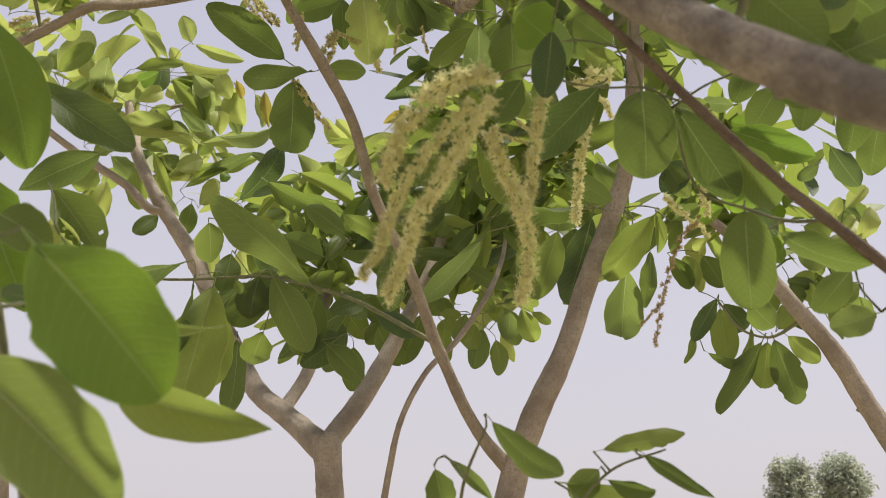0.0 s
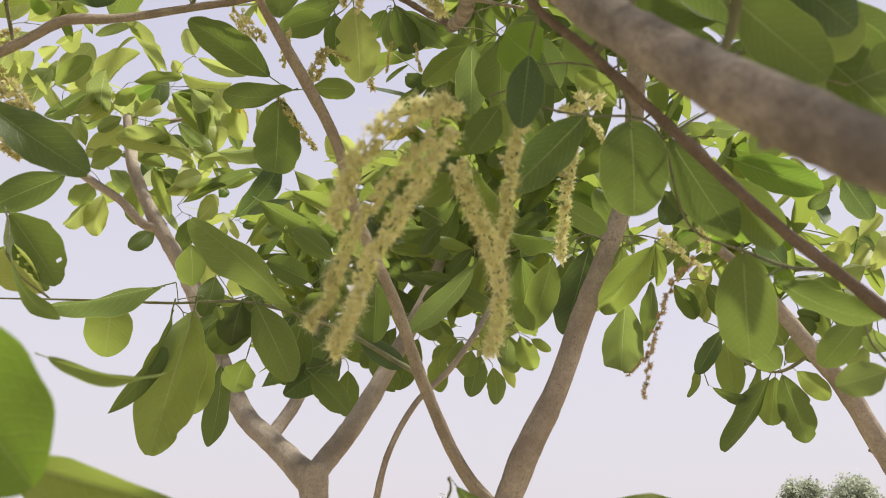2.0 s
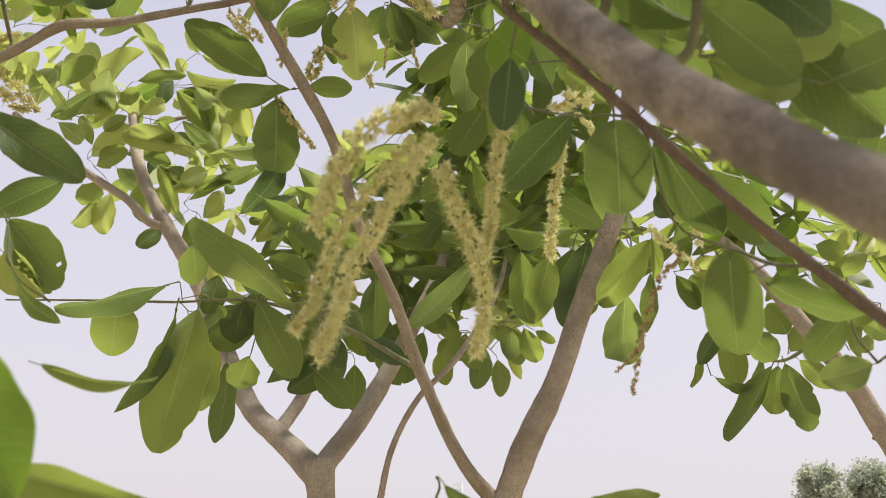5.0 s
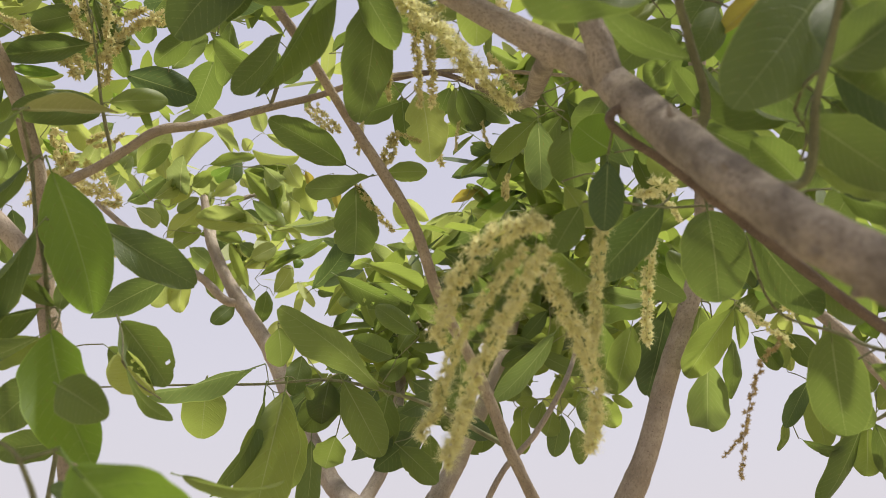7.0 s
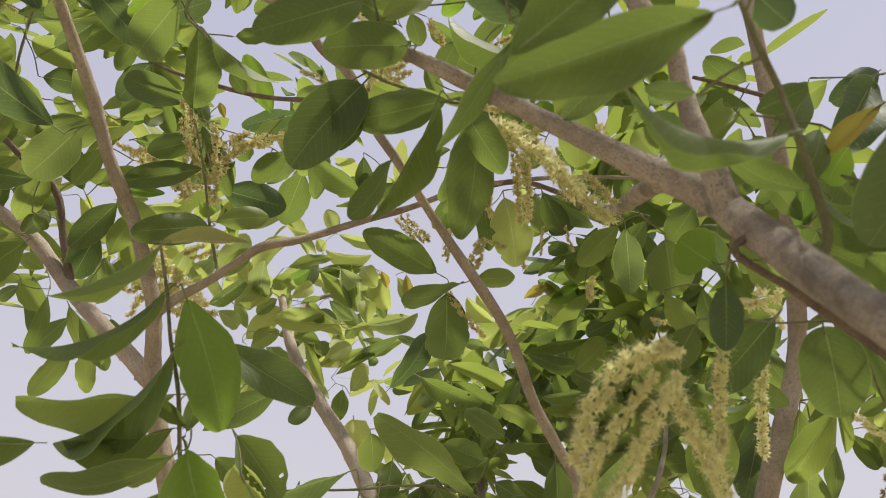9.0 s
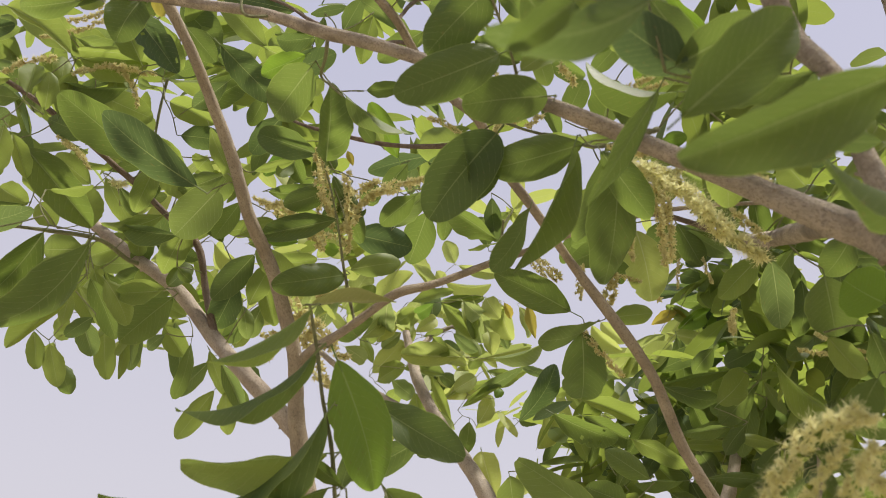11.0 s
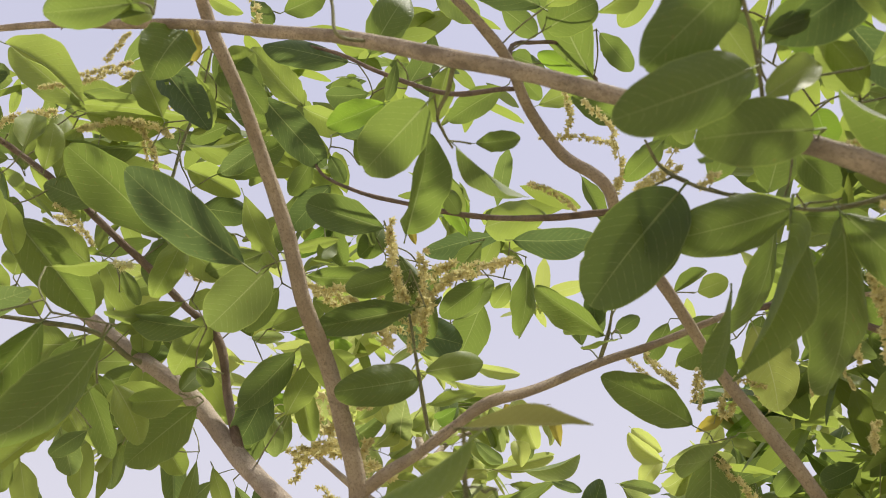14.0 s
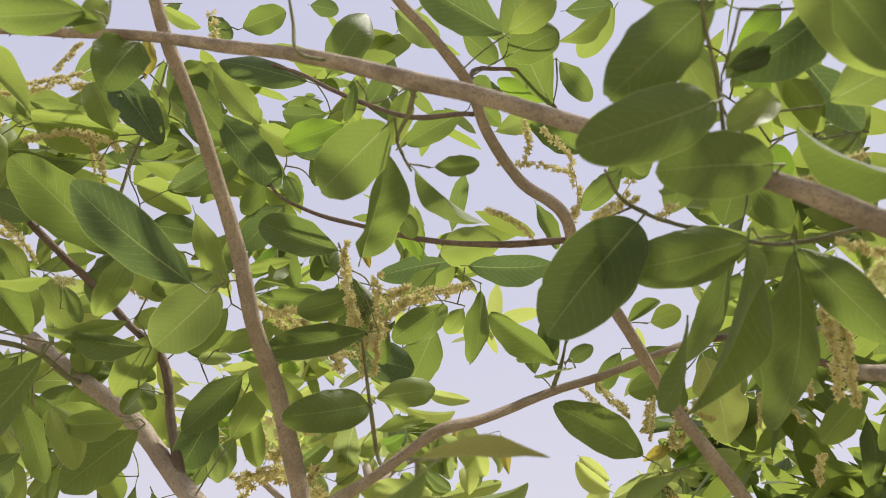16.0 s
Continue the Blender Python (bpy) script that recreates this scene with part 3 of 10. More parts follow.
limb("tree_b", "b_far", "limb", BARK, (0.020, 1.691, -0.050, 0.0075), (0.027, 1.677, 0.250, 0.0072), (0.042, 1.646, 0.800, 0.0065), (0.070, 1.591, 1.784, 0.0052), (0.091, 1.564, 1.861, 0.0048), (0.129, 1.562, 1.934, 0.0046), (0.175, 1.588, 1.990, 0.0047), (0.216, 1.610, 2.058, 0.0045), (0.244, 1.686, 2.148, 0.0040), (0.256, 1.761, 2.237, 0.0034))
limb("tree_b", "b_crown", "limb", BARK, (-0.668, 2.106, 2.613, 0.0118), (-0.697, 2.167, 2.725, 0.0086), (-0.667, 2.243, 2.818, 0.0065), (-0.596, 2.288, 2.859, 0.0040))
limb("tree_c", "c_trunk", "trunk", BARK_WARM, (-0.317, 1.187, -0.050, 0.0192), (-0.320, 1.183, 0.250, 0.0185), (-0.325, 1.175, 0.800, 0.0168), (-0.337, 1.157, 1.986, 0.0133), (-0.350, 1.134, 2.050, 0.0125), (-0.357, 1.105, 2.128, 0.0109), (-0.348, 1.065, 2.204, 0.0093), (-0.353, 1.043, 2.243, 0.0096), (-0.359, 1.004, 2.297, 0.0088), (-0.363, 0.948, 2.341, 0.0081), (-0.363, 0.903, 2.389, 0.0075), (-0.370, 0.849, 2.447, 0.0070), (-0.375, 0.795, 2.495, 0.0066), (-0.382, 0.750, 2.530, 0.0065), (-0.385, 0.711, 2.567, 0.0059), (-0.390, 0.657, 2.626, 0.0049))
limb("tree_c", "c_lowleft", "limb", BARK, (-0.359, 1.115, 2.111, 0.0114), (-0.384, 1.112, 2.138, 0.0117), (-0.439, 1.103, 2.192, 0.0115), (-0.534, 1.132, 2.277, 0.0113), (-0.626, 1.128, 2.376, 0.0110), (-0.713, 1.123, 2.441, 0.0101), (-0.810, 1.106, 2.517, 0.0095), (-0.923, 1.095, 2.613, 0.0081), (-0.999, 1.075, 2.689, 0.0064))
limb("tree_c", "c_thin", "twig", TWIG, (-0.534, 1.131, 2.279, 0.0060), (-0.559, 1.123, 2.352, 0.0054), (-0.573, 1.090, 2.430, 0.0051), (-0.603, 1.058, 2.459, 0.0048), (-0.635, 1.006, 2.495, 0.0047), (-0.655, 0.973, 2.514, 0.0047), (-0.680, 0.919, 2.539, 0.0043), (-0.707, 0.867, 2.560, 0.0039), (-0.741, 0.814, 2.580, 0.0034), (-0.795, 0.771, 2.608, 0.0028))
limb("tree_c", "c_cross", "limb", BARK_WARM, (-0.348, 1.075, 2.189, 0.0066), (-0.322, 1.070, 2.204, 0.0063), (-0.291, 1.077, 2.224, 0.0060), (-0.256, 1.082, 2.249, 0.0055), (-0.218, 1.083, 2.272, 0.0060), (-0.184, 1.111, 2.293, 0.0053), (-0.108, 1.162, 2.344, 0.0049), (-0.048, 1.175, 2.363, 0.0044), (0.010, 1.177, 2.380, 0.0040), (0.036, 1.215, 2.410, 0.0035), (0.111, 1.264, 2.442, 0.0033), (0.186, 1.326, 2.474, 0.0032), (0.294, 1.401, 2.503, 0.0025))
limb("tree_c", "c_ctwig", "twig", GREEN_TWIG, (-0.112, 1.164, 2.347, 0.0026), (-0.096, 1.144, 2.368, 0.0021), (-0.086, 1.122, 2.381, 0.0013))
limb("tree_c", "c_uptwig", "twig", GREEN_TWIG, (-0.270, 1.080, 2.239, 0.0022), (-0.284, 1.098, 2.255, 0.0022), (-0.284, 1.063, 2.302, 0.0020), (-0.287, 1.036, 2.364, 0.0015), (-0.294, 1.011, 2.422, 0.0013), (-0.302, 0.989, 2.461, 0.0010))
limb("tree_c", "c_e1twig", "twig", GREEN_TWIG, (-0.640, 0.999, 2.499, 0.0023), (-0.686, 1.070, 2.579, 0.0023), (-0.672, 1.047, 2.689, 0.0024), (-0.659, 1.034, 2.740, 0.0027), (-0.626, 1.008, 2.797, 0.0017), (-0.587, 0.965, 2.860, 0.0014))
limb("tree_c", "c_lefttwig", "twig", GREEN_TWIG, (-0.701, 1.124, 2.432, 0.0039), (-0.704, 1.111, 2.427, 0.0039), (-0.719, 1.047, 2.435, 0.0034), (-0.751, 0.980, 2.419, 0.0029), (-0.793, 0.911, 2.399, 0.0021))
limb("tree_c", "c_nearshoot", "twig", GREEN_TWIG, (-0.334, 1.161, 1.677, 0.0035), (-0.212, 0.965, 1.676, 0.0035), (-0.152, 0.905, 1.876, 0.0018), (-0.147, 0.868, 1.937, 0.0018), (-0.141, 0.837, 1.990, 0.0018), (-0.141, 0.816, 2.022, 0.0016), (-0.144, 0.803, 2.061, 0.0016), (-0.133, 0.766, 2.086, 0.0012))
limb("tree_c", "c_botshoot", "twig", GREEN_TWIG, (0.327, 0.989, -0.050, 0.0020), (0.322, 0.986, 0.250, 0.0019), (0.312, 0.979, 0.800, 0.0017), (0.297, 0.969, 1.606, 0.0014), (0.303, 0.932, 1.679, 0.0014), (0.313, 0.912, 1.708, 0.0012), (0.331, 0.907, 1.725, 0.0010), (0.368, 0.895, 1.738, 0.0007))
limb("tree_c", "c_botshoottwo", "twig", GREEN_TWIG, (0.257, 1.005, -0.050, 0.0021), (0.252, 1.002, 0.250, 0.0020), (0.242, 0.995, 0.800, 0.0017), (0.227, 0.985, 1.604, 0.0014), (0.224, 0.936, 1.679, 0.0014), (0.229, 0.901, 1.715, 0.0012), (0.247, 0.868, 1.751, 0.0008))
limb("tree_c", "c_lowshoot", "twig", GREEN_TWIG, (0.084, 0.639, -0.050, 0.0020), (0.079, 0.636, 0.250, 0.0019), (0.070, 0.630, 0.800, 0.0017), (0.054, 0.619, 1.766, 0.0014), (0.054, 0.606, 1.782, 0.0012), (0.052, 0.596, 1.792, 0.0009), (0.039, 0.591, 1.798, 0.0008))
limb("tree_d", "d_big", "limb", BARK_ROUGH, (0.828, 0.367, -0.050, 0.0450), (0.828, 0.367, 0.400, 0.0360), (0.808, 0.367, 1.000, 0.0300), (0.708, 0.367, 1.395, 0.0260), (0.520, 0.430, 1.660, 0.0200), (0.398, 0.522, 1.783, 0.0098), (0.379, 0.560, 1.820, 0.0094), (0.373, 0.570, 1.832, 0.0096), (0.362, 0.583, 1.849, 0.0101), (0.349, 0.606, 1.877, 0.0098), (0.330, 0.667, 1.943, 0.0108), (0.311, 0.711, 2.000, 0.0115), (0.291, 0.747, 2.050, 0.0112), (0.259, 0.755, 2.081, 0.0101), (0.225, 0.766, 2.117, 0.0086), (0.139, 0.766, 2.189, 0.0072), (0.095, 0.750, 2.215, 0.0066), (0.033, 0.747, 2.260, 0.0063), (-0.027, 0.745, 2.305, 0.0064), (-0.089, 0.731, 2.339, 0.0064), (-0.127, 0.724, 2.357, 0.0066), (-0.179, 0.724, 2.394, 0.0060), (-0.223, 0.725, 2.424, 0.0057), (-0.295, 0.722, 2.459, 0.0054), (-0.367, 0.714, 2.490, 0.0050), (-0.472, 0.705, 2.526, 0.0044), (-0.542, 0.702, 2.553, 0.0039), (-0.651, 0.697, 2.584, 0.0029))
limb("tree_d", "e_stub", "limb", BARK_ROUGH, (0.272, 0.752, 2.069, 0.0080), (0.268, 0.768, 2.078, 0.0078), (0.264, 0.793, 2.093, 0.0078), (0.250, 0.918, 2.166, 0.0084), (0.227, 1.121, 2.284, 0.0088), (0.203, 1.240, 2.358, 0.0085))
limb("tree_d", "d_up", "limb", BARK_ROUGH, (0.303, 0.725, 2.020, 0.0085), (0.297, 0.719, 2.048, 0.0082), (0.292, 0.716, 2.073, 0.0076), (0.287, 0.715, 2.111, 0.0066), (0.285, 0.711, 2.149, 0.0064), (0.267, 0.719, 2.204, 0.0084), (0.258, 0.715, 2.254, 0.0081), (0.243, 0.706, 2.318, 0.0074))
limb("tree_d", "d_under", "limb", TWIG, (0.316, 0.699, 1.989, 0.0023), (0.299, 0.700, 1.983, 0.0023), (0.328, 0.722, 1.961, 0.0026), (0.358, 0.744, 1.942, 0.0028), (0.398, 0.770, 1.914, 0.0031), (0.437, 0.795, 1.888, 0.0035), (0.472, 0.817, 1.869, 0.0038), (0.520, 0.844, 1.840, 0.0044))
limb("tree_d", "d_stem", "twig", GREEN_TWIG, (0.330, 0.724, 1.960, 0.0032), (0.350, 0.719, 1.984, 0.0032), (0.342, 0.677, 2.014, 0.0023), (0.329, 0.637, 2.038, 0.0020), (0.316, 0.604, 2.051, 0.0016), (0.307, 0.575, 2.056, 0.0013))
limb("tree_d", "d_stem2", "twig", GREEN_TWIG, (0.346, 0.615, 1.892, 0.0023), (0.368, 0.623, 1.891, 0.0023), (0.375, 0.600, 1.918, 0.0017), (0.380, 0.583, 1.934, 0.0015), (0.383, 0.566, 1.947, 0.0012))
limb("tree_d", "d_knob", "twig", GREEN_TWIG, (-0.127, 0.727, 2.354, 0.0022), (-0.138, 0.744, 2.346, 0.0018), (-0.150, 0.757, 2.342, 0.0014), (-0.157, 0.786, 2.353, 0.0013), (-0.160, 0.816, 2.364, 0.0010))
limb("tree_d", "d_twigup", "twig", GREEN_TWIG, (-0.197, 0.724, 2.406, 0.0016), (-0.210, 0.699, 2.389, 0.0016), (-0.216, 0.694, 2.423, 0.0013), (-0.219, 0.682, 2.452, 0.0011))
limb("tree_d", "d_pair", "twig", GREEN_TWIG, (0.139, 0.766, 2.189, 0.0020), (0.155, 0.821, 2.232, 0.0020), (0.131, 0.835, 2.240, 0.0017), (0.105, 0.847, 2.248, 0.0016), (0.084, 0.864, 2.268, 0.0016), (0.052, 0.865, 2.288, 0.0016), (0.018, 0.855, 2.303, 0.0016), (-0.002, 0.831, 2.308, 0.0014), (-0.008, 0.809, 2.315, 0.0011))
limb("tree_d", "d_upright", "twig", GREEN_TWIG, (0.062, 0.741, 2.230, 0.0013), (0.064, 0.717, 2.243, 0.0012), (0.064, 0.691, 2.257, 0.0011), (0.062, 0.663, 2.273, 0.0011), (0.063, 0.643, 2.281, 0.0009))
limb("tree_d", "d_ovaltwig", "twig", GREEN_TWIG, (0.468, 0.815, 1.871, 0.0014), (0.456, 0.843, 1.882, 0.0014), (0.439, 0.884, 1.909, 0.0013), (0.412, 0.887, 1.922, 0.0011), (0.375, 0.855, 1.995, 0.0010), (0.338, 0.859, 2.001, 0.0008), (0.320, 0.865, 2.008, 0.0007))
limb("tree_e", "e_low", "limb", BARK, (1.034, 1.821, -0.050, 0.0258), (1.013, 1.807, 0.250, 0.0247), (0.967, 1.777, 0.800, 0.0223), (0.884, 1.721, 1.794, 0.0178), (0.829, 1.707, 1.898, 0.0161), (0.779, 1.688, 1.989, 0.0148), (0.731, 1.671, 2.048, 0.0134), (0.699, 1.670, 2.098, 0.0121), (0.656, 1.664, 2.157, 0.0100), (0.589, 1.653, 2.222, 0.0070))
limb("tree_e", "e_branch", "twig", GREEN_TWIG, (0.737, 1.673, 2.040, 0.0030), (0.714, 1.679, 2.022, 0.0030), (0.687, 1.681, 2.009, 0.0026), (0.635, 1.671, 2.020, 0.0022), (0.601, 1.652, 2.060, 0.0019))

# ---- leaves ----
leaf("a_mid", (-0.031, 1.244, 2.294), (-0.110, 1.159, 2.323), (0.47, -0.65, -0.60), 0.046)
leaf("a_mid", (0.003, 1.236, 2.268), (-0.047, 1.146, 2.207), (0.58, 0.20, -0.79), 0.044)
leaf("a_mid", (-0.018, 1.247, 2.262), (-0.048, 1.350, 2.210), (0.17, -0.40, -0.90), 0.062, "serr")
leaf("a_mid", (0.021, 1.254, 2.282), (0.074, 1.278, 2.291), (0.43, -0.75, -0.50), 0.028, "oblong", PALE)
leaf("a_mid", (0.030, 1.289, 2.418), (-0.037, 1.289, 2.399), (0.18, -0.78, -0.60), 0.038)
leaf("a_mid", (0.059, 1.295, 2.438), (0.066, 1.334, 2.339), (0.18, -0.92, -0.35), 0.061, "bite", YOUNG)
leaf("a_mid", (0.118, 1.292, 2.435), (0.142, 1.318, 2.374), (0.05, -0.92, -0.38), 0.038)
leaf("a_mid", (0.129, 1.298, 2.425), (0.184, 1.321, 2.381), (-0.43, -0.46, -0.78), 0.028, "oblong", PALE)
leaf("a_mid", (0.012, 1.369, 2.484), (0.013, 1.398, 2.410), (0.22, -0.91, -0.35), 0.034)
leaf("a_mid", (-0.045, 1.400, 2.527), (-0.085, 1.415, 2.476), (0.33, -0.80, -0.50), 0.030)
leaf("a_mid", (0.221, 1.281, 2.354), (0.161, 1.293, 2.306), (0.21, -0.86, -0.47), 0.036, "oblong", PALE)
leaf("a_mid", (0.260, 1.240, 2.332), (0.210, 1.257, 2.273), (0.18, -0.89, -0.41), 0.032)
leaf("a_mid", (0.081, 1.416, 2.522), (0.059, 1.430, 2.480), (0.26, -0.87, -0.42), 0.031)
leaf("a_mid", (-0.054, 0.966, 2.573), (-0.068, 0.856, 2.695), (-0.56, -0.58, -0.59), 0.061)
leaf("a_right", (0.444, 1.286, 2.069), (0.384, 1.328, 1.999), (-0.17, -0.90, -0.39), 0.047, "oblong", PALE)
leaf("a_right", (0.427, 1.442, 2.053), (0.428, 1.557, 1.977), (-0.09, -0.55, -0.83), 0.065, "oblong", PALE)
leaf("a_right", (0.465, 1.465, 2.086), (0.457, 1.494, 2.009), (0.25, -0.90, -0.36), 0.030)
leaf("a_right", (0.327, 1.346, 2.076), (0.298, 1.424, 2.004), (-0.16, -0.70, -0.70), 0.048, "oblong", PALE)
leaf("a_right", (0.379, 1.410, 2.120), (0.345, 1.529, 2.025), (-0.20, -0.64, -0.74), 0.061)
leaf("a_right", (0.360, 1.291, 2.089), (0.272, 1.282, 2.086), (0.06, -0.33, -0.94), 0.033)
leaf("a_right", (0.326, 1.163, 2.074), (0.379, 1.180, 2.045), (0.04, -0.89, -0.45), 0.030)
leaf("a_right", (0.441, 1.258, 2.059), (0.442, 1.274, 2.015), (0.13, -0.93, -0.36), 0.017, "oblong", PALE)
leaf("a_right", (0.429, 1.394, 2.121), (0.385, 1.366, 2.182), (-0.06, -0.89, -0.45), 0.039)
leaf("a_right", (0.462, 1.262, 2.053), (0.494, 1.259, 2.069), (0.05, -0.97, -0.25), 0.021)
leaf("a_right", (0.441, 1.189, 2.097), (0.471, 1.207, 2.058), (-0.11, -0.87, -0.49), 0.029, "oblong", PALE)
leaf("a_right", (0.413, 1.333, 2.089), (0.396, 1.365, 2.011), (-0.13, -0.93, -0.35), 0.050, "oblong", PALE)
leaf("a_right", (0.287, 1.393, 2.099), (0.298, 1.457, 2.013), (0.03, -0.81, -0.59), 0.049)
leaf("a_right", (0.360, 1.472, 2.129), (0.345, 1.504, 2.051), (-0.07, -0.93, -0.37), 0.061)
leaf("a_right", (0.225, 1.407, 2.092), (0.133, 1.430, 2.004), (0.52, -0.52, -0.68), 0.048, "oblong", PALE)
leaf("a_low", (-0.007, 1.354, 2.014), (-0.109, 1.237, 2.092), (-0.11, -0.48, -0.87), 0.064, "oblong", PALE)
leaf("a_low", (-0.225, 1.444, 2.081), (-0.364, 1.395, 2.029), (0.34, -0.26, -0.90), 0.049, "oblong", PALE)
leaf("a_low", (-0.314, 1.470, 2.071), (-0.328, 1.500, 1.989), (0.43, -0.81, -0.39), 0.067, "oblong", PALE)
leaf("a_low", (-0.163, 1.414, 2.035), (-0.205, 1.431, 1.839), (0.40, -0.90, -0.18), 0.079, "veiny", PALE)
leaf("a_low", (-0.185, 1.393, 2.029), (-0.233, 1.359, 1.881), (0.81, -0.16, -0.56), 0.046, "lance")
leaf("a_low", (-0.115, 1.370, 2.026), (-0.108, 1.377, 2.009), (0.35, -0.91, -0.25), 0.013, "oblong", PALE)
leaf("a_low", (-0.099, 1.418, 2.045), (-0.114, 1.438, 1.989), (0.31, -0.87, -0.39), 0.051)
leaf("a_low", (-0.070, 1.392, 2.037), (-0.022, 1.435, 1.939), (0.30, -0.92, -0.26), 0.054, "oblong", PALE)
leaf("a_low", (-0.023, 1.463, 2.034), (-0.055, 1.493, 1.947), (0.22, -0.89, -0.39), 0.055)
leaf("a_low", (0.110, 1.305, 2.037), (0.106, 1.332, 1.965), (0.18, -0.92, -0.36), 0.036)
leaf("a_low", (-0.182, 1.588, 1.998), (-0.203, 1.632, 1.878), (0.81, -0.49, -0.32), 0.048)
leaf("a_low", (-0.218, 1.511, 2.048), (-0.202, 1.555, 1.938), (0.11, -0.93, -0.36), 0.044, "oblong", PALE)
leaf("a_low", (0.073, 1.406, 1.986), (0.131, 1.424, 1.956), (0.17, -0.96, -0.24), 0.030)
leaf("a_low", (-0.087, 1.429, 2.035), (-0.144, 1.442, 1.984), (0.16, -0.91, -0.39), 0.050)
leaf("a_low", (-0.010, 1.478, 1.961), (0.041, 1.509, 1.912), (0.32, -0.91, -0.26), 0.039)
leaf("a_low", (-0.189, 1.520, 2.037), (-0.213, 1.570, 1.917), (0.32, -0.85, -0.42), 0.057, "oblong", PALE)
leaf("c_ctwig", (-0.099, 1.136, 2.360), (-0.161, 1.083, 2.401), (-0.02, -0.59, -0.81), 0.034, "oblong")
leaf("c_ctwig", (-0.193, 1.181, 2.511), (-0.220, 1.233, 2.441), (0.59, -0.52, -0.62), 0.034)
leaf("c_ctwig", (-0.089, 1.137, 2.362), (-0.060, 1.135, 2.375), (0.15, -0.85, -0.50), 0.018)
leaf("c_ctwig", (-0.079, 1.079, 2.318), (-0.116, 1.075, 2.312), (0.12, 0.27, -0.96), 0.014, "oblong", PALE)
leaf("c_ctwig", (-0.136, 1.201, 2.392), (-0.142, 1.181, 2.435), (0.33, -0.87, -0.37), 0.024)
leaf("c_ctwig", (0.028, 0.869, 2.212), (0.001, 0.843, 2.135), (0.95, -0.08, -0.30), 0.032)
leaf("c_uptwig", (-0.286, 1.063, 2.302), (-0.334, 0.982, 2.254), (0.89, -0.39, -0.23), 0.041, "round")
leaf("c_uptwig", (-0.281, 1.069, 2.312), (-0.229, 1.116, 2.339), (0.72, -0.59, -0.37), 0.031, "oblong", PALE)
leaf("c_uptwig", (-0.303, 0.994, 2.454), (-0.392, 0.971, 2.497), (-0.02, -0.87, -0.50), 0.041)
leaf("c_uptwig", (-0.427, 1.294, 2.535), (-0.345, 1.382, 2.539), (0.62, -0.55, -0.56), 0.058)
leaf("c_uptwig", (-0.306, 1.352, 2.588), (-0.372, 1.421, 2.532), (0.04, -0.61, -0.79), 0.060, "oblong")
leaf("c_uptwig", (-0.308, 1.236, 2.486), (-0.249, 1.219, 2.526), (0.19, -0.77, -0.61), 0.034, "oblong", PALE)
leaf("c_uptwig", (-0.296, 1.055, 2.386), (-0.259, 1.058, 2.395), (0.25, -0.08, -0.97), 0.014)
leaf("c_uptwig", (-0.291, 1.251, 2.553), (-0.278, 1.222, 2.592), (0.24, -0.73, -0.64), 0.027, "oblong", PALE)
leaf("c_uptwig", (-0.224, 1.187, 2.572), (-0.328, 1.171, 2.555), (0.20, -0.26, -0.94), 0.039, "oblong")
leaf("c_uptwig", (-0.182, 1.082, 2.473), (-0.085, 1.070, 2.442), (-0.32, -0.50, -0.80), 0.038)
leaf("c_uptwig", (-0.251, 1.257, 2.638), (-0.284, 1.282, 2.597), (0.21, -0.75, -0.63), 0.029, "oblong", PALE)
leaf("c_uptwig", (-0.228, 1.228, 2.523), (-0.256, 1.242, 2.498), (0.18, -0.77, -0.61), 0.026, "oblong", PALE)
leaf("c_uptwig", (-0.317, 1.189, 2.538), (-0.344, 1.200, 2.515), (0.23, -0.73, -0.65), 0.033)
leaf("c_uptwig", (-0.379, 1.160, 2.549), (-0.391, 1.201, 2.498), (0.34, -0.70, -0.63), 0.030, "oblong", PALE)
leaf("c_uptwig", (-0.387, 1.123, 2.589), (-0.406, 1.147, 2.555), (0.34, -0.67, -0.66), 0.026, "oblong", PALE)
leaf("a_thin", (-0.406, 0.988, 2.582), (-0.439, 1.005, 2.551), (0.37, -0.60, -0.72), 0.027)
leaf("a_thin", (-0.375, 0.978, 2.573), (-0.365, 1.003, 2.548), (0.34, -0.73, -0.59), 0.020)
leaf("a_thin", (-0.348, 1.006, 2.582), (-0.318, 1.001, 2.598), (0.28, -0.63, -0.73), 0.024, "oblong", PALE)
leaf("a_thin", (-0.368, 0.977, 2.608), (-0.292, 0.984, 2.627), (0.24, -0.62, -0.75), 0.039)
leaf("a_thin", (-0.351, 1.014, 2.650), (-0.367, 1.042, 2.612), (0.36, -0.67, -0.65), 0.025)
leaf("a_thin", (-0.224, 0.959, 2.460), (-0.212, 0.980, 2.439), (0.24, -0.74, -0.63), 0.020)
leaf("a_thin", (-0.446, 1.150, 2.538), (-0.400, 1.166, 2.535), (0.24, -0.78, -0.58), 0.029)
leaf("a_thin", (-0.463, 1.105, 2.505), (-0.382, 1.132, 2.503), (0.15, -0.55, -0.82), 0.032)
leaf("a_thin", (-0.150, 0.847, 2.395), (-0.112, 0.856, 2.397), (0.21, -0.67, -0.71), 0.018)
leaf("a_thin", (-0.250, 0.934, 2.386), (-0.186, 0.833, 2.399), (0.43, 0.16, -0.89), 0.044)
leaf("a_thin2", (-0.157, 0.817, 2.365), (-0.116, 0.890, 2.357), (-0.26, 0.04, -0.96), 0.020, "lance", PALE)
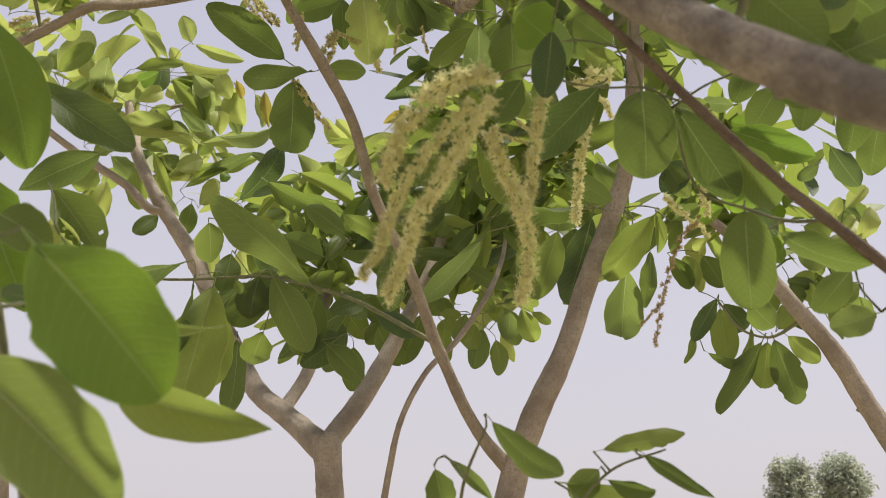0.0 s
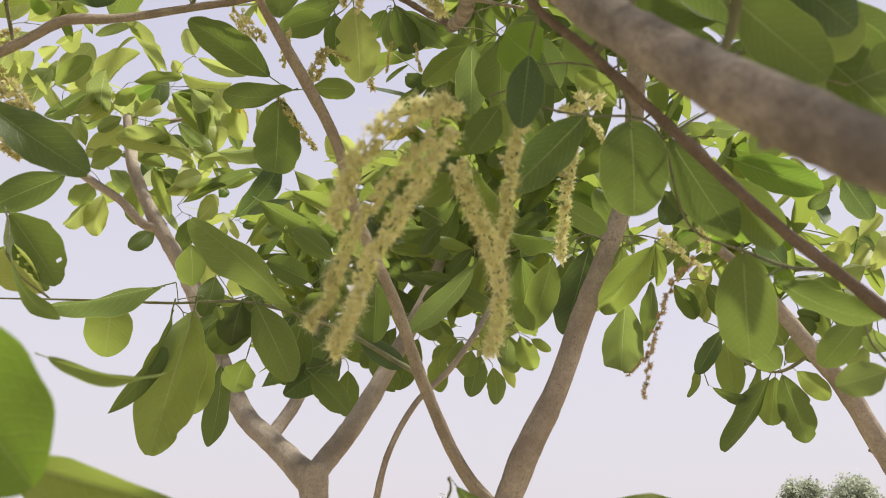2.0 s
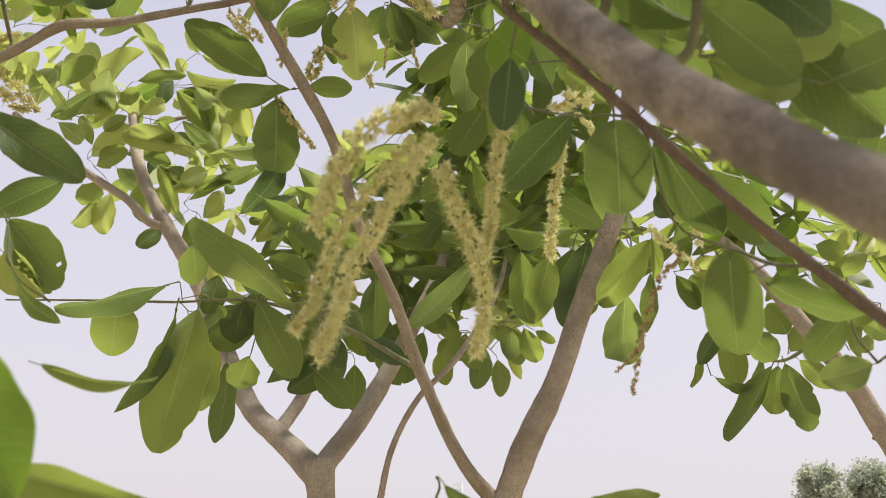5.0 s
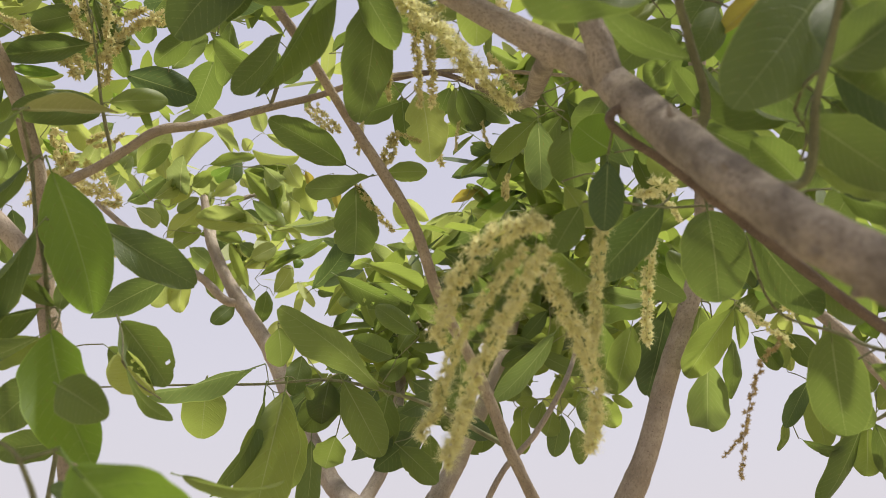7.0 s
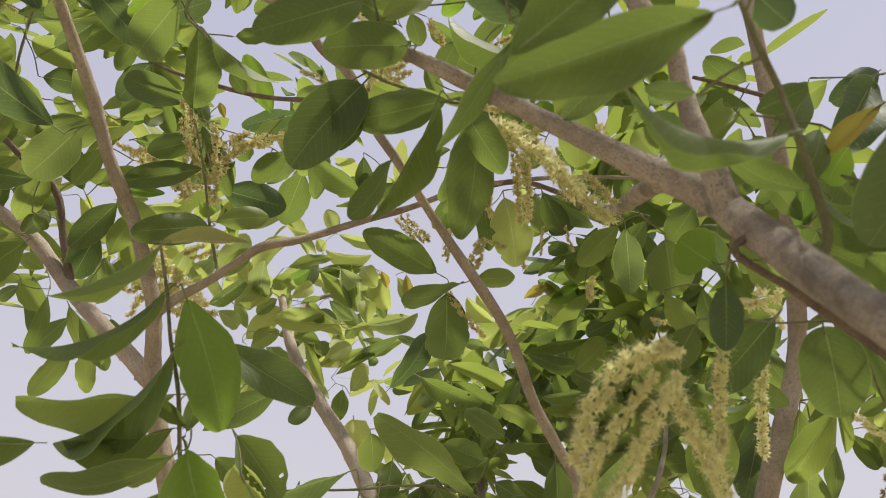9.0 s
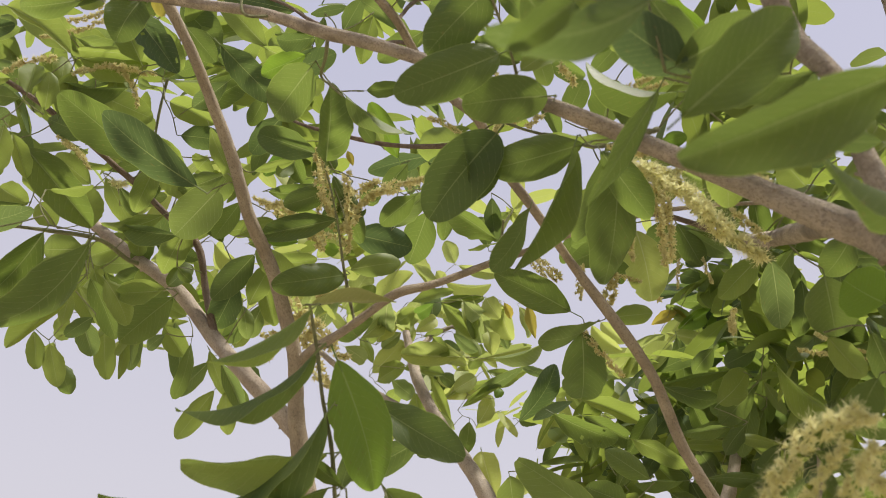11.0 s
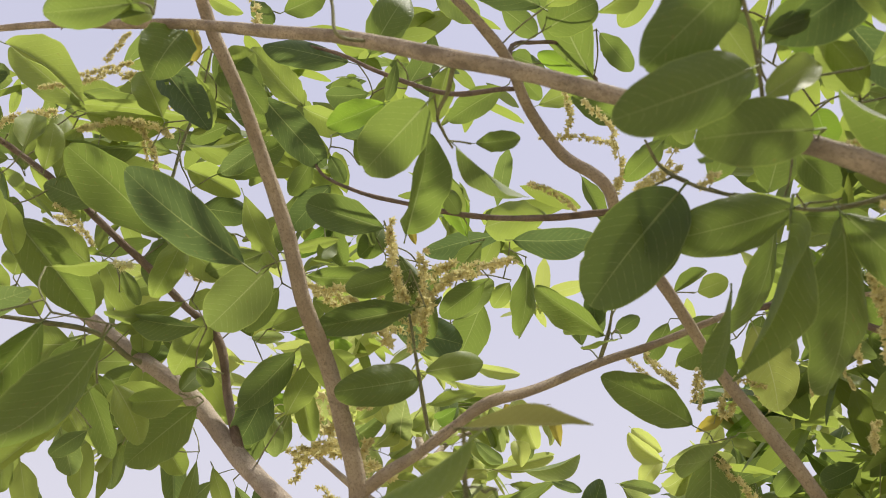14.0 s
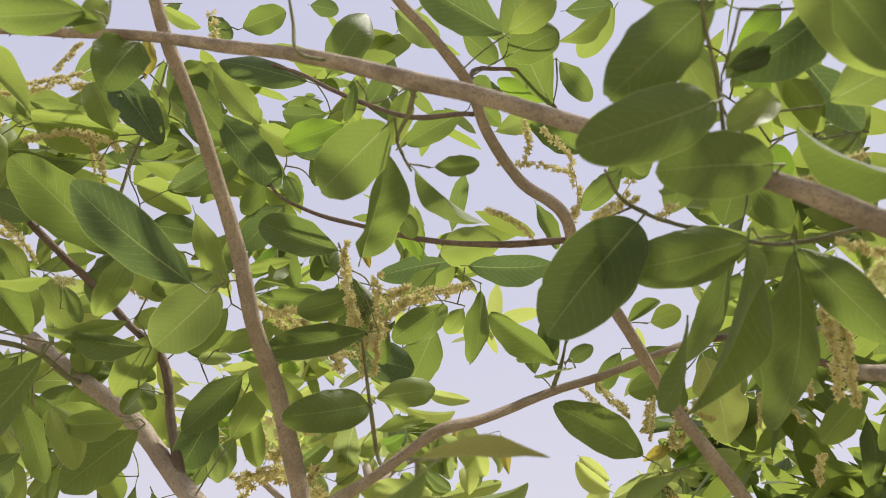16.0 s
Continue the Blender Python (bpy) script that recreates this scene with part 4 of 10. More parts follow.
leaf("a_thin2", (-0.253, 0.890, 2.592), (-0.271, 0.911, 2.561), (0.70, -0.33, -0.63), 0.015)
leaf("a_thin2", (-0.274, 0.969, 2.650), (-0.240, 0.952, 2.681), (0.33, -0.63, -0.70), 0.027)
leaf("a_thin2", (-0.165, 1.006, 2.645), (-0.236, 1.010, 2.616), (0.26, -0.64, -0.72), 0.034)
leaf("a_thin2", (-0.364, 1.006, 2.733), (-0.404, 1.009, 2.715), (0.29, -0.57, -0.77), 0.033)
leaf("a_thin2", (-0.388, 1.009, 2.721), (-0.362, 1.024, 2.713), (0.17, -0.69, -0.70), 0.039)
leaf("a_thin2", (-0.391, 1.076, 2.878), (-0.326, 1.064, 2.992), (0.61, -0.68, -0.42), 0.061)
leaf("a_thin2", (-0.287, 1.073, 2.996), (-0.231, 1.125, 2.955), (0.08, -0.67, -0.74), 0.046, "oblong", PALE)
leaf("a_thin2", (-0.169, 1.108, 2.996), (-0.131, 1.149, 2.962), (0.04, -0.66, -0.75), 0.031)
leaf("a_hook", (-0.140, 0.919, 2.676), (-0.109, 0.950, 2.651), (0.06, -0.66, -0.75), 0.028)
leaf("a_hook", (-0.080, 0.856, 2.534), (-0.029, 0.856, 2.553), (0.26, -0.61, -0.74), 0.038, "round")
leaf("a_hook", (-0.031, 0.862, 2.544), (0.022, 0.855, 2.571), (0.44, -0.12, -0.89), 0.022, "oblong", PALE)
leaf("a_hook", (-0.031, 1.088, 2.910), (0.036, 1.103, 2.916), (0.20, -0.55, -0.81), 0.032)
leaf("a_hook", (-0.041, 0.970, 2.651), (-0.015, 1.007, 2.617), (0.01, -0.68, -0.73), 0.027)
leaf("a_hook", (-0.071, 0.813, 2.509), (-0.024, 0.807, 2.532), (0.28, -0.62, -0.73), 0.027, "oblong", PALE)
leaf("a_hook", (-0.081, 0.842, 2.550), (-0.150, 0.789, 2.588), (0.05, -0.62, -0.78), 0.044)
leaf("a_hook", (0.004, 0.991, 2.486), (-0.042, 1.004, 2.455), (0.17, -0.79, -0.59), 0.025)
leaf("a_hook", (-0.034, 1.063, 2.624), (0.010, 1.058, 2.645), (0.23, -0.72, -0.65), 0.024, "oblong", PALE)
leaf("a_hook", (-0.127, 0.999, 2.666), (-0.148, 0.986, 2.673), (0.11, -0.64, -0.76), 0.024)
leaf("a_hook", (-0.123, 1.083, 2.727), (-0.166, 1.046, 2.755), (0.09, -0.67, -0.74), 0.027)
leaf("a_hook", (0.020, 0.937, 2.475), (0.024, 0.963, 2.446), (-0.03, -0.74, -0.67), 0.024, "oblong", PALE)
leaf("c_cross", (-0.088, 1.151, 2.412), (-0.146, 1.147, 2.379), (0.34, -0.78, -0.52), 0.026, "oblong", PALE)
leaf("c_cross", (-0.106, 1.132, 2.428), (-0.111, 1.164, 2.376), (0.29, -0.80, -0.53), 0.028)
leaf("c_cross", (-0.365, 1.098, 2.306), (-0.416, 1.042, 2.356), (0.46, -0.79, -0.42), 0.042, "oblong", PALE)
leaf("c_cross", (-0.305, 1.085, 2.463), (-0.354, 1.105, 2.399), (0.44, -0.70, -0.57), 0.043, "oblong")
leaf("c_cross", (-0.302, 1.033, 2.446), (-0.282, 1.094, 2.368), (0.42, -0.76, -0.49), 0.039)
leaf("c_thin", (-0.488, 0.901, 2.424), (-0.529, 0.922, 2.366), (0.58, -0.55, -0.60), 0.030, "curl", PALE)
leaf("c_thin", (-0.441, 0.975, 2.441), (-0.503, 0.962, 2.419), (0.37, -0.67, -0.65), 0.031, "oblong", PALE)
leaf("c_thin", (-0.636, 0.906, 2.512), (-0.688, 0.870, 2.530), (0.36, -0.79, -0.49), 0.036, "oblong", PALE)
leaf("c_thin", (-0.673, 0.874, 2.534), (-0.643, 0.852, 2.587), (0.67, -0.48, -0.57), 0.030, "oblong", PALE)
leaf("c_thin", (-0.682, 0.910, 2.571), (-0.713, 0.873, 2.605), (0.49, -0.78, -0.39), 0.030, "oblong", PALE)
leaf("c_thin", (-0.386, 0.874, 2.340), (-0.477, 0.787, 2.411), (0.07, -0.67, -0.74), 0.054)
leaf("c_thin", (-0.510, 0.894, 2.420), (-0.556, 0.781, 2.463), (0.32, -0.45, -0.84), 0.058, "oblong")
leaf("c_thin", (-0.549, 0.808, 2.331), (-0.501, 0.826, 2.336), (0.07, 0.07, -0.99), 0.019, "oblong", PALE)
leaf("c_thin", (-0.724, 0.910, 2.446), (-0.725, 0.864, 2.515), (0.14, -0.82, -0.55), 0.031)
leaf("c_thin", (-0.558, 1.002, 2.419), (-0.644, 0.976, 2.401), (0.22, -0.09, -0.97), 0.034, "oblong", PALE)
leaf("c_thin", (-0.517, 0.982, 2.475), (-0.555, 0.944, 2.508), (0.43, -0.79, -0.43), 0.029, "oblong", PALE)
leaf("c_thin", (-0.516, 1.088, 2.413), (-0.538, 1.036, 2.476), (0.54, -0.73, -0.41), 0.039)
leaf("c_thin", (-0.543, 1.049, 2.550), (-0.562, 1.051, 2.535), (0.47, -0.59, -0.65), 0.039, "oblong", PALE)
leaf("c_thin", (-0.448, 1.080, 2.375), (-0.516, 1.088, 2.317), (0.43, -0.67, -0.60), 0.041, "oblong")
leaf("c_thin", (-0.468, 1.112, 2.312), (-0.429, 1.097, 2.362), (0.46, -0.67, -0.58), 0.033, "oblong", PALE)
leaf("c_thin", (-0.507, 1.126, 2.363), (-0.550, 1.146, 2.304), (0.49, -0.65, -0.58), 0.045)
leaf("c_thin", (-0.538, 1.115, 2.454), (-0.488, 1.131, 2.463), (0.34, -0.75, -0.57), 0.028, "oblong", PALE)
leaf("c_e1twig", (-0.506, 0.888, 2.568), (-0.489, 0.892, 2.572), (0.34, -0.60, -0.72), 0.008, "oblong", PALE)
leaf("c_e1twig", (-0.547, 0.847, 2.660), (-0.487, 0.893, 2.572), (0.33, -0.91, -0.26), 0.045, "holes")
leaf("c_e1twig", (-0.543, 0.923, 2.644), (-0.666, 0.864, 2.650), (0.02, -0.15, -0.99), 0.050, "oblong", PALE)
leaf("c_e1twig", (-0.653, 0.999, 2.745), (-0.717, 0.954, 2.770), (0.31, -0.76, -0.57), 0.034, "oblong", PALE)
leaf("c_e1twig", (-0.640, 1.020, 2.721), (-0.532, 1.055, 2.742), (0.14, 0.12, -0.98), 0.043, "oblong", PALE)
leaf("c_e1twig", (-0.554, 1.000, 2.617), (-0.465, 1.012, 2.658), (0.40, -0.58, -0.70), 0.046)
leaf("c_e1twig", (-0.576, 0.892, 2.572), (-0.661, 0.854, 2.573), (0.08, -0.19, -0.98), 0.035, "oblong")
leaf("c_e1twig", (-0.653, 0.910, 2.688), (-0.714, 0.874, 2.700), (0.29, -0.72, -0.63), 0.054, "oblong", PALE)
leaf("c_e1twig", (-0.701, 0.889, 2.686), (-0.777, 0.813, 2.750), (0.41, -0.79, -0.45), 0.053, "oblong", PALE)
leaf("c_e1twig", (-0.789, 0.932, 2.755), (-0.715, 0.947, 2.782), (0.38, -0.52, -0.76), 0.047, "oblong", PALE)
leaf("c_e1twig", (-0.715, 0.964, 2.660), (-0.646, 1.014, 2.632), (0.35, -0.78, -0.52), 0.048, "oblong", PALE)
leaf("c_e1twig", (-0.616, 1.011, 2.656), (-0.555, 1.057, 2.628), (0.34, -0.78, -0.53), 0.038, "oblong", PALE)
leaf("c_e1twig", (-0.608, 1.045, 2.610), (-0.547, 1.075, 2.605), (0.32, -0.74, -0.60), 0.040)
leaf("c_e1twig", (-0.551, 0.882, 2.604), (-0.567, 0.843, 2.652), (0.53, -0.74, -0.42), 0.043, "oblong", PALE)
leaf("c_e1twig", (-0.806, 0.816, 2.726), (-0.784, 0.833, 2.716), (0.34, -0.78, -0.53), 0.023, "oblong", PALE)
leaf("c_e1twig", (-0.743, 0.880, 2.576), (-0.739, 0.843, 2.633), (0.71, -0.57, -0.41), 0.030, "oblong", PALE)
leaf("c_e1twig", (-0.817, 0.876, 2.629), (-0.771, 0.875, 2.661), (0.50, -0.44, -0.75), 0.039)
leaf("c_e1twig", (-0.483, 0.883, 2.648), (-0.440, 0.882, 2.678), (0.49, -0.50, -0.72), 0.043, "oblong", PALE)
leaf("c_e1twig", (-0.485, 0.864, 2.676), (-0.442, 0.913, 2.629), (0.36, -0.78, -0.51), 0.050)
leaf("c_lefttwig", (-0.708, 1.037, 2.362), (-0.689, 1.097, 2.284), (0.13, -0.80, -0.59), 0.037)
leaf("c_lefttwig", (-0.820, 1.105, 2.474), (-0.885, 1.078, 2.471), (0.35, -0.78, -0.52), 0.055, "oblong", PALE)
leaf("c_lefttwig", (-0.857, 1.069, 2.504), (-0.877, 1.039, 2.536), (0.61, -0.73, -0.31), 0.042, "oblong", PALE)
leaf("c_lefttwig", (-0.882, 1.026, 2.551), (-0.867, 1.011, 2.584), (0.69, -0.48, -0.54), 0.042, "oblong", PALE)
leaf("c_lefttwig", (-0.851, 0.946, 2.501), (-0.815, 0.975, 2.480), (0.47, -0.81, -0.36), 0.039, "oblong", PALE)
leaf("c_lefttwig", (-0.923, 1.189, 2.471), (-0.898, 1.240, 2.412), (0.65, -0.69, -0.31), 0.038, "oblong", PALE)
leaf("c_lowleft", (-1.288, 1.518, 2.504), (-1.277, 1.564, 2.443), (0.71, -0.62, -0.33), 0.052)
leaf("c_lowleft", (-1.292, 1.491, 2.542), (-1.317, 1.505, 2.503), (0.60, -0.53, -0.59), 0.034, "oblong", PALE)
leaf("c_lowleft", (-1.246, 1.495, 2.566), (-1.289, 1.481, 2.559), (0.35, -0.80, -0.49), 0.045, "oblong", PALE)
leaf("c_lowleft", (-1.104, 1.446, 2.542), (-1.120, 1.509, 2.436), (0.67, -0.59, -0.45), 0.054, "oblong", PALE)
leaf("c_lowleft", (-1.042, 1.472, 2.544), (-1.071, 1.518, 2.455), (0.63, -0.59, -0.51), 0.048, "oblong", PALE)
leaf("c_lowleft", (-0.898, 1.434, 2.504), (-0.909, 1.500, 2.398), (0.62, -0.64, -0.46), 0.048, "oblong", PALE)
leaf("c_lowleft", (-0.856, 1.300, 2.542), (-0.929, 1.281, 2.521), (0.35, -0.74, -0.57), 0.048)
leaf("c_lowleft", (-0.786, 1.427, 2.398), (-0.857, 1.433, 2.341), (0.40, -0.71, -0.58), 0.042, "oblong", PALE)
leaf("c_lowleft", (-0.785, 1.457, 2.353), (-0.871, 1.475, 2.269), (0.41, -0.71, -0.57), 0.048, "oblong", PALE)
leaf("c_lowleft", (-0.765, 1.466, 2.353), (-0.775, 1.510, 2.280), (0.58, -0.66, -0.48), 0.042, "veiny", PALE)
leaf("c_lowleft", (-0.748, 1.466, 2.363), (-0.737, 1.501, 2.318), (0.59, -0.70, -0.40), 0.034)
leaf("c_lowleft", (-0.668, 1.185, 2.456), (-0.699, 1.188, 2.430), (0.45, -0.64, -0.62), 0.025, "oblong", PALE)
leaf("c_lowleft", (-0.782, 1.416, 2.417), (-0.767, 1.471, 2.344), (0.32, -0.79, -0.53), 0.034, "oblong", PALE)
leaf("c_lowleft", (-0.716, 1.456, 2.401), (-0.715, 1.486, 2.355), (0.57, -0.69, -0.45), 0.038)
leaf("c_lowleft", (-0.881, 1.224, 2.447), (-0.880, 1.190, 2.499), (0.68, -0.61, -0.41), 0.036, "oblong", PALE)
leaf("c_lowleft", (-0.818, 1.256, 2.441), (-0.796, 1.225, 2.502), (0.62, -0.59, -0.52), 0.045, "oblong", PALE)
leaf("c_lowleft", (-0.746, 1.297, 2.427), (-0.780, 1.271, 2.443), (0.45, -0.82, -0.35), 0.032, "oblong", PALE)
leaf("c_nearshoot", (-0.131, 0.807, 2.004), (-0.240, 0.829, 1.941), (0.50, -0.03, -0.87), 0.029, "oblong", PALE)
leaf("c_nearshoot", (-0.156, 0.856, 1.989), (-0.250, 0.785, 1.963), (0.44, -0.27, -0.85), 0.037, "oblong", PALE)
leaf("c_nearshoot", (-0.141, 0.795, 2.055), (-0.246, 0.763, 2.002), (0.39, 0.22, -0.90), 0.020, "lance")
leaf("c_nearshoot", (-0.123, 0.753, 2.073), (-0.203, 0.737, 2.030), (0.41, 0.30, -0.86), 0.012, "lance", PALE)
leaf("c_nearshoot", (-0.132, 0.767, 2.086), (-0.063, 0.787, 2.088), (-0.01, -0.02, 1.00), 0.027, "yellow", OLIVE)
leaf("c_nearshoot", (-0.148, 0.854, 1.958), (-0.221, 0.813, 1.938), (0.43, -0.37, -0.83), 0.032)
leaf("c_nearshoot", (-0.150, 0.876, 1.962), (-0.135, 0.863, 1.992), (0.39, -0.76, -0.52), 0.015, "oblong", PALE)
leaf("c_nearshoot", (-0.198, 0.758, 1.921), (-0.255, 0.709, 1.923), (0.49, -0.60, -0.64), 0.028)
leaf("c_nearshoot", (-0.139, 0.845, 1.932), (-0.234, 0.815, 1.905), (0.35, -0.34, -0.87), 0.030, "oblong", PALE)
leaf("c_nearshoot", (-0.136, 0.854, 1.959), (-0.164, 0.836, 1.980), (0.32, -0.88, -0.34), 0.014)
leaf("c_nearshoot", (-0.138, 0.968, 1.942), (-0.101, 0.991, 1.895), (-0.46, -0.61, -0.64), 0.024)
leaf("c_nearshoot", (-0.273, 1.139, 2.021), (-0.222, 1.160, 1.980), (0.32, -0.94, -0.10), 0.030)
leaf("c_nearshoot", (0.034, 0.770, 1.809), (0.076, 0.827, 1.813), (0.42, -0.24, -0.88), 0.011, "lance", PALE)
leaf("c_nearshoot", (-0.174, 0.894, 1.948), (-0.219, 0.893, 1.931), (0.20, -0.86, -0.48), 0.025, "oblong", PALE)
leaf("c_nearshoot", (-0.137, 0.864, 1.908), (-0.188, 0.872, 1.868), (0.29, -0.79, -0.54), 0.035)
leaf("c_nearshoot", (-0.191, 0.978, 1.880), (-0.257, 0.969, 1.871), (0.16, -0.95, -0.26), 0.030)
leaf("d_ovaltwig", (0.365, 0.850, 1.991), (0.367, 0.873, 1.931), (-0.13, -0.92, -0.36), 0.046, "round")
leaf("d_ovaltwig", (0.395, 0.879, 1.993), (0.440, 0.909, 1.928), (-0.15, -0.86, -0.50), 0.036)
leaf("d_ovaltwig", (0.437, 0.911, 1.980), (0.477, 0.934, 1.931), (-0.15, -0.84, -0.52), 0.031)
leaf("d_ovaltwig", (0.441, 0.894, 1.911), (0.450, 0.941, 1.848), (-0.22, -0.77, -0.60), 0.040, "round")
leaf("d_ovaltwig", (0.488, 1.074, 2.074), (0.563, 1.064, 2.036), (-0.31, -0.86, -0.41), 0.032, "oblong", SUNLIT)
leaf("d_ovaltwig", (0.446, 0.844, 1.875), (0.501, 0.839, 1.848), (-0.41, -0.51, -0.75), 0.023)
leaf("d_ovaltwig", (0.515, 0.908, 1.868), (0.489, 0.917, 1.839), (-0.22, -0.97, -0.10), 0.023)
leaf("d_ovaltwig", (0.521, 0.892, 1.830), (0.488, 0.891, 1.820), (0.03, -0.99, -0.10), 0.022, "oblong", PALE)
leaf("d_ovaltwig", (0.340, 0.885, 2.018), (0.284, 0.917, 1.973), (-0.09, -0.85, -0.51), 0.032)
leaf("d_ovaltwig", (0.298, 0.780, 1.999), (0.292, 0.795, 1.957), (0.03, -0.94, -0.35), 0.023)
leaf("d_ovaltwig", (0.278, 0.833, 1.995), (0.257, 0.842, 1.966), (0.14, -0.92, -0.38), 0.024)
leaf("d_ovaltwig", (0.309, 1.066, 2.239), (0.278, 1.076, 2.204), (0.18, -0.89, -0.41), 0.035)
leaf("d_ovaltwig", (0.329, 1.052, 2.142), (0.308, 1.032, 2.187), (-0.09, -0.90, -0.43), 0.029)
leaf("d_ovaltwig", (0.363, 0.961, 2.106), (0.330, 0.949, 2.128), (-0.07, -0.82, -0.56), 0.033)
leaf("d_ovaltwig", (0.372, 0.974, 2.076), (0.339, 0.961, 2.101), (-0.07, -0.84, -0.54), 0.025, "oblong", PALE)
leaf("d_ovaltwig", (0.472, 1.192, 2.098), (0.441, 1.202, 2.063), (-0.03, -0.97, -0.25), 0.032)
leaf("d_ovaltwig", (0.537, 1.258, 1.947), (0.566, 1.271, 1.919), (-0.03, -0.88, -0.48), 0.032)
leaf("d_stem", (0.409, 0.999, 2.208), (0.400, 1.017, 2.166), (-0.11, -0.93, -0.36), 0.021, "oblong", SUNLIT)
leaf("d_stem", (0.403, 1.014, 2.173), (0.375, 0.990, 2.213), (-0.11, -0.82, -0.56), 0.022)
leaf("d_stem", (0.428, 1.085, 2.273), (0.377, 1.090, 2.240), (0.16, -0.90, -0.39), 0.032)
leaf("d_stem", (0.431, 1.013, 2.188), (0.406, 1.026, 2.149), (-0.02, -0.95, -0.30), 0.033)
leaf("d_stem", (0.323, 0.614, 1.994), (0.244, 0.547, 1.987), (-0.23, 0.37, -0.90), 0.025, "lance")
leaf("d_stem", (0.346, 0.701, 2.014), (0.299, 0.679, 2.035), (-0.26, -0.30, -0.92), 0.021)
leaf("d_stem", (0.360, 0.855, 2.164), (0.314, 0.864, 2.128), (0.13, -0.91, -0.40), 0.027)
leaf("d_stem", (0.361, 0.809, 2.036), (0.410, 0.832, 2.015), (0.10, -0.78, -0.62), 0.024)
leaf("d_stem", (0.209, 0.840, 2.231), (0.202, 0.871, 2.174), (0.08, -0.88, -0.48), 0.036, "oblong", PALE)
leaf("d_stem", (0.307, 0.937, 2.098), (0.280, 0.921, 2.116), (0.09, -0.80, -0.59), 0.045, "oblong", SUNLIT)
leaf("d_stem", (0.272, 1.007, 2.168), (0.272, 1.035, 2.117), (-0.02, -0.87, -0.49), 0.046)
leaf("d_stem", (0.360, 0.983, 2.142), (0.336, 0.994, 2.114), (0.00, -0.94, -0.34), 0.024)
leaf("d_stem2", (0.388, 0.667, 1.949), (0.433, 0.689, 1.919), (-0.05, -0.76, -0.64), 0.029)
leaf("d_stem2", (0.388, 0.624, 1.947), (0.424, 0.620, 1.969), (0.13, -0.93, -0.34), 0.028)
leaf("d_stem2", (0.397, 0.690, 1.950), (0.422, 0.702, 1.936), (-0.43, -0.16, -0.89), 0.011, "oblong", PALE)
leaf("d_stem2", (0.402, 0.723, 1.954), (0.451, 0.738, 1.942), (0.11, -0.81, -0.57), 0.024, "oblong", PALE)
leaf("d_stem2", (0.445, 0.828, 1.987), (0.488, 0.841, 1.976), (-0.07, -0.48, -0.88), 0.017)
leaf("d_stem2", (0.423, 0.822, 1.990), (0.393, 0.804, 2.018), (-0.07, -0.79, -0.61), 0.026)
leaf("d_stem", (0.319, 0.589, 2.065), (0.334, 0.602, 2.053), (-0.07, -0.63, -0.78), 0.021)
leaf("d_stem", (0.343, 0.793, 2.145), (0.385, 0.796, 2.163), (0.26, -0.86, -0.45), 0.021)
leaf("d_stem", (0.311, 1.040, 2.321), (0.272, 1.021, 2.331), (0.18, -0.71, -0.68), 0.032)
leaf("d_stem", (0.277, 1.045, 2.295), (0.259, 1.023, 2.320), (0.01, -0.76, -0.65), 0.037, "oblong", PALE)
leaf("d_stem", (0.227, 0.729, 2.185), (0.201, 0.704, 2.208), (0.03, -0.72, -0.69), 0.032)
leaf("d_stem", (0.181, 0.796, 2.247), (0.113, 0.759, 2.270), (-0.32, -0.02, -0.95), 0.030)
leaf("d_stem", (0.178, 0.857, 2.345), (0.142, 0.866, 2.312), (0.29, -0.80, -0.52), 0.029)
leaf("d_stem", (0.191, 0.631, 2.124), (0.243, 0.634, 2.148), (0.32, -0.72, -0.61), 0.027)
leaf("d_stem", (0.198, 0.461, 2.003), (0.147, 0.432, 1.974), (0.43, 0.13, -0.89), 0.024)
leaf("d_stem", (0.178, 0.430, 1.978), (0.155, 0.430, 1.964), (0.40, -0.69, -0.61), 0.011)
leaf("d_stem", (0.194, 0.568, 2.033), (0.255, 0.564, 2.079), (0.31, -0.82, -0.47), 0.032)
leaf("d_stem", (0.273, 0.709, 2.161), (0.204, 0.681, 2.158), (0.11, -0.16, -0.98), 0.028)
leaf("d_stem", (0.199, 0.638, 2.123), (0.161, 0.603, 2.150), (0.11, -0.68, -0.72), 0.033)
leaf("d_stem", (0.185, 0.607, 2.159), (0.204, 0.634, 2.131), (0.03, -0.73, -0.68), 0.020)
leaf("d_stem", (0.256, 0.752, 2.182), (0.203, 0.757, 2.139), (0.42, -0.69, -0.59), 0.025, "oblong", PALE)
leaf("d_stem", (0.285, 0.629, 2.040), (0.259, 0.618, 2.039), (0.32, -0.71, -0.62), 0.011)
leaf("d_pair", (0.008, 0.832, 2.279), (-0.066, 0.845, 2.206), (0.26, -0.87, -0.43), 0.058, "round")
leaf("d_pair", (0.084, 0.863, 2.269), (-0.008, 0.850, 2.252), (0.22, -0.79, -0.58), 0.041)
leaf("d_pair", (0.078, 0.847, 2.255), (0.018, 0.852, 2.134), (0.81, -0.40, -0.42), 0.032, "lance")
leaf("d_pair", (0.112, 0.877, 2.263), (0.076, 0.952, 2.164), (0.47, -0.62, -0.63), 0.048)
leaf("d_pair", (0.105, 0.833, 2.233), (0.140, 0.840, 2.159), (-0.37, -0.89, -0.26), 0.032)
leaf("d_pair", (0.052, 0.863, 2.290), (0.115, 0.887, 2.284), (-0.17, 0.18, -0.97), 0.025, "oblong", PALE)
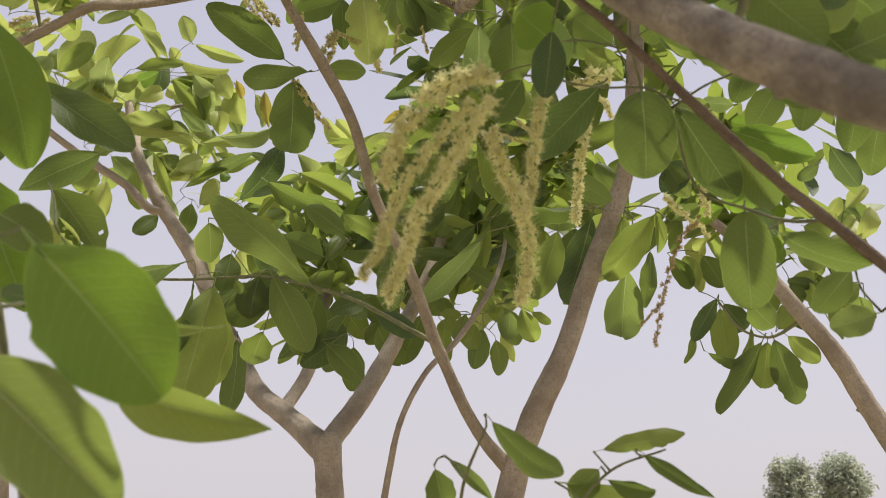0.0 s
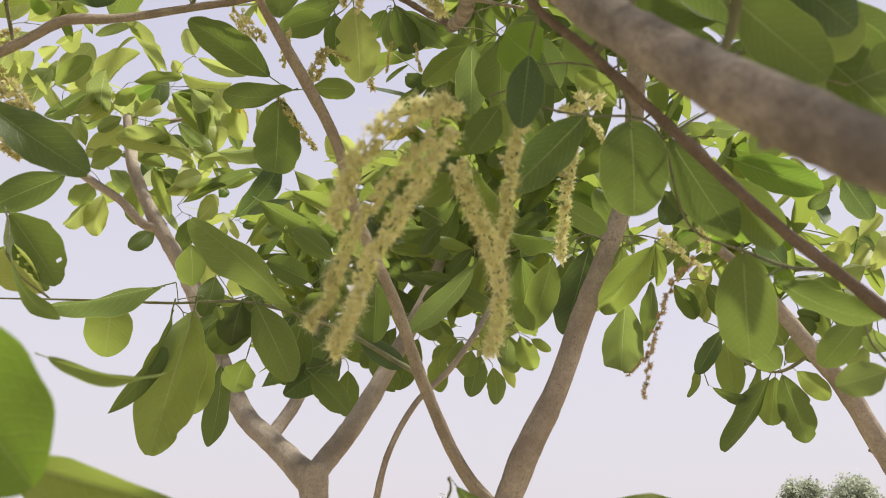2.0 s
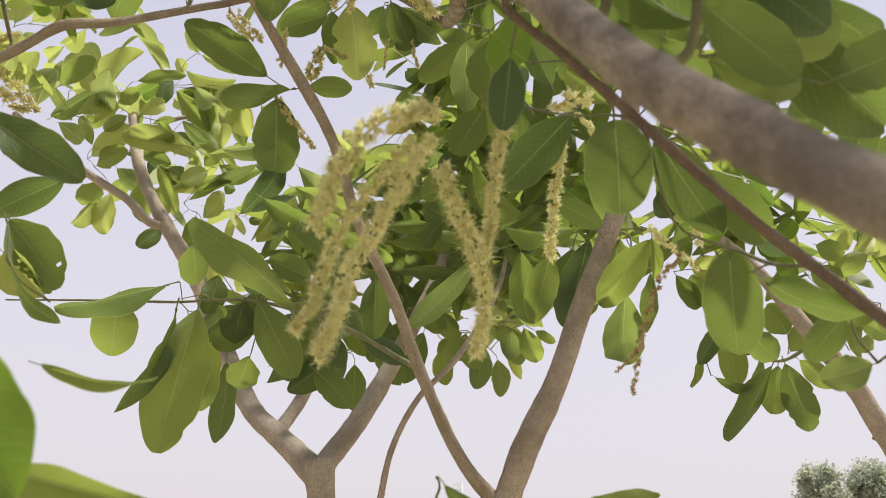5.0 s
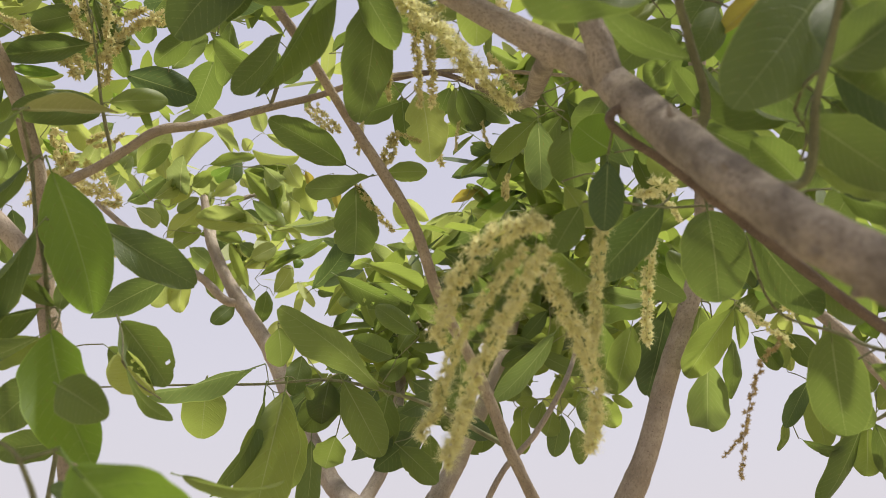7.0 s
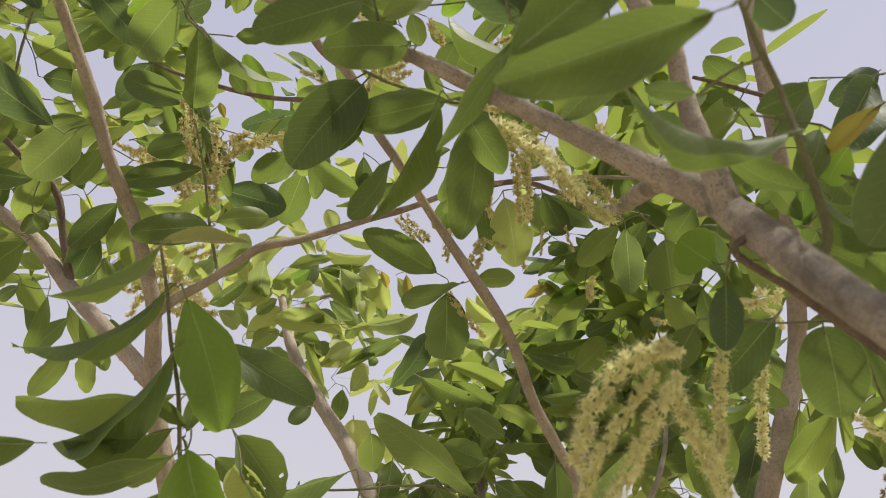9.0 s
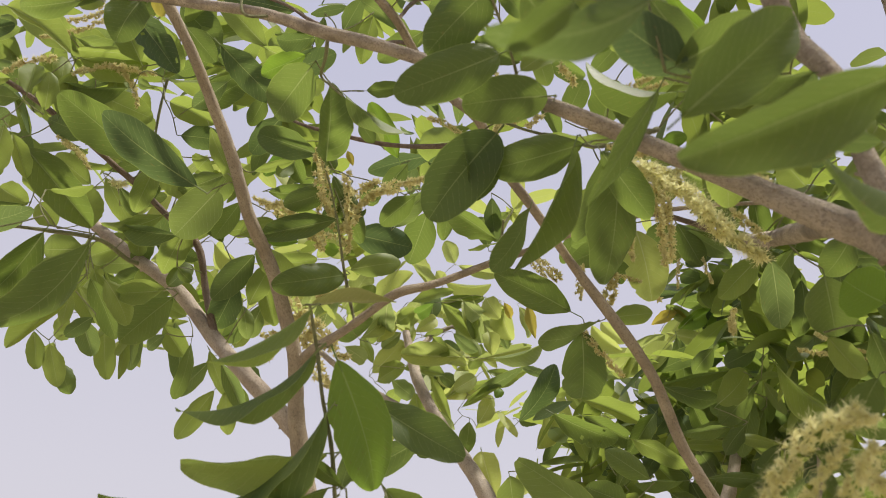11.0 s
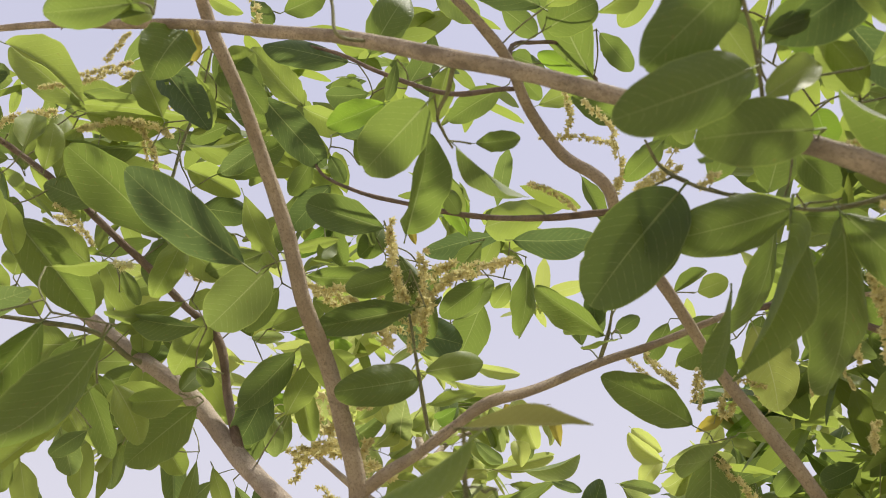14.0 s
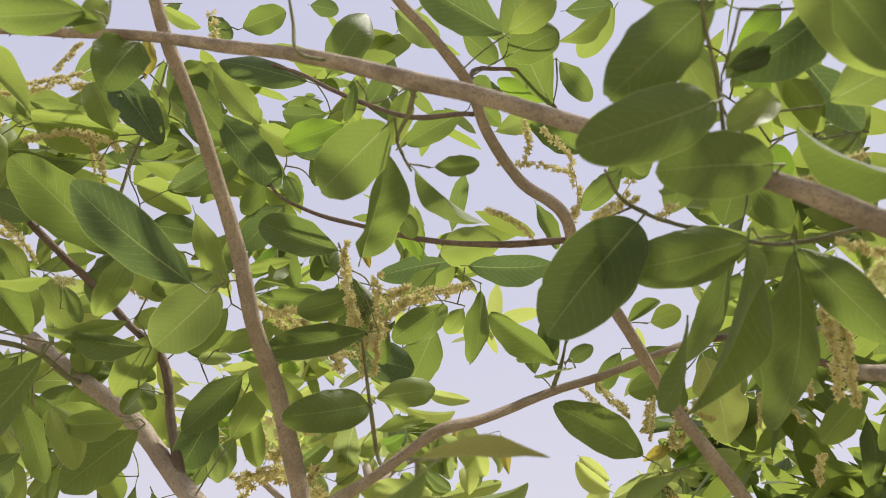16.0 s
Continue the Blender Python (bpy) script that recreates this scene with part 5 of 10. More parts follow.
leaf("d_pair", (0.082, 0.974, 2.376), (0.106, 0.947, 2.415), (-0.05, -0.84, -0.54), 0.040)
leaf("d_pair", (0.038, 0.992, 2.417), (0.066, 0.972, 2.450), (0.05, -0.83, -0.55), 0.029)
leaf("d_pair", (0.106, 0.919, 2.368), (0.131, 0.949, 2.343), (-0.03, -0.64, -0.77), 0.029)
leaf("d_pair", (0.083, 0.987, 2.360), (0.020, 1.088, 2.300), (0.43, -0.25, -0.87), 0.032)
leaf("d_pair", (0.087, 0.948, 2.328), (0.150, 0.970, 2.325), (0.14, -0.53, -0.84), 0.025)
leaf("d_pair", (0.072, 1.046, 2.367), (0.117, 1.066, 2.359), (0.21, -0.72, -0.66), 0.022)
leaf("d_upright", (0.059, 0.693, 2.237), (-0.015, 0.666, 2.196), (0.54, -0.63, -0.56), 0.038, "round")
leaf("d_upright", (0.061, 0.723, 2.235), (0.023, 0.732, 2.212), (0.55, 0.38, -0.74), 0.017)
leaf("d_upright", (0.086, 0.732, 2.218), (0.023, 0.708, 2.208), (0.35, -0.65, -0.68), 0.038, "round")
leaf("d_upright", (0.083, 0.690, 2.313), (0.026, 0.657, 2.331), (0.02, -0.51, -0.86), 0.031)
leaf("d_upright", (0.073, 0.716, 2.279), (0.103, 0.707, 2.300), (0.16, -0.80, -0.58), 0.018)
leaf("d_upright", (0.100, 0.898, 2.470), (0.068, 0.861, 2.501), (-0.07, -0.61, -0.79), 0.031)
leaf("d_upright", (0.074, 0.767, 2.298), (0.043, 0.753, 2.304), (0.13, -0.60, -0.79), 0.016)
leaf("d_upright", (0.185, 0.990, 2.471), (0.211, 1.015, 2.450), (-0.06, -0.59, -0.81), 0.029)
leaf("d_upright", (0.198, 1.022, 2.438), (0.234, 1.015, 2.459), (0.10, -0.87, -0.48), 0.024, "oblong", PALE)
leaf("d_upright", (0.106, 0.606, 2.198), (0.124, 0.628, 2.163), (-0.34, -0.70, -0.62), 0.023)
leaf("d_upright", (0.076, 0.712, 2.284), (0.102, 0.715, 2.291), (0.23, -0.67, -0.71), 0.014)
leaf("d_upright", (0.067, 0.832, 2.456), (0.088, 0.870, 2.419), (-0.10, -0.66, -0.74), 0.026, "oblong", PALE)
leaf("d_upright", (0.203, 1.027, 2.513), (0.197, 1.049, 2.485), (-0.19, -0.79, -0.58), 0.028, "oblong", PALE)
leaf("d_knob", (-0.263, 0.827, 2.505), (-0.273, 0.824, 2.505), (0.18, -0.62, -0.77), 0.005)
leaf("d_big", (-0.404, 0.811, 2.552), (-0.379, 0.849, 2.517), (0.33, -0.75, -0.57), 0.030)
leaf("d_big", (-0.424, 0.894, 2.607), (-0.383, 0.984, 2.563), (0.43, -0.54, -0.73), 0.044)
leaf("d_big", (-0.573, 1.045, 2.772), (-0.524, 1.065, 2.766), (0.19, -0.69, -0.70), 0.029)
leaf("d_big", (-0.644, 1.101, 2.840), (-0.707, 1.097, 2.823), (0.25, -0.57, -0.78), 0.030)
leaf("d_big", (-0.316, 0.604, 2.353), (-0.377, 0.588, 2.350), (0.17, -0.52, -0.84), 0.026, "oblong")
leaf("d_big", (-0.335, 0.634, 2.390), (-0.379, 0.613, 2.399), (0.15, -0.64, -0.75), 0.020)
leaf("d_big", (-0.439, 0.920, 2.807), (-0.381, 0.922, 2.824), (0.27, -0.49, -0.83), 0.037)
leaf("d_big", (-0.479, 0.898, 2.819), (-0.456, 0.925, 2.796), (0.22, -0.74, -0.64), 0.026)
leaf("d_big", (-0.348, 0.927, 2.830), (-0.314, 0.942, 2.824), (0.12, -0.58, -0.80), 0.024)
leaf("c_lowshoot", (0.077, 0.599, 1.786), (0.129, 0.620, 1.728), (0.31, -0.95, -0.06), 0.048, "oblong", SUNLIT)
leaf("c_lowshoot", (0.052, 0.608, 1.741), (0.114, 0.624, 1.685), (0.31, -0.95, 0.08), 0.039, "oblong", PALE)
leaf("c_lowshoot", (0.058, 0.668, 1.784), (0.023, 0.664, 1.787), (0.02, -0.66, -0.75), 0.013)
leaf("c_lowshoot", (-0.037, 0.738, 1.860), (-0.007, 0.748, 1.841), (0.23, -0.96, -0.14), 0.027)
leaf("c_botshoot", (0.325, 0.927, 1.728), (0.304, 0.932, 1.709), (-0.13, -0.98, -0.13), 0.021, "oblong", PALE)
leaf("c_botshoot", (0.300, 0.928, 1.719), (0.365, 0.936, 1.713), (-0.03, -0.43, -0.90), 0.024, "oblong", PALE)
leaf("c_botshoottwo", (0.251, 0.857, 1.753), (0.296, 0.874, 1.718), (-0.20, -0.75, -0.63), 0.022)
leaf("c_botshoottwo", (0.206, 0.937, 1.730), (0.213, 0.947, 1.702), (0.16, -0.93, -0.32), 0.022)
leaf("c_lefttwig", (-0.734, 0.913, 2.420), (-0.825, 0.893, 2.384), (0.40, -0.63, -0.67), 0.042)
leaf("c_lefttwig", (-0.997, 1.200, 2.392), (-1.006, 1.236, 2.334), (0.71, -0.54, -0.45), 0.031, "oblong", PALE)
leaf("c_lefttwig", (-0.976, 1.223, 2.373), (-0.978, 1.268, 2.310), (0.71, -0.57, -0.42), 0.037, "oblong", PALE)
leaf("c_lefttwig", (-0.936, 1.211, 2.418), (-0.963, 1.216, 2.393), (0.49, -0.60, -0.63), 0.025, "oblong", PALE)
leaf("c_lefttwig", (-0.667, 0.789, 2.455), (-0.736, 0.781, 2.418), (0.46, -0.49, -0.74), 0.039)
leaf("c_lowleft", (-0.717, 1.290, 2.369), (-0.761, 1.329, 2.283), (0.88, -0.06, -0.48), 0.039)
leaf("c_lowleft", (-0.646, 1.293, 2.321), (-0.629, 1.348, 2.256), (0.58, -0.69, -0.43), 0.033, "oblong", PALE)
leaf("c_lowleft", (-0.538, 1.187, 2.360), (-0.541, 1.217, 2.316), (0.52, -0.69, -0.50), 0.030, "oblong", PALE)
leaf("c_lowleft", (-0.475, 1.142, 2.375), (-0.472, 1.187, 2.314), (0.50, -0.71, -0.50), 0.033, "oblong", PALE)
leaf("c_lowleft", (-0.567, 1.063, 2.365), (-0.554, 1.081, 2.349), (0.52, -0.75, -0.40), 0.020)
leaf("c_lowleft", (-0.838, 1.273, 2.400), (-0.808, 1.287, 2.401), (0.40, -0.81, -0.42), 0.020, "oblong", PALE)
leaf("c_lowleft", (-0.616, 1.276, 2.367), (-0.648, 1.261, 2.365), (0.40, -0.81, -0.42), 0.023, "oblong", PALE)
leaf("c_thin", (-0.718, 0.872, 2.489), (-0.655, 0.968, 2.399), (0.57, -0.73, -0.37), 0.055, "oblong")
leaf("c_thin", (-0.476, 0.965, 2.529), (-0.455, 1.025, 2.459), (-0.18, -0.72, -0.67), 0.035, "oblong", PALE)
leaf("c_thin", (-0.524, 0.932, 2.449), (-0.487, 0.974, 2.415), (0.45, -0.76, -0.46), 0.037, "oblong", PALE)
leaf("c_thin", (-0.384, 0.908, 2.358), (-0.443, 0.914, 2.307), (0.46, -0.64, -0.62), 0.053, "round", PALE)
leaf("c_thin", (-0.456, 1.038, 2.440), (-0.500, 1.049, 2.395), (0.46, -0.66, -0.60), 0.030)
leaf("c_thin", (-0.487, 1.042, 2.507), (-0.524, 1.052, 2.466), (0.49, -0.63, -0.61), 0.038, "oblong", PALE)
leaf("c_thin", (-0.546, 1.025, 2.396), (-0.618, 0.985, 2.401), (0.25, -0.56, -0.79), 0.031, "oblong", PALE)
leaf("c_thin", (-0.716, 0.815, 2.569), (-0.787, 0.782, 2.566), (0.34, -0.65, -0.69), 0.036, "oblong", PALE)
leaf("c_thin", (-0.749, 0.859, 2.578), (-0.804, 0.829, 2.581), (0.34, -0.70, -0.62), 0.031, "oblong", PALE)
leaf("c_thin", (-0.704, 0.860, 2.609), (-0.731, 0.868, 2.578), (0.61, -0.44, -0.66), 0.019, "oblong", PALE)
leaf("c_thin", (-0.743, 1.092, 2.536), (-0.676, 1.113, 2.554), (0.37, -0.56, -0.74), 0.027, "oblong", PALE)
leaf("c_thin", (-0.707, 1.145, 2.486), (-0.648, 1.188, 2.467), (0.43, -0.78, -0.45), 0.032)
leaf("c_thin", (-0.623, 1.147, 2.542), (-0.666, 1.138, 2.525), (0.39, -0.69, -0.61), 0.028, "oblong", PALE)
leaf("c_e1twig", (-0.660, 0.864, 2.634), (-0.570, 0.911, 2.632), (0.16, -0.35, -0.92), 0.038, "oblong", PALE)
leaf("c_e1twig", (-0.691, 0.873, 2.693), (-0.603, 0.926, 2.680), (-0.03, -0.17, -0.98), 0.038, "oblong", PALE)
leaf("c_e1twig", (-0.833, 0.804, 2.689), (-0.772, 0.823, 2.705), (0.37, -0.51, -0.78), 0.028)
leaf("c_e1twig", (-0.836, 0.810, 2.679), (-0.809, 0.830, 2.670), (0.36, -0.74, -0.57), 0.019, "oblong", PALE)
leaf("c_e1twig", (-0.512, 0.862, 2.648), (-0.509, 0.919, 2.607), (0.52, -0.51, -0.68), 0.032, "holes", PALE)
leaf("c_e1twig", (-0.584, 0.872, 2.677), (-0.543, 0.863, 2.717), (0.57, -0.47, -0.67), 0.037)
leaf("c_e1twig", (-0.468, 0.972, 2.618), (-0.522, 0.970, 2.583), (0.47, -0.57, -0.68), 0.029, "oblong", PALE)
leaf("c_lefttwig", (-0.698, 0.981, 2.492), (-0.738, 0.937, 2.528), (0.48, -0.77, -0.42), 0.038, "oblong", PALE)
leaf("c_lefttwig", (-0.720, 1.020, 2.440), (-0.708, 0.980, 2.491), (0.63, -0.53, -0.57), 0.048, "oblong", PALE)
leaf("c_lefttwig", (-0.729, 1.033, 2.422), (-0.782, 1.055, 2.378), (0.41, -0.52, -0.75), 0.033)
leaf("c_lefttwig", (-0.783, 1.074, 2.590), (-0.762, 1.136, 2.527), (0.59, -0.67, -0.46), 0.036, "oblong", PALE)
leaf("c_lefttwig", (-0.727, 1.060, 2.547), (-0.715, 1.097, 2.510), (0.58, -0.67, -0.47), 0.021, "oblong", PALE)
leaf("c_lefttwig", (-0.656, 1.075, 2.479), (-0.722, 1.070, 2.460), (0.28, -0.30, -0.91), 0.025, "oblong", PALE)
leaf("c_lefttwig", (-0.683, 1.078, 2.465), (-0.692, 1.104, 2.433), (0.58, -0.56, -0.59), 0.029, "oblong", PALE)
leaf("c_lefttwig", (-0.565, 1.065, 2.445), (-0.629, 1.097, 2.386), (0.37, -0.59, -0.72), 0.042, "oblong", PALE)
leaf("c_lefttwig", (-0.840, 1.134, 2.422), (-0.812, 1.204, 2.353), (-0.08, -0.68, -0.72), 0.038, "oblong", PALE)
leaf("c_lefttwig", (-0.869, 1.203, 2.490), (-0.843, 1.266, 2.427), (0.63, -0.67, -0.41), 0.037)
leaf("c_lefttwig", (-0.935, 1.236, 2.427), (-0.934, 1.286, 2.371), (0.68, -0.56, -0.48), 0.040, "oblong", PALE)
leaf("c_lefttwig", (-0.875, 1.281, 2.554), (-0.959, 1.255, 2.554), (0.26, -0.82, -0.51), 0.040, "oblong", PALE)
leaf("c_lefttwig", (-0.549, 1.250, 2.396), (-0.588, 1.275, 2.353), (0.30, -0.67, -0.67), 0.033, "oblong", PALE)
leaf("c_lefttwig", (-0.498, 1.099, 2.430), (-0.443, 1.103, 2.445), (0.23, -0.75, -0.62), 0.027, "oblong", PALE)
leaf("c_lefttwig", (-0.440, 1.095, 2.455), (-0.367, 1.132, 2.440), (0.29, -0.79, -0.54), 0.038, "oblong", PALE)
leaf("c_lefttwig", (-0.566, 1.237, 2.482), (-0.471, 1.273, 2.476), (0.10, -0.43, -0.90), 0.038, "oblong", PALE)
leaf("c_lefttwig", (-0.443, 1.111, 2.593), (-0.436, 1.153, 2.547), (0.39, -0.70, -0.59), 0.029)
leaf("c_lefttwig", (-0.825, 1.331, 2.437), (-0.804, 1.378, 2.392), (0.60, -0.68, -0.42), 0.042, "oblong", PALE)
leaf("c_lefttwig", (-0.740, 1.436, 2.425), (-0.687, 1.412, 2.473), (0.28, -0.69, -0.67), 0.035, "oblong", PALE)
leaf("d_stem2", (0.444, 0.744, 1.963), (0.472, 0.736, 1.992), (-0.02, -0.97, -0.25), 0.033, "oblong", PALE)
leaf("d_stem2", (0.471, 0.750, 1.954), (0.518, 0.747, 1.973), (0.09, -0.92, -0.37), 0.030)
leaf("d_stem2", (0.546, 0.975, 2.086), (0.529, 0.995, 2.029), (-0.26, -0.93, -0.24), 0.031)
leaf("d_stem2", (0.542, 1.069, 2.120), (0.513, 1.083, 2.077), (-0.11, -0.97, -0.22), 0.035)
leaf("d_stem2", (0.602, 1.033, 2.089), (0.589, 1.052, 2.033), (-0.33, -0.91, -0.25), 0.033)
leaf("d_stem2", (0.550, 1.144, 2.209), (0.523, 1.162, 2.155), (-0.13, -0.96, -0.24), 0.034)
leaf("d_stem2", (0.667, 1.135, 2.118), (0.653, 1.157, 2.056), (-0.35, -0.91, -0.24), 0.037)
leaf("d_stem2", (0.649, 1.236, 2.130), (0.682, 1.255, 2.086), (-0.26, -0.80, -0.54), 0.030)
leaf("e_branch", (0.670, 1.682, 2.003), (0.599, 1.718, 1.888), (0.48, -0.70, -0.52), 0.052)
leaf("e_branch", (0.689, 1.683, 2.005), (0.728, 1.726, 1.904), (-0.20, -0.87, -0.45), 0.051, "bite")
leaf("e_branch", (0.684, 1.704, 2.006), (0.675, 1.731, 1.933), (-0.28, -0.91, -0.30), 0.047, "oblong", PALE)
leaf("e_branch", (0.712, 1.684, 2.010), (0.764, 1.705, 1.971), (-0.00, -0.88, -0.47), 0.034, "oblong", PALE)
leaf("e_branch", (0.601, 1.669, 2.072), (0.560, 1.690, 2.006), (-0.18, -0.96, -0.19), 0.030)
leaf("e_branch", (0.568, 1.714, 2.030), (0.555, 1.733, 1.977), (0.64, -0.66, -0.39), 0.021, "oblong", PALE)
leaf("e_branch", (0.614, 1.705, 2.066), (0.626, 1.739, 1.981), (-0.21, -0.90, -0.39), 0.045, "oblong", PALE)
leaf("e_branch", (0.580, 1.679, 1.984), (0.639, 1.693, 1.965), (-0.15, -0.53, -0.83), 0.023)
leaf("e_branch", (0.633, 1.753, 2.088), (0.671, 1.773, 2.045), (-0.06, -0.88, -0.47), 0.042)
leaf("e_branch", (0.727, 1.779, 2.046), (0.765, 1.766, 2.091), (-0.20, -0.97, -0.12), 0.042, "oblong", PALE)
leaf("e_branch", (0.587, 1.738, 2.113), (0.568, 1.716, 2.166), (-0.15, -0.89, -0.43), 0.033, "oblong", PALE)
leaf("e_branch", (0.597, 1.718, 2.166), (0.634, 1.742, 2.114), (-0.10, -0.87, -0.48), 0.042)
leaf("e_branch", (0.666, 1.724, 2.033), (0.656, 1.755, 1.947), (0.56, -0.75, -0.35), 0.034, "oblong", PALE)
leaf("e_branch", (0.723, 1.768, 2.073), (0.690, 1.748, 2.116), (-0.12, -0.86, -0.49), 0.050, "oblong", PALE)
leaf("e_branch", (0.765, 1.769, 2.083), (0.747, 1.754, 2.117), (-0.20, -0.85, -0.48), 0.042)
leaf("e_branch", (0.540, 1.713, 2.165), (0.577, 1.737, 2.113), (-0.07, -0.88, -0.46), 0.033)
leaf("e_low", (0.861, 1.735, 2.200), (0.804, 1.739, 2.172), (-0.00, -0.99, -0.15), 0.042, "oblong", PALE)
leaf("e_low", (0.822, 1.748, 2.155), (0.766, 1.735, 2.171), (0.07, -0.89, -0.45), 0.050, "oblong", PALE)
leaf("e_low", (0.922, 1.825, 2.264), (0.861, 1.811, 2.282), (0.05, -0.87, -0.50), 0.045)
leaf("e_low", (0.803, 1.760, 2.119), (0.747, 1.751, 2.126), (0.10, -0.93, -0.36), 0.026)
leaf("e_low", (0.874, 1.767, 2.121), (0.822, 1.772, 2.093), (-0.04, -0.99, -0.09), 0.042, "oblong", PALE)
leaf("e_low", (0.948, 1.906, 2.341), (0.963, 1.923, 2.302), (-0.32, -0.82, -0.48), 0.038)
leaf("e_low", (0.899, 1.912, 2.310), (0.932, 1.904, 2.341), (-0.12, -0.98, -0.13), 0.038)
leaf("e_low", (0.742, 1.622, 2.179), (0.785, 1.633, 2.164), (0.04, -0.87, -0.49), 0.039, "oblong", PALE)
leaf("e_low", (0.897, 1.789, 2.069), (0.850, 1.775, 2.094), (0.01, -0.87, -0.49), 0.042, "oblong", PALE)
leaf("e_low", (0.667, 1.526, 2.127), (0.627, 1.507, 2.163), (-0.09, -0.84, -0.53), 0.043)
leaf("d_stem2", (0.415, 0.697, 1.992), (0.462, 0.719, 1.965), (-0.06, -0.73, -0.68), 0.029)
leaf("d_stem2", (0.405, 0.758, 2.002), (0.355, 0.734, 2.033), (-0.50, -0.08, -0.86), 0.024)
leaf("a_right", (0.264, 1.016, 2.110), (0.288, 1.037, 2.075), (0.03, -0.87, -0.49), 0.029, "oblong", PALE)
leaf("a_right", (0.296, 0.975, 2.091), (0.307, 0.998, 2.044), (-0.02, -0.89, -0.45), 0.027)
leaf("d_stem", (0.381, 0.750, 2.046), (0.431, 0.783, 2.007), (-0.05, -0.73, -0.68), 0.030)
leaf("a_right", (0.232, 1.195, 2.299), (0.228, 1.241, 2.227), (-0.06, -0.84, -0.54), 0.045, "oblong", PALE)
leaf("b_crown", (-0.934, 2.136, 2.885), (-0.848, 2.122, 2.992), (0.33, -0.86, -0.38), 0.077, "veiny", YOUNG)
leaf("b_crown", (-1.028, 2.186, 2.853), (-0.981, 2.167, 2.950), (0.28, -0.91, -0.31), 0.061, "oblong", YOUNG)
leaf("b_crown", (-0.784, 2.103, 2.819), (-0.681, 2.072, 2.923), (-0.10, -0.98, -0.20), 0.059, "oblong", YOUNG)
leaf("b_crown", (-0.665, 2.157, 2.913), (-0.714, 2.140, 2.992), (0.42, -0.91, 0.06), 0.038, "oblong", YOUNG)
leaf("b_crown", (-0.696, 2.405, 3.142), (-0.698, 2.332, 3.183), (0.67, -0.37, -0.64), 0.050, "oblong", YOUNG)
leaf("b_crown", (-0.737, 2.412, 3.081), (-0.744, 2.371, 3.102), (0.68, -0.42, -0.60), 0.035, "oblong", YOUNG)
leaf("b_crown", (-0.670, 2.376, 3.112), (-0.535, 2.432, 3.084), (0.18, -0.75, -0.64), 0.034, "oblong", YOUNG)
leaf("b_crown", (-0.720, 2.391, 3.071), (-0.580, 2.433, 3.056), (0.03, -0.40, -0.92), 0.055, "oblong", YOUNG)
leaf("b_crown", (-0.756, 2.416, 3.013), (-0.607, 2.441, 3.015), (0.14, -0.80, -0.58), 0.042, "oblong", PALE)
leaf("b_crown", (-0.644, 2.130, 2.794), (-0.637, 2.116, 2.893), (0.77, -0.63, -0.14), 0.054, "oblong", PALE)
leaf("b_crown", (-0.810, 2.239, 2.854), (-0.693, 2.149, 2.875), (-0.11, -0.36, -0.93), 0.067, "veiny", YOUNG)
leaf("b_crown", (-0.728, 2.249, 2.853), (-0.694, 2.193, 2.897), (-0.09, -0.64, -0.76), 0.043, "oblong", YOUNG)
leaf("b_crown", (-0.744, 2.440, 2.981), (-0.675, 2.424, 3.011), (-0.06, -0.93, -0.36), 0.043, "oblong", YOUNG)
leaf("b_crown", (-0.963, 2.163, 2.798), (-0.797, 2.114, 2.860), (0.11, -0.61, -0.79), 0.042, "oblong", PALE)
leaf("b_crown", (-0.952, 2.212, 2.910), (-0.867, 2.227, 2.956), (0.46, -0.61, -0.64), 0.051, "oblong", YOUNG)
leaf("b_crown", (-0.842, 2.180, 2.686), (-0.751, 2.178, 2.772), (0.39, -0.82, -0.43), 0.062, "veiny", YOUNG)
leaf("b_crown", (-0.773, 2.200, 2.761), (-0.671, 2.227, 2.752), (0.12, -0.69, -0.71), 0.054, "oblong", YOUNG)
leaf("b_crown", (-0.682, 2.194, 2.748), (-0.571, 2.215, 2.690), (0.12, -0.98, -0.14), 0.051, "curl", YOUNG)
leaf("b_crown", (-0.835, 2.201, 2.670), (-0.733, 2.156, 2.687), (-0.32, -0.87, -0.38), 0.057, "oblong", PALE)
leaf("b_crown", (-0.733, 2.155, 2.675), (-0.625, 2.189, 2.658), (0.31, -0.94, 0.10), 0.046, "oblong", PALE)
leaf("b_crown", (-0.819, 2.138, 2.696), (-0.851, 2.118, 2.772), (0.45, -0.89, -0.05), 0.032, "oblong", PALE)
leaf("b_crown", (-0.984, 2.261, 2.869), (-0.900, 2.218, 2.876), (-0.30, -0.70, -0.64), 0.041, "oblong", PALE)
leaf("b_crown", (-0.742, 2.202, 2.778), (-0.755, 2.194, 2.822), (0.78, -0.62, 0.12), 0.020, "oblong", YOUNG)
leaf("b_crown", (-0.713, 2.162, 2.755), (-0.712, 2.152, 2.799), (0.51, -0.84, -0.20), 0.016, "oblong", YOUNG)
leaf("b_crown", (-0.745, 2.440, 2.965), (-0.679, 2.463, 2.926), (0.29, -0.95, -0.07), 0.039, "oblong", PALE)
leaf("b_crown", (-0.661, 2.443, 3.003), (-0.589, 2.474, 2.899), (0.13, -0.97, -0.20), 0.054, "oblong", YOUNG)
leaf("b_crown", (-0.593, 2.446, 2.986), (-0.549, 2.492, 2.892), (0.46, -0.86, -0.22), 0.052, "oblong", YOUNG)
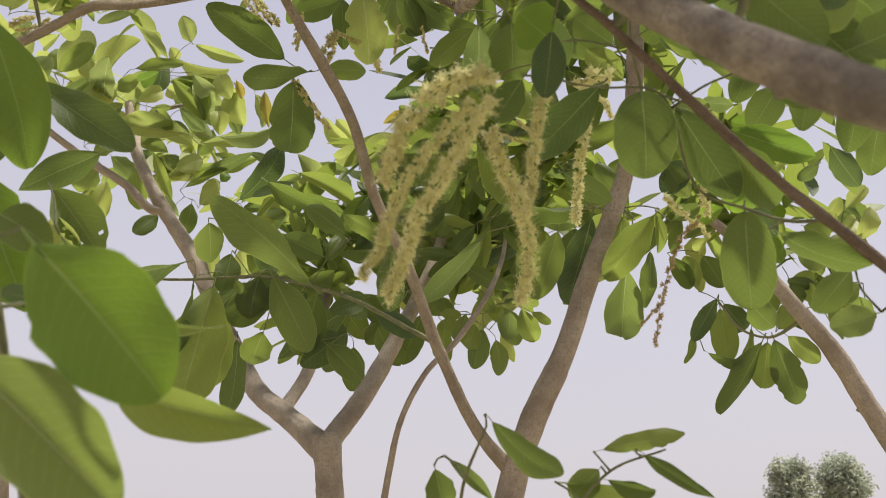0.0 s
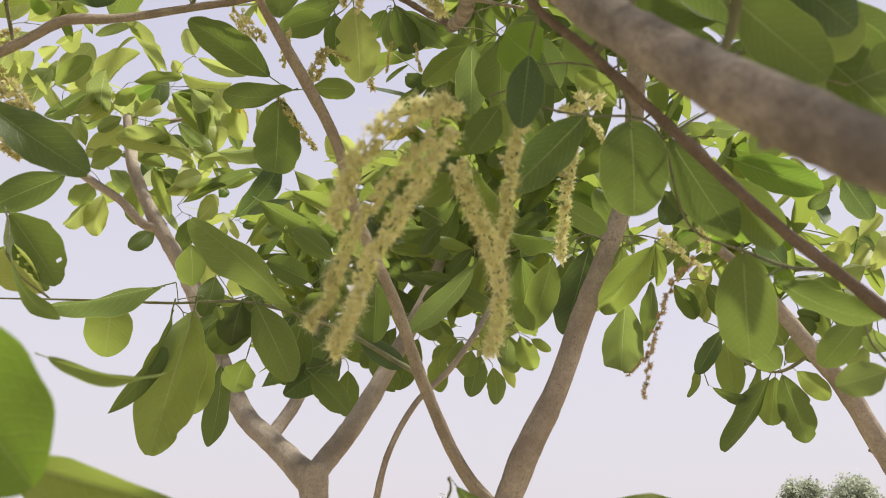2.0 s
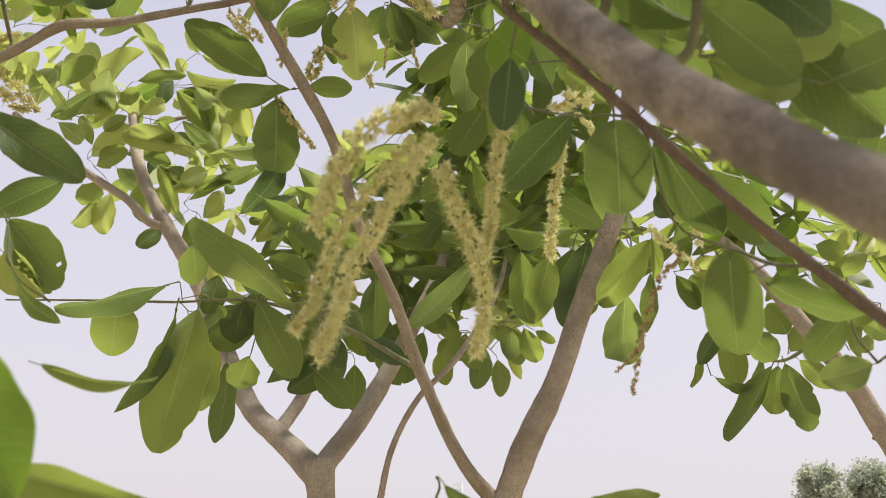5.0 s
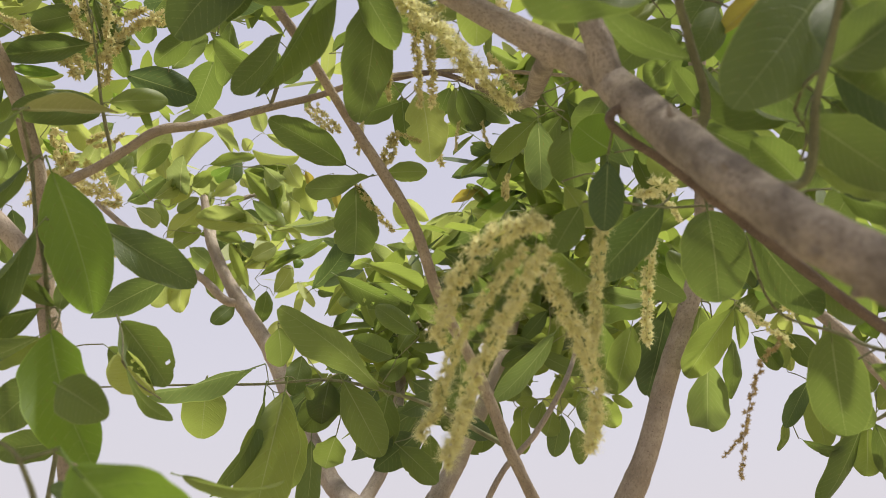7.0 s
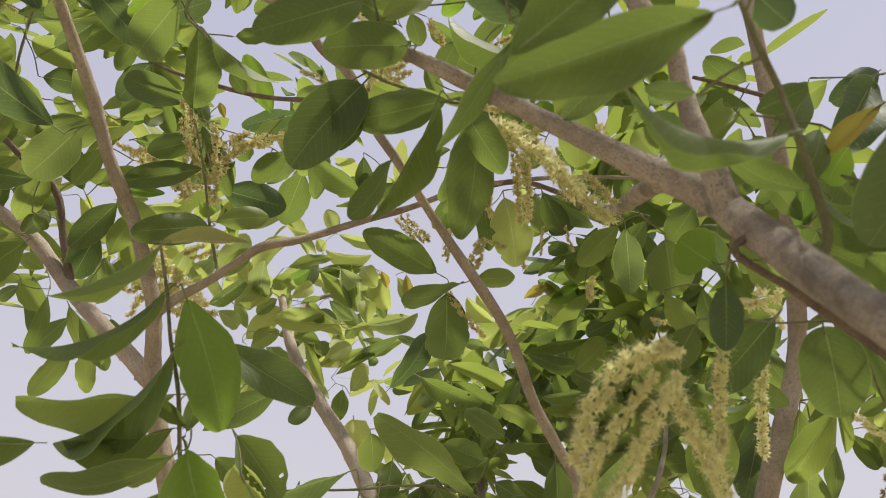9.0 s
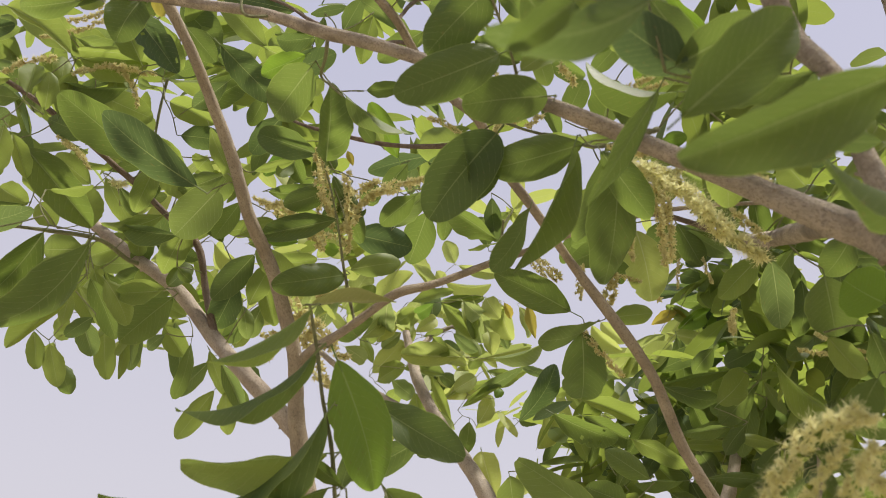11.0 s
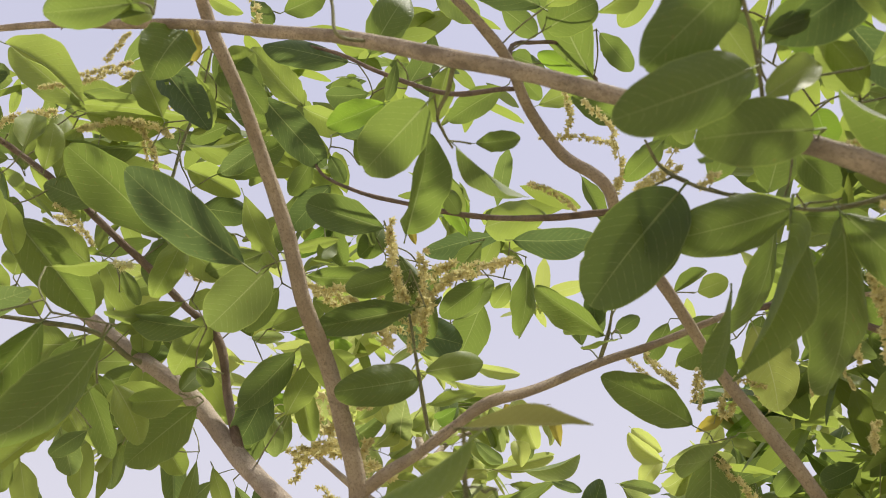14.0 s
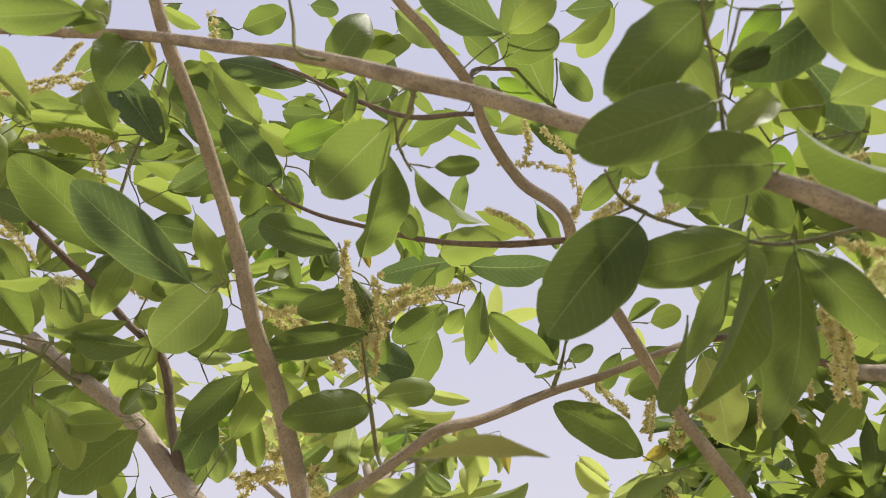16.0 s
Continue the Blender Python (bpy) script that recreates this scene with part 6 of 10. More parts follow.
leaf("b_crown", (-0.613, 2.533, 3.051), (-0.560, 2.566, 2.960), (0.04, -0.95, -0.32), 0.053, "yellow")
leaf("b_crown", (-0.673, 2.374, 2.883), (-0.602, 2.409, 2.803), (0.45, -0.89, 0.02), 0.052, "oblong", PALE)
leaf("b_crown", (-0.535, 2.503, 2.875), (-0.598, 2.494, 2.853), (0.29, -0.83, -0.47), 0.029, "oblong", YOUNG)
leaf("b_crown", (-0.755, 2.169, 2.794), (-0.810, 2.166, 2.753), (0.33, -0.87, -0.36), 0.036, "oblong", YOUNG)
leaf("b_crown", (-0.707, 2.221, 2.798), (-0.644, 2.212, 2.805), (-0.08, -0.89, -0.45), 0.023, "oblong", PALE)
leaf("b_crown", (-0.982, 2.037, 3.012), (-0.899, 2.041, 3.068), (0.39, -0.76, -0.53), 0.047, "oblong", YOUNG)
leaf("b_crown", (-0.971, 2.098, 3.046), (-0.881, 2.080, 3.090), (0.22, -0.66, -0.72), 0.054, "oblong", YOUNG)
leaf("b_crown", (-1.052, 2.065, 3.029), (-1.034, 2.077, 3.132), (0.56, -0.83, -0.00), 0.055, "oblong", YOUNG)
leaf("b_crown", (-0.840, 2.054, 2.990), (-0.919, 2.094, 2.973), (0.08, -0.24, -0.97), 0.044, "oblong", YOUNG)
leaf("b_crown", (-0.919, 2.092, 2.968), (-0.988, 2.136, 2.962), (-0.35, -0.65, -0.67), 0.034, "oblong", YOUNG)
leaf("b_crown", (-1.156, 2.236, 2.947), (-1.023, 2.137, 2.986), (-0.18, -0.56, -0.81), 0.070, "oblong", YOUNG)
leaf("b_crown", (-1.145, 2.182, 2.989), (-1.086, 2.144, 3.052), (0.41, -0.56, -0.71), 0.047, "oblong", YOUNG)
leaf("b_crown", (-1.066, 2.187, 2.916), (-1.115, 2.195, 2.996), (0.18, -0.96, 0.21), 0.040, "oblong", PALE)
leaf("b_crown", (-0.569, 2.281, 2.680), (-0.610, 2.228, 2.626), (0.80, -0.60, -0.03), 0.048, "round", YOUNG)
leaf("b_crown", (-0.606, 2.276, 2.593), (-0.483, 2.267, 2.651), (0.03, -0.97, -0.22), 0.027, "oblong", PALE)
leaf("b_crown", (-0.565, 2.268, 2.627), (-0.423, 2.261, 2.680), (0.24, -0.65, -0.72), 0.034, "oblong", PALE)
leaf("b_crown", (-0.366, 2.040, 2.446), (-0.258, 2.000, 2.556), (0.54, -0.47, -0.70), 0.065)
leaf("b_crown", (-0.839, 2.224, 2.587), (-0.912, 2.262, 2.531), (0.40, -0.43, -0.81), 0.040, "oblong", YOUNG)
leaf("b_crown", (-0.821, 2.262, 2.616), (-0.844, 2.299, 2.513), (0.35, -0.85, -0.39), 0.054, "oblong", YOUNG)
leaf("b_crown", (-0.799, 2.168, 2.608), (-0.872, 2.222, 2.566), (0.19, -0.42, -0.88), 0.060, "oblong", PALE)
leaf("b_crown", (-0.683, 2.307, 2.530), (-0.720, 2.259, 2.461), (0.68, -0.72, 0.13), 0.047)
leaf("b_crown", (-0.654, 2.317, 2.571), (-0.691, 2.253, 2.683), (0.42, -0.84, -0.34), 0.030, "oblong", PALE)
leaf("b_crown", (-0.748, 2.271, 2.651), (-0.744, 2.321, 2.553), (0.28, -0.86, -0.42), 0.055, "oblong", PALE)
leaf("b_crown", (-0.600, 2.420, 2.512), (-0.547, 2.386, 2.363), (0.02, -0.97, 0.23), 0.078, "oblong", YOUNG)
leaf("b_crown", (-0.444, 2.297, 2.427), (-0.456, 2.388, 2.375), (0.45, -0.40, -0.80), 0.068, "oblong", YOUNG)
leaf("b_crown", (-0.605, 2.331, 2.571), (-0.629, 2.354, 2.486), (0.49, -0.80, -0.35), 0.049)
leaf("b_crown", (-0.563, 2.291, 2.547), (-0.538, 2.339, 2.645), (0.81, -0.59, 0.08), 0.053, "veiny", YOUNG)
leaf("b_crown", (-0.521, 2.310, 2.623), (-0.510, 2.329, 2.658), (0.67, -0.72, 0.16), 0.030, "oblong", SUNLIT)
leaf("b_crown", (-0.460, 2.319, 2.563), (-0.324, 2.306, 2.576), (-0.10, -0.99, 0.04), 0.029)
leaf("b_crown", (-0.474, 2.382, 2.577), (-0.406, 2.350, 2.559), (-0.45, -0.89, -0.12), 0.034)
leaf("b_crown", (-0.373, 2.281, 2.507), (-0.301, 2.319, 2.465), (0.34, -0.91, -0.25), 0.031)
leaf("b_crown", (-0.438, 2.281, 2.693), (-0.360, 2.298, 2.660), (0.15, -0.97, -0.17), 0.026, "oblong", PALE)
leaf("b_crown", (-0.535, 2.281, 2.693), (-0.466, 2.299, 2.680), (0.24, -0.97, -0.08), 0.026, "oblong", PALE)
leaf("b_crown", (-0.341, 2.246, 2.586), (-0.280, 2.237, 2.597), (-0.03, -0.85, -0.53), 0.026, "oblong", PALE)
leaf("b_crown", (-0.720, 2.376, 2.853), (-0.668, 2.398, 2.823), (0.07, -0.85, -0.52), 0.037, "oblong", PALE)
leaf("b_crown", (-0.800, 2.379, 2.820), (-0.730, 2.398, 2.810), (0.21, -0.93, -0.32), 0.039, "oblong", PALE)
leaf("b_crown", (-0.742, 2.419, 2.767), (-0.671, 2.427, 2.715), (-0.01, -0.99, -0.16), 0.042)
leaf("b_crown", (-0.852, 2.491, 2.825), (-0.762, 2.511, 2.757), (-0.13, -0.89, -0.44), 0.054)
leaf("b_crown", (-0.870, 2.359, 2.740), (-0.840, 2.464, 2.719), (0.71, -0.33, -0.62), 0.055, "oblong", PALE)
leaf("b_crown", (-0.902, 2.471, 2.760), (-0.982, 2.541, 2.720), (-0.10, -0.58, -0.81), 0.051, "oblong", PALE)
leaf("b_crown", (-0.754, 2.425, 2.716), (-0.786, 2.455, 2.645), (0.43, -0.75, -0.50), 0.046, "oblong", PALE)
leaf("b_crown", (-0.631, 2.490, 2.884), (-0.675, 2.503, 2.807), (0.63, -0.63, -0.46), 0.046, "oblong", PALE)
leaf("b_crown", (-0.731, 2.565, 2.957), (-0.644, 2.538, 2.989), (0.03, -0.71, -0.70), 0.042, "oblong", YOUNG)
leaf("b_crown", (-0.806, 2.513, 3.050), (-0.740, 2.525, 3.015), (-0.03, -0.93, -0.37), 0.039, "oblong", YOUNG)
leaf("b_crown", (-0.917, 2.344, 2.906), (-0.975, 2.338, 2.867), (0.50, -0.57, -0.65), 0.040, "oblong", PALE)
leaf("b_crown", (-1.105, 2.237, 3.119), (-1.167, 2.241, 3.077), (0.19, -0.90, -0.38), 0.045, "oblong", PALE)
leaf("b_crown", (-1.021, 2.292, 3.057), (-1.054, 2.266, 2.985), (0.76, -0.64, -0.11), 0.049, "oblong", PALE)
leaf("b_crown", (-0.970, 2.330, 3.099), (-1.029, 2.403, 3.071), (0.28, -0.14, -0.95), 0.042, "oblong", PALE)
leaf("b_rightfork", (-0.222, 2.019, 2.480), (-0.126, 2.045, 2.484), (0.26, -0.94, -0.20), 0.034, "serr", YOUNG)
leaf("b_rightfork", (-0.171, 1.871, 2.378), (-0.075, 1.896, 2.320), (-0.08, -0.86, -0.50), 0.050, "holes")
leaf("b_rightfork", (-0.079, 2.046, 2.526), (0.001, 2.033, 2.589), (-0.03, -0.99, -0.16), 0.050, "oblong", YOUNG)
leaf("b_rightfork", (-0.090, 2.083, 2.544), (-0.040, 2.090, 2.549), (0.16, -0.83, -0.53), 0.020)
leaf("b_rightfork", (0.038, 2.092, 2.560), (0.104, 2.082, 2.559), (-0.08, -0.49, -0.87), 0.024)
leaf("b_rightfork", (0.145, 1.898, 2.455), (0.093, 1.867, 2.386), (0.68, -0.71, -0.20), 0.055, "oblong", PALE)
leaf("b_rightfork", (0.179, 1.856, 2.406), (0.091, 1.936, 2.371), (-0.47, -0.73, -0.49), 0.061)
leaf("b_rightfork", (0.176, 1.914, 2.369), (0.112, 1.924, 2.296), (0.43, -0.76, -0.49), 0.057)
leaf("b_rightfork", (0.125, 1.914, 2.346), (0.043, 1.904, 2.336), (0.17, -0.72, -0.68), 0.037, "oblong", PALE)
leaf("b_rightfork", (0.011, 1.901, 2.313), (0.105, 1.935, 2.310), (0.32, -0.92, -0.23), 0.027, "oblong", PALE)
leaf("b_rightfork", (-0.007, 1.987, 2.318), (0.047, 2.060, 2.296), (0.53, -0.58, -0.62), 0.044)
leaf("b_rightfork", (0.177, 2.029, 2.345), (0.136, 2.041, 2.285), (0.42, -0.79, -0.45), 0.042)
leaf("b_rightfork", (0.184, 1.767, 2.180), (0.089, 1.783, 2.112), (-0.12, -0.99, -0.06), 0.034, "lance")
leaf("b_rightfork", (0.288, 1.719, 2.334), (0.290, 1.732, 2.300), (-0.30, -0.89, -0.35), 0.016)
leaf("b_rightfork", (-0.082, 2.104, 2.391), (-0.146, 2.109, 2.352), (0.07, -0.97, -0.25), 0.039)
leaf("b_rightfork", (-0.206, 2.095, 2.403), (-0.166, 2.148, 2.325), (-0.06, -0.81, -0.58), 0.048)
leaf("b_rightfork", (-0.260, 2.076, 2.396), (-0.181, 2.092, 2.346), (0.25, -0.97, 0.07), 0.041)
leaf("b_rightfork", (-0.191, 2.115, 2.396), (-0.237, 2.127, 2.318), (0.12, -0.97, -0.23), 0.042, "oblong", PALE)
leaf("b_rightfork", (-0.107, 2.054, 2.331), (-0.175, 2.090, 2.278), (-0.13, -0.89, -0.44), 0.046)
leaf("b_rightfork", (-0.082, 2.116, 2.354), (-0.006, 2.155, 2.271), (0.24, -0.95, -0.22), 0.052)
leaf("b_rightfork", (-0.004, 2.134, 2.305), (0.050, 2.191, 2.214), (-0.05, -0.83, -0.55), 0.060)
leaf("b_rightfork", (0.056, 2.164, 2.328), (0.017, 2.180, 2.251), (0.17, -0.94, -0.29), 0.044)
leaf("b_rightfork", (0.088, 2.107, 2.348), (0.126, 2.130, 2.275), (0.09, -0.96, -0.26), 0.046)
leaf("b_rightfork", (0.188, 2.144, 2.319), (0.124, 2.158, 2.244), (0.25, -0.89, -0.38), 0.047, "oblong", PALE)
leaf("b_rightfork", (0.213, 2.155, 2.364), (0.225, 2.173, 2.248), (-0.17, -0.97, -0.16), 0.053)
leaf("b_rightfork", (0.252, 2.136, 2.316), (0.244, 2.192, 2.227), (0.31, -0.79, -0.53), 0.048)
leaf("b_rightfork", (0.204, 2.086, 2.406), (0.226, 2.172, 2.356), (0.36, -0.53, -0.77), 0.047)
leaf("b_rightfork", (-0.009, 2.114, 2.478), (0.042, 2.149, 2.420), (0.38, -0.90, -0.21), 0.047)
leaf("b_rightfork", (-0.079, 2.131, 2.487), (-0.015, 2.094, 2.400), (-0.26, -0.94, 0.21), 0.047)
leaf("b_rightfork", (0.030, 2.108, 2.532), (-0.001, 2.074, 2.447), (0.49, -0.86, 0.16), 0.044)
leaf("b_rightfork", (-0.174, 2.069, 2.324), (-0.103, 2.118, 2.260), (0.49, -0.86, -0.11), 0.046, "oblong", PALE)
leaf("b_rightfork", (-0.222, 2.065, 2.297), (-0.173, 2.097, 2.228), (0.26, -0.94, -0.23), 0.040, "oblong", PALE)
leaf("b_rightfork", (-0.158, 2.132, 2.265), (-0.208, 2.147, 2.190), (-0.02, -0.98, -0.19), 0.053)
leaf("b_rightfork", (-0.143, 2.194, 2.229), (-0.077, 2.156, 2.140), (-0.02, -0.93, 0.38), 0.058)
leaf("b_rightfork", (-0.012, 2.134, 2.185), (-0.071, 2.132, 2.121), (0.46, -0.79, -0.40), 0.048, "oblong", PALE)
leaf("b_rightfork", (-0.064, 2.179, 2.171), (-0.012, 2.148, 2.137), (-0.52, -0.85, -0.02), 0.033, "oblong", PALE)
leaf("b_rightfork", (0.079, 2.106, 2.229), (0.127, 2.140, 2.187), (0.10, -0.82, -0.56), 0.038, "oblong", PALE)
leaf("b_rightfork", (-0.145, 2.105, 2.351), (-0.085, 2.141, 2.321), (0.41, -0.88, -0.24), 0.032, "oblong", PALE)
leaf("b_rightfork", (-0.013, 2.461, 2.859), (-0.076, 2.464, 2.789), (0.19, -0.96, -0.20), 0.043, "oblong", YOUNG)
leaf("b_rightfork", (-0.029, 2.378, 2.745), (0.046, 2.406, 2.740), (0.21, -0.69, -0.69), 0.039, "oblong", PALE)
leaf("b_rightfork", (0.117, 2.292, 2.747), (0.175, 2.323, 2.695), (0.02, -0.86, -0.50), 0.045)
leaf("b_rightfork", (0.147, 2.291, 2.787), (0.088, 2.299, 2.702), (0.38, -0.86, -0.35), 0.039)
leaf("b_rightfork", (-0.239, 2.435, 2.870), (-0.172, 2.446, 2.801), (-0.27, -0.87, -0.42), 0.044, "oblong", YOUNG)
leaf("b_rightfork", (-0.174, 2.464, 2.792), (-0.239, 2.476, 2.728), (-0.00, -0.98, -0.18), 0.045, "oblong", YOUNG)
leaf("b_rightfork", (-0.281, 2.387, 2.704), (-0.184, 2.386, 2.675), (-0.08, -0.97, -0.24), 0.034, "oblong", PALE)
leaf("b_rightfork", (-0.003, 2.451, 2.853), (0.069, 2.460, 2.874), (0.18, -0.97, -0.17), 0.034, "oblong", PALE)
leaf("b_rightfork", (-0.306, 2.425, 2.594), (-0.338, 2.375, 2.665), (0.34, -0.84, -0.43), 0.037, "oblong", PALE)
leaf("b_rightfork", (0.218, 2.036, 2.622), (0.154, 2.053, 2.532), (0.24, -0.91, -0.34), 0.051)
leaf("b_rightfork", (0.258, 1.935, 2.499), (0.194, 2.018, 2.473), (-0.59, -0.62, -0.52), 0.056)
leaf("b_rightfork", (0.257, 1.972, 2.411), (0.193, 2.046, 2.390), (-0.44, -0.57, -0.69), 0.049)
leaf("b_rightfork", (0.315, 1.778, 2.419), (0.282, 1.825, 2.382), (-0.38, -0.72, -0.58), 0.038)
leaf("b_rightfork", (0.304, 1.802, 2.384), (0.325, 1.838, 2.328), (-0.13, -0.81, -0.57), 0.037)
leaf("b_far", (0.146, 1.936, 2.126), (0.111, 1.957, 2.086), (0.18, -0.80, -0.57), 0.039, "oblong", PALE)
leaf("b_far", (0.128, 1.899, 2.094), (0.125, 1.922, 2.023), (-0.19, -0.94, -0.29), 0.042, "oblong", PALE)
leaf("b_far", (0.122, 1.848, 2.108), (0.164, 1.850, 2.104), (0.04, -0.98, -0.19), 0.022, "oblong", PALE)
leaf("b_far", (0.173, 1.849, 2.106), (0.153, 1.875, 2.061), (-0.01, -0.87, -0.49), 0.035, "oblong", PALE)
leaf("b_far", (0.189, 1.883, 2.095), (0.169, 1.937, 2.056), (-0.27, -0.64, -0.72), 0.043, "oblong", PALE)
leaf("b_far", (0.201, 1.948, 2.101), (0.181, 1.956, 2.022), (0.26, -0.95, -0.16), 0.044, "oblong", PALE)
leaf("b_far", (0.228, 1.885, 2.063), (0.234, 1.898, 1.996), (0.39, -0.91, -0.15), 0.038, "oblong", PALE)
leaf("b_far", (0.240, 1.921, 2.139), (0.269, 1.941, 2.065), (-0.26, -0.90, -0.34), 0.051, "oblong", PALE)
leaf("b_far", (0.212, 1.943, 2.133), (0.256, 1.955, 2.125), (0.26, -0.97, -0.04), 0.033, "oblong", PALE)
leaf("b_far", (0.279, 1.869, 2.119), (0.305, 1.899, 2.061), (-0.03, -0.88, -0.47), 0.042, "oblong", PALE)
leaf("b_far", (0.258, 1.858, 2.111), (0.251, 1.920, 2.072), (-0.15, -0.54, -0.83), 0.039, "oblong", PALE)
leaf("b_far", (0.300, 1.931, 2.130), (0.338, 1.941, 2.108), (-0.11, -0.84, -0.53), 0.021, "oblong", PALE)
leaf("b_far", (0.198, 1.890, 2.164), (0.224, 1.919, 2.127), (0.12, -0.81, -0.57), 0.031, "oblong", PALE)
leaf("b_far", (0.269, 1.841, 2.149), (0.311, 1.869, 2.124), (0.14, -0.77, -0.63), 0.031, "oblong", PALE)
leaf("e_low", (0.762, 1.778, 2.127), (0.793, 1.753, 2.139), (-0.38, -0.74, -0.55), 0.034, "oblong", PALE)
leaf("e_low", (0.795, 1.754, 2.081), (0.780, 1.775, 2.126), (-0.62, -0.77, 0.14), 0.033, "oblong", PALE)
leaf("e_low", (0.837, 1.778, 2.127), (0.889, 1.831, 2.101), (0.21, -0.58, -0.78), 0.033, "oblong", PALE)
leaf("e_low", (0.809, 1.757, 2.212), (0.831, 1.714, 2.236), (-0.48, -0.61, -0.63), 0.039, "oblong", YOUNG)
leaf("e_low", (0.854, 1.791, 2.213), (0.906, 1.811, 2.262), (0.35, -0.94, -0.00), 0.041, "oblong", YOUNG)
leaf("e_low", (0.894, 1.797, 2.214), (0.925, 1.783, 2.273), (0.08, -0.96, -0.26), 0.038, "oblong", YOUNG)
leaf("e_low", (0.882, 1.790, 2.276), (0.920, 1.776, 2.313), (-0.32, -0.95, -0.04), 0.031, "oblong", YOUNG)
leaf("e_low", (0.824, 1.748, 2.239), (0.850, 1.726, 2.272), (-0.01, -0.84, -0.54), 0.027, "oblong", YOUNG)
leaf("e_low", (0.900, 1.731, 2.347), (0.872, 1.722, 2.311), (0.17, -0.98, 0.13), 0.024, "oblong", YOUNG)
leaf("e_low", (0.747, 1.774, 2.166), (0.721, 1.728, 2.202), (-0.20, -0.53, -0.82), 0.039, "oblong", SUNLIT)
leaf("e_low", (0.716, 1.737, 2.226), (0.759, 1.766, 2.279), (0.37, -0.90, 0.21), 0.040, "oblong", SUNLIT)
leaf("e_low", (0.681, 1.740, 2.238), (0.741, 1.797, 2.216), (0.43, -0.68, -0.59), 0.044, "oblong", SUNLIT)
leaf("e_low", (0.601, 1.778, 2.222), (0.604, 1.768, 2.166), (-0.47, -0.88, 0.12), 0.041, "oblong", YOUNG)
leaf("e_low", (0.607, 1.701, 2.194), (0.592, 1.726, 2.173), (-0.64, -0.69, -0.34), 0.024, "oblong", YOUNG)
leaf("e_low", (0.613, 1.793, 2.163), (0.607, 1.805, 2.126), (-0.53, -0.83, -0.18), 0.023, "oblong", YOUNG)
leaf("e_low", (0.733, 1.785, 2.099), (0.707, 1.813, 2.138), (-0.72, -0.69, 0.02), 0.034, "oblong", PALE)
leaf("e_low", (0.758, 1.809, 2.095), (0.780, 1.778, 2.048), (-0.81, -0.59, 0.01), 0.037)
leaf("e_low", (0.830, 1.790, 2.051), (0.882, 1.822, 2.079), (0.58, -0.80, -0.15), 0.033, "oblong", PALE)
leaf("a_right", (0.551, 1.529, 2.168), (0.512, 1.495, 2.164), (0.48, -0.45, -0.75), 0.030, "oblong", SUNLIT)
leaf("a_right", (0.575, 1.461, 2.149), (0.541, 1.486, 2.142), (-0.55, -0.80, -0.23), 0.036, "oblong", SUNLIT)
leaf("a_right", (0.607, 1.414, 2.129), (0.556, 1.381, 2.133), (0.28, -0.50, -0.82), 0.035, "oblong", SUNLIT)
leaf("a_right", (0.594, 1.396, 2.187), (0.614, 1.376, 2.146), (-0.74, -0.68, -0.02), 0.031, "oblong", SUNLIT)
leaf("a_right", (0.474, 1.249, 2.180), (0.505, 1.266, 2.197), (0.56, -0.81, -0.18), 0.027, "oblong", PALE)
leaf("a_right", (0.519, 1.267, 2.204), (0.488, 1.238, 2.204), (0.31, -0.34, -0.89), 0.024, "round", PALE)
leaf("a_right", (0.546, 1.242, 2.197), (0.514, 1.268, 2.217), (-0.70, -0.40, -0.60), 0.025, "oblong", PALE)
leaf("a_right", (0.521, 1.182, 2.140), (0.546, 1.169, 2.129), (-0.57, -0.56, -0.60), 0.026, "oblong", SUNLIT)
leaf("a_right", (0.710, 1.496, 2.231), (0.681, 1.484, 2.281), (-0.19, -0.92, -0.34), 0.025, "oblong", PALE)
leaf("a_right", (0.703, 1.462, 2.224), (0.717, 1.449, 2.218), (-0.68, -0.73, -0.07), 0.023)
leaf("a_right", (0.737, 1.506, 2.235), (0.712, 1.533, 2.221), (-0.38, -0.70, -0.60), 0.025)
leaf("a_right", (0.396, 1.423, 2.213), (0.410, 1.436, 2.159), (-0.29, -0.91, -0.30), 0.027)
leaf("a_right", (0.356, 1.559, 2.259), (0.405, 1.546, 2.205), (-0.21, -0.98, 0.03), 0.054, "oblong", SUNLIT)
leaf("a_right", (0.374, 1.559, 2.279), (0.413, 1.532, 2.226), (-0.45, -0.89, 0.13), 0.035, "oblong", SUNLIT)
leaf("d_big", (-0.335, 0.633, 2.412), (-0.349, 0.629, 2.380), (0.91, -0.16, -0.37), 0.022, "oblong", PALE)
leaf("d_big", (-0.463, 0.798, 2.635), (-0.473, 0.828, 2.613), (0.62, -0.35, -0.70), 0.020, "oblong", YELLOW)
leaf("c_e1twig", (-0.583, 1.030, 2.784), (-0.618, 0.986, 2.833), (0.46, -0.80, -0.39), 0.035, "oblong", PALE)
leaf("c_e1twig", (-0.450, 1.021, 2.729), (-0.500, 0.945, 2.788), (0.54, -0.71, -0.46), 0.044, "oblong", PALE)
leaf("c_e1twig", (-0.526, 0.861, 2.809), (-0.479, 0.888, 2.781), (-0.18, -0.55, -0.82), 0.020, "oblong", PALE)
leaf("c_e1twig", (-0.518, 0.884, 2.843), (-0.541, 0.884, 2.832), (0.34, -0.71, -0.62), 0.014)
leaf("c_e1twig", (-0.451, 1.016, 2.724), (-0.396, 1.053, 2.704), (0.00, -0.46, -0.89), 0.041, "oblong", PALE)
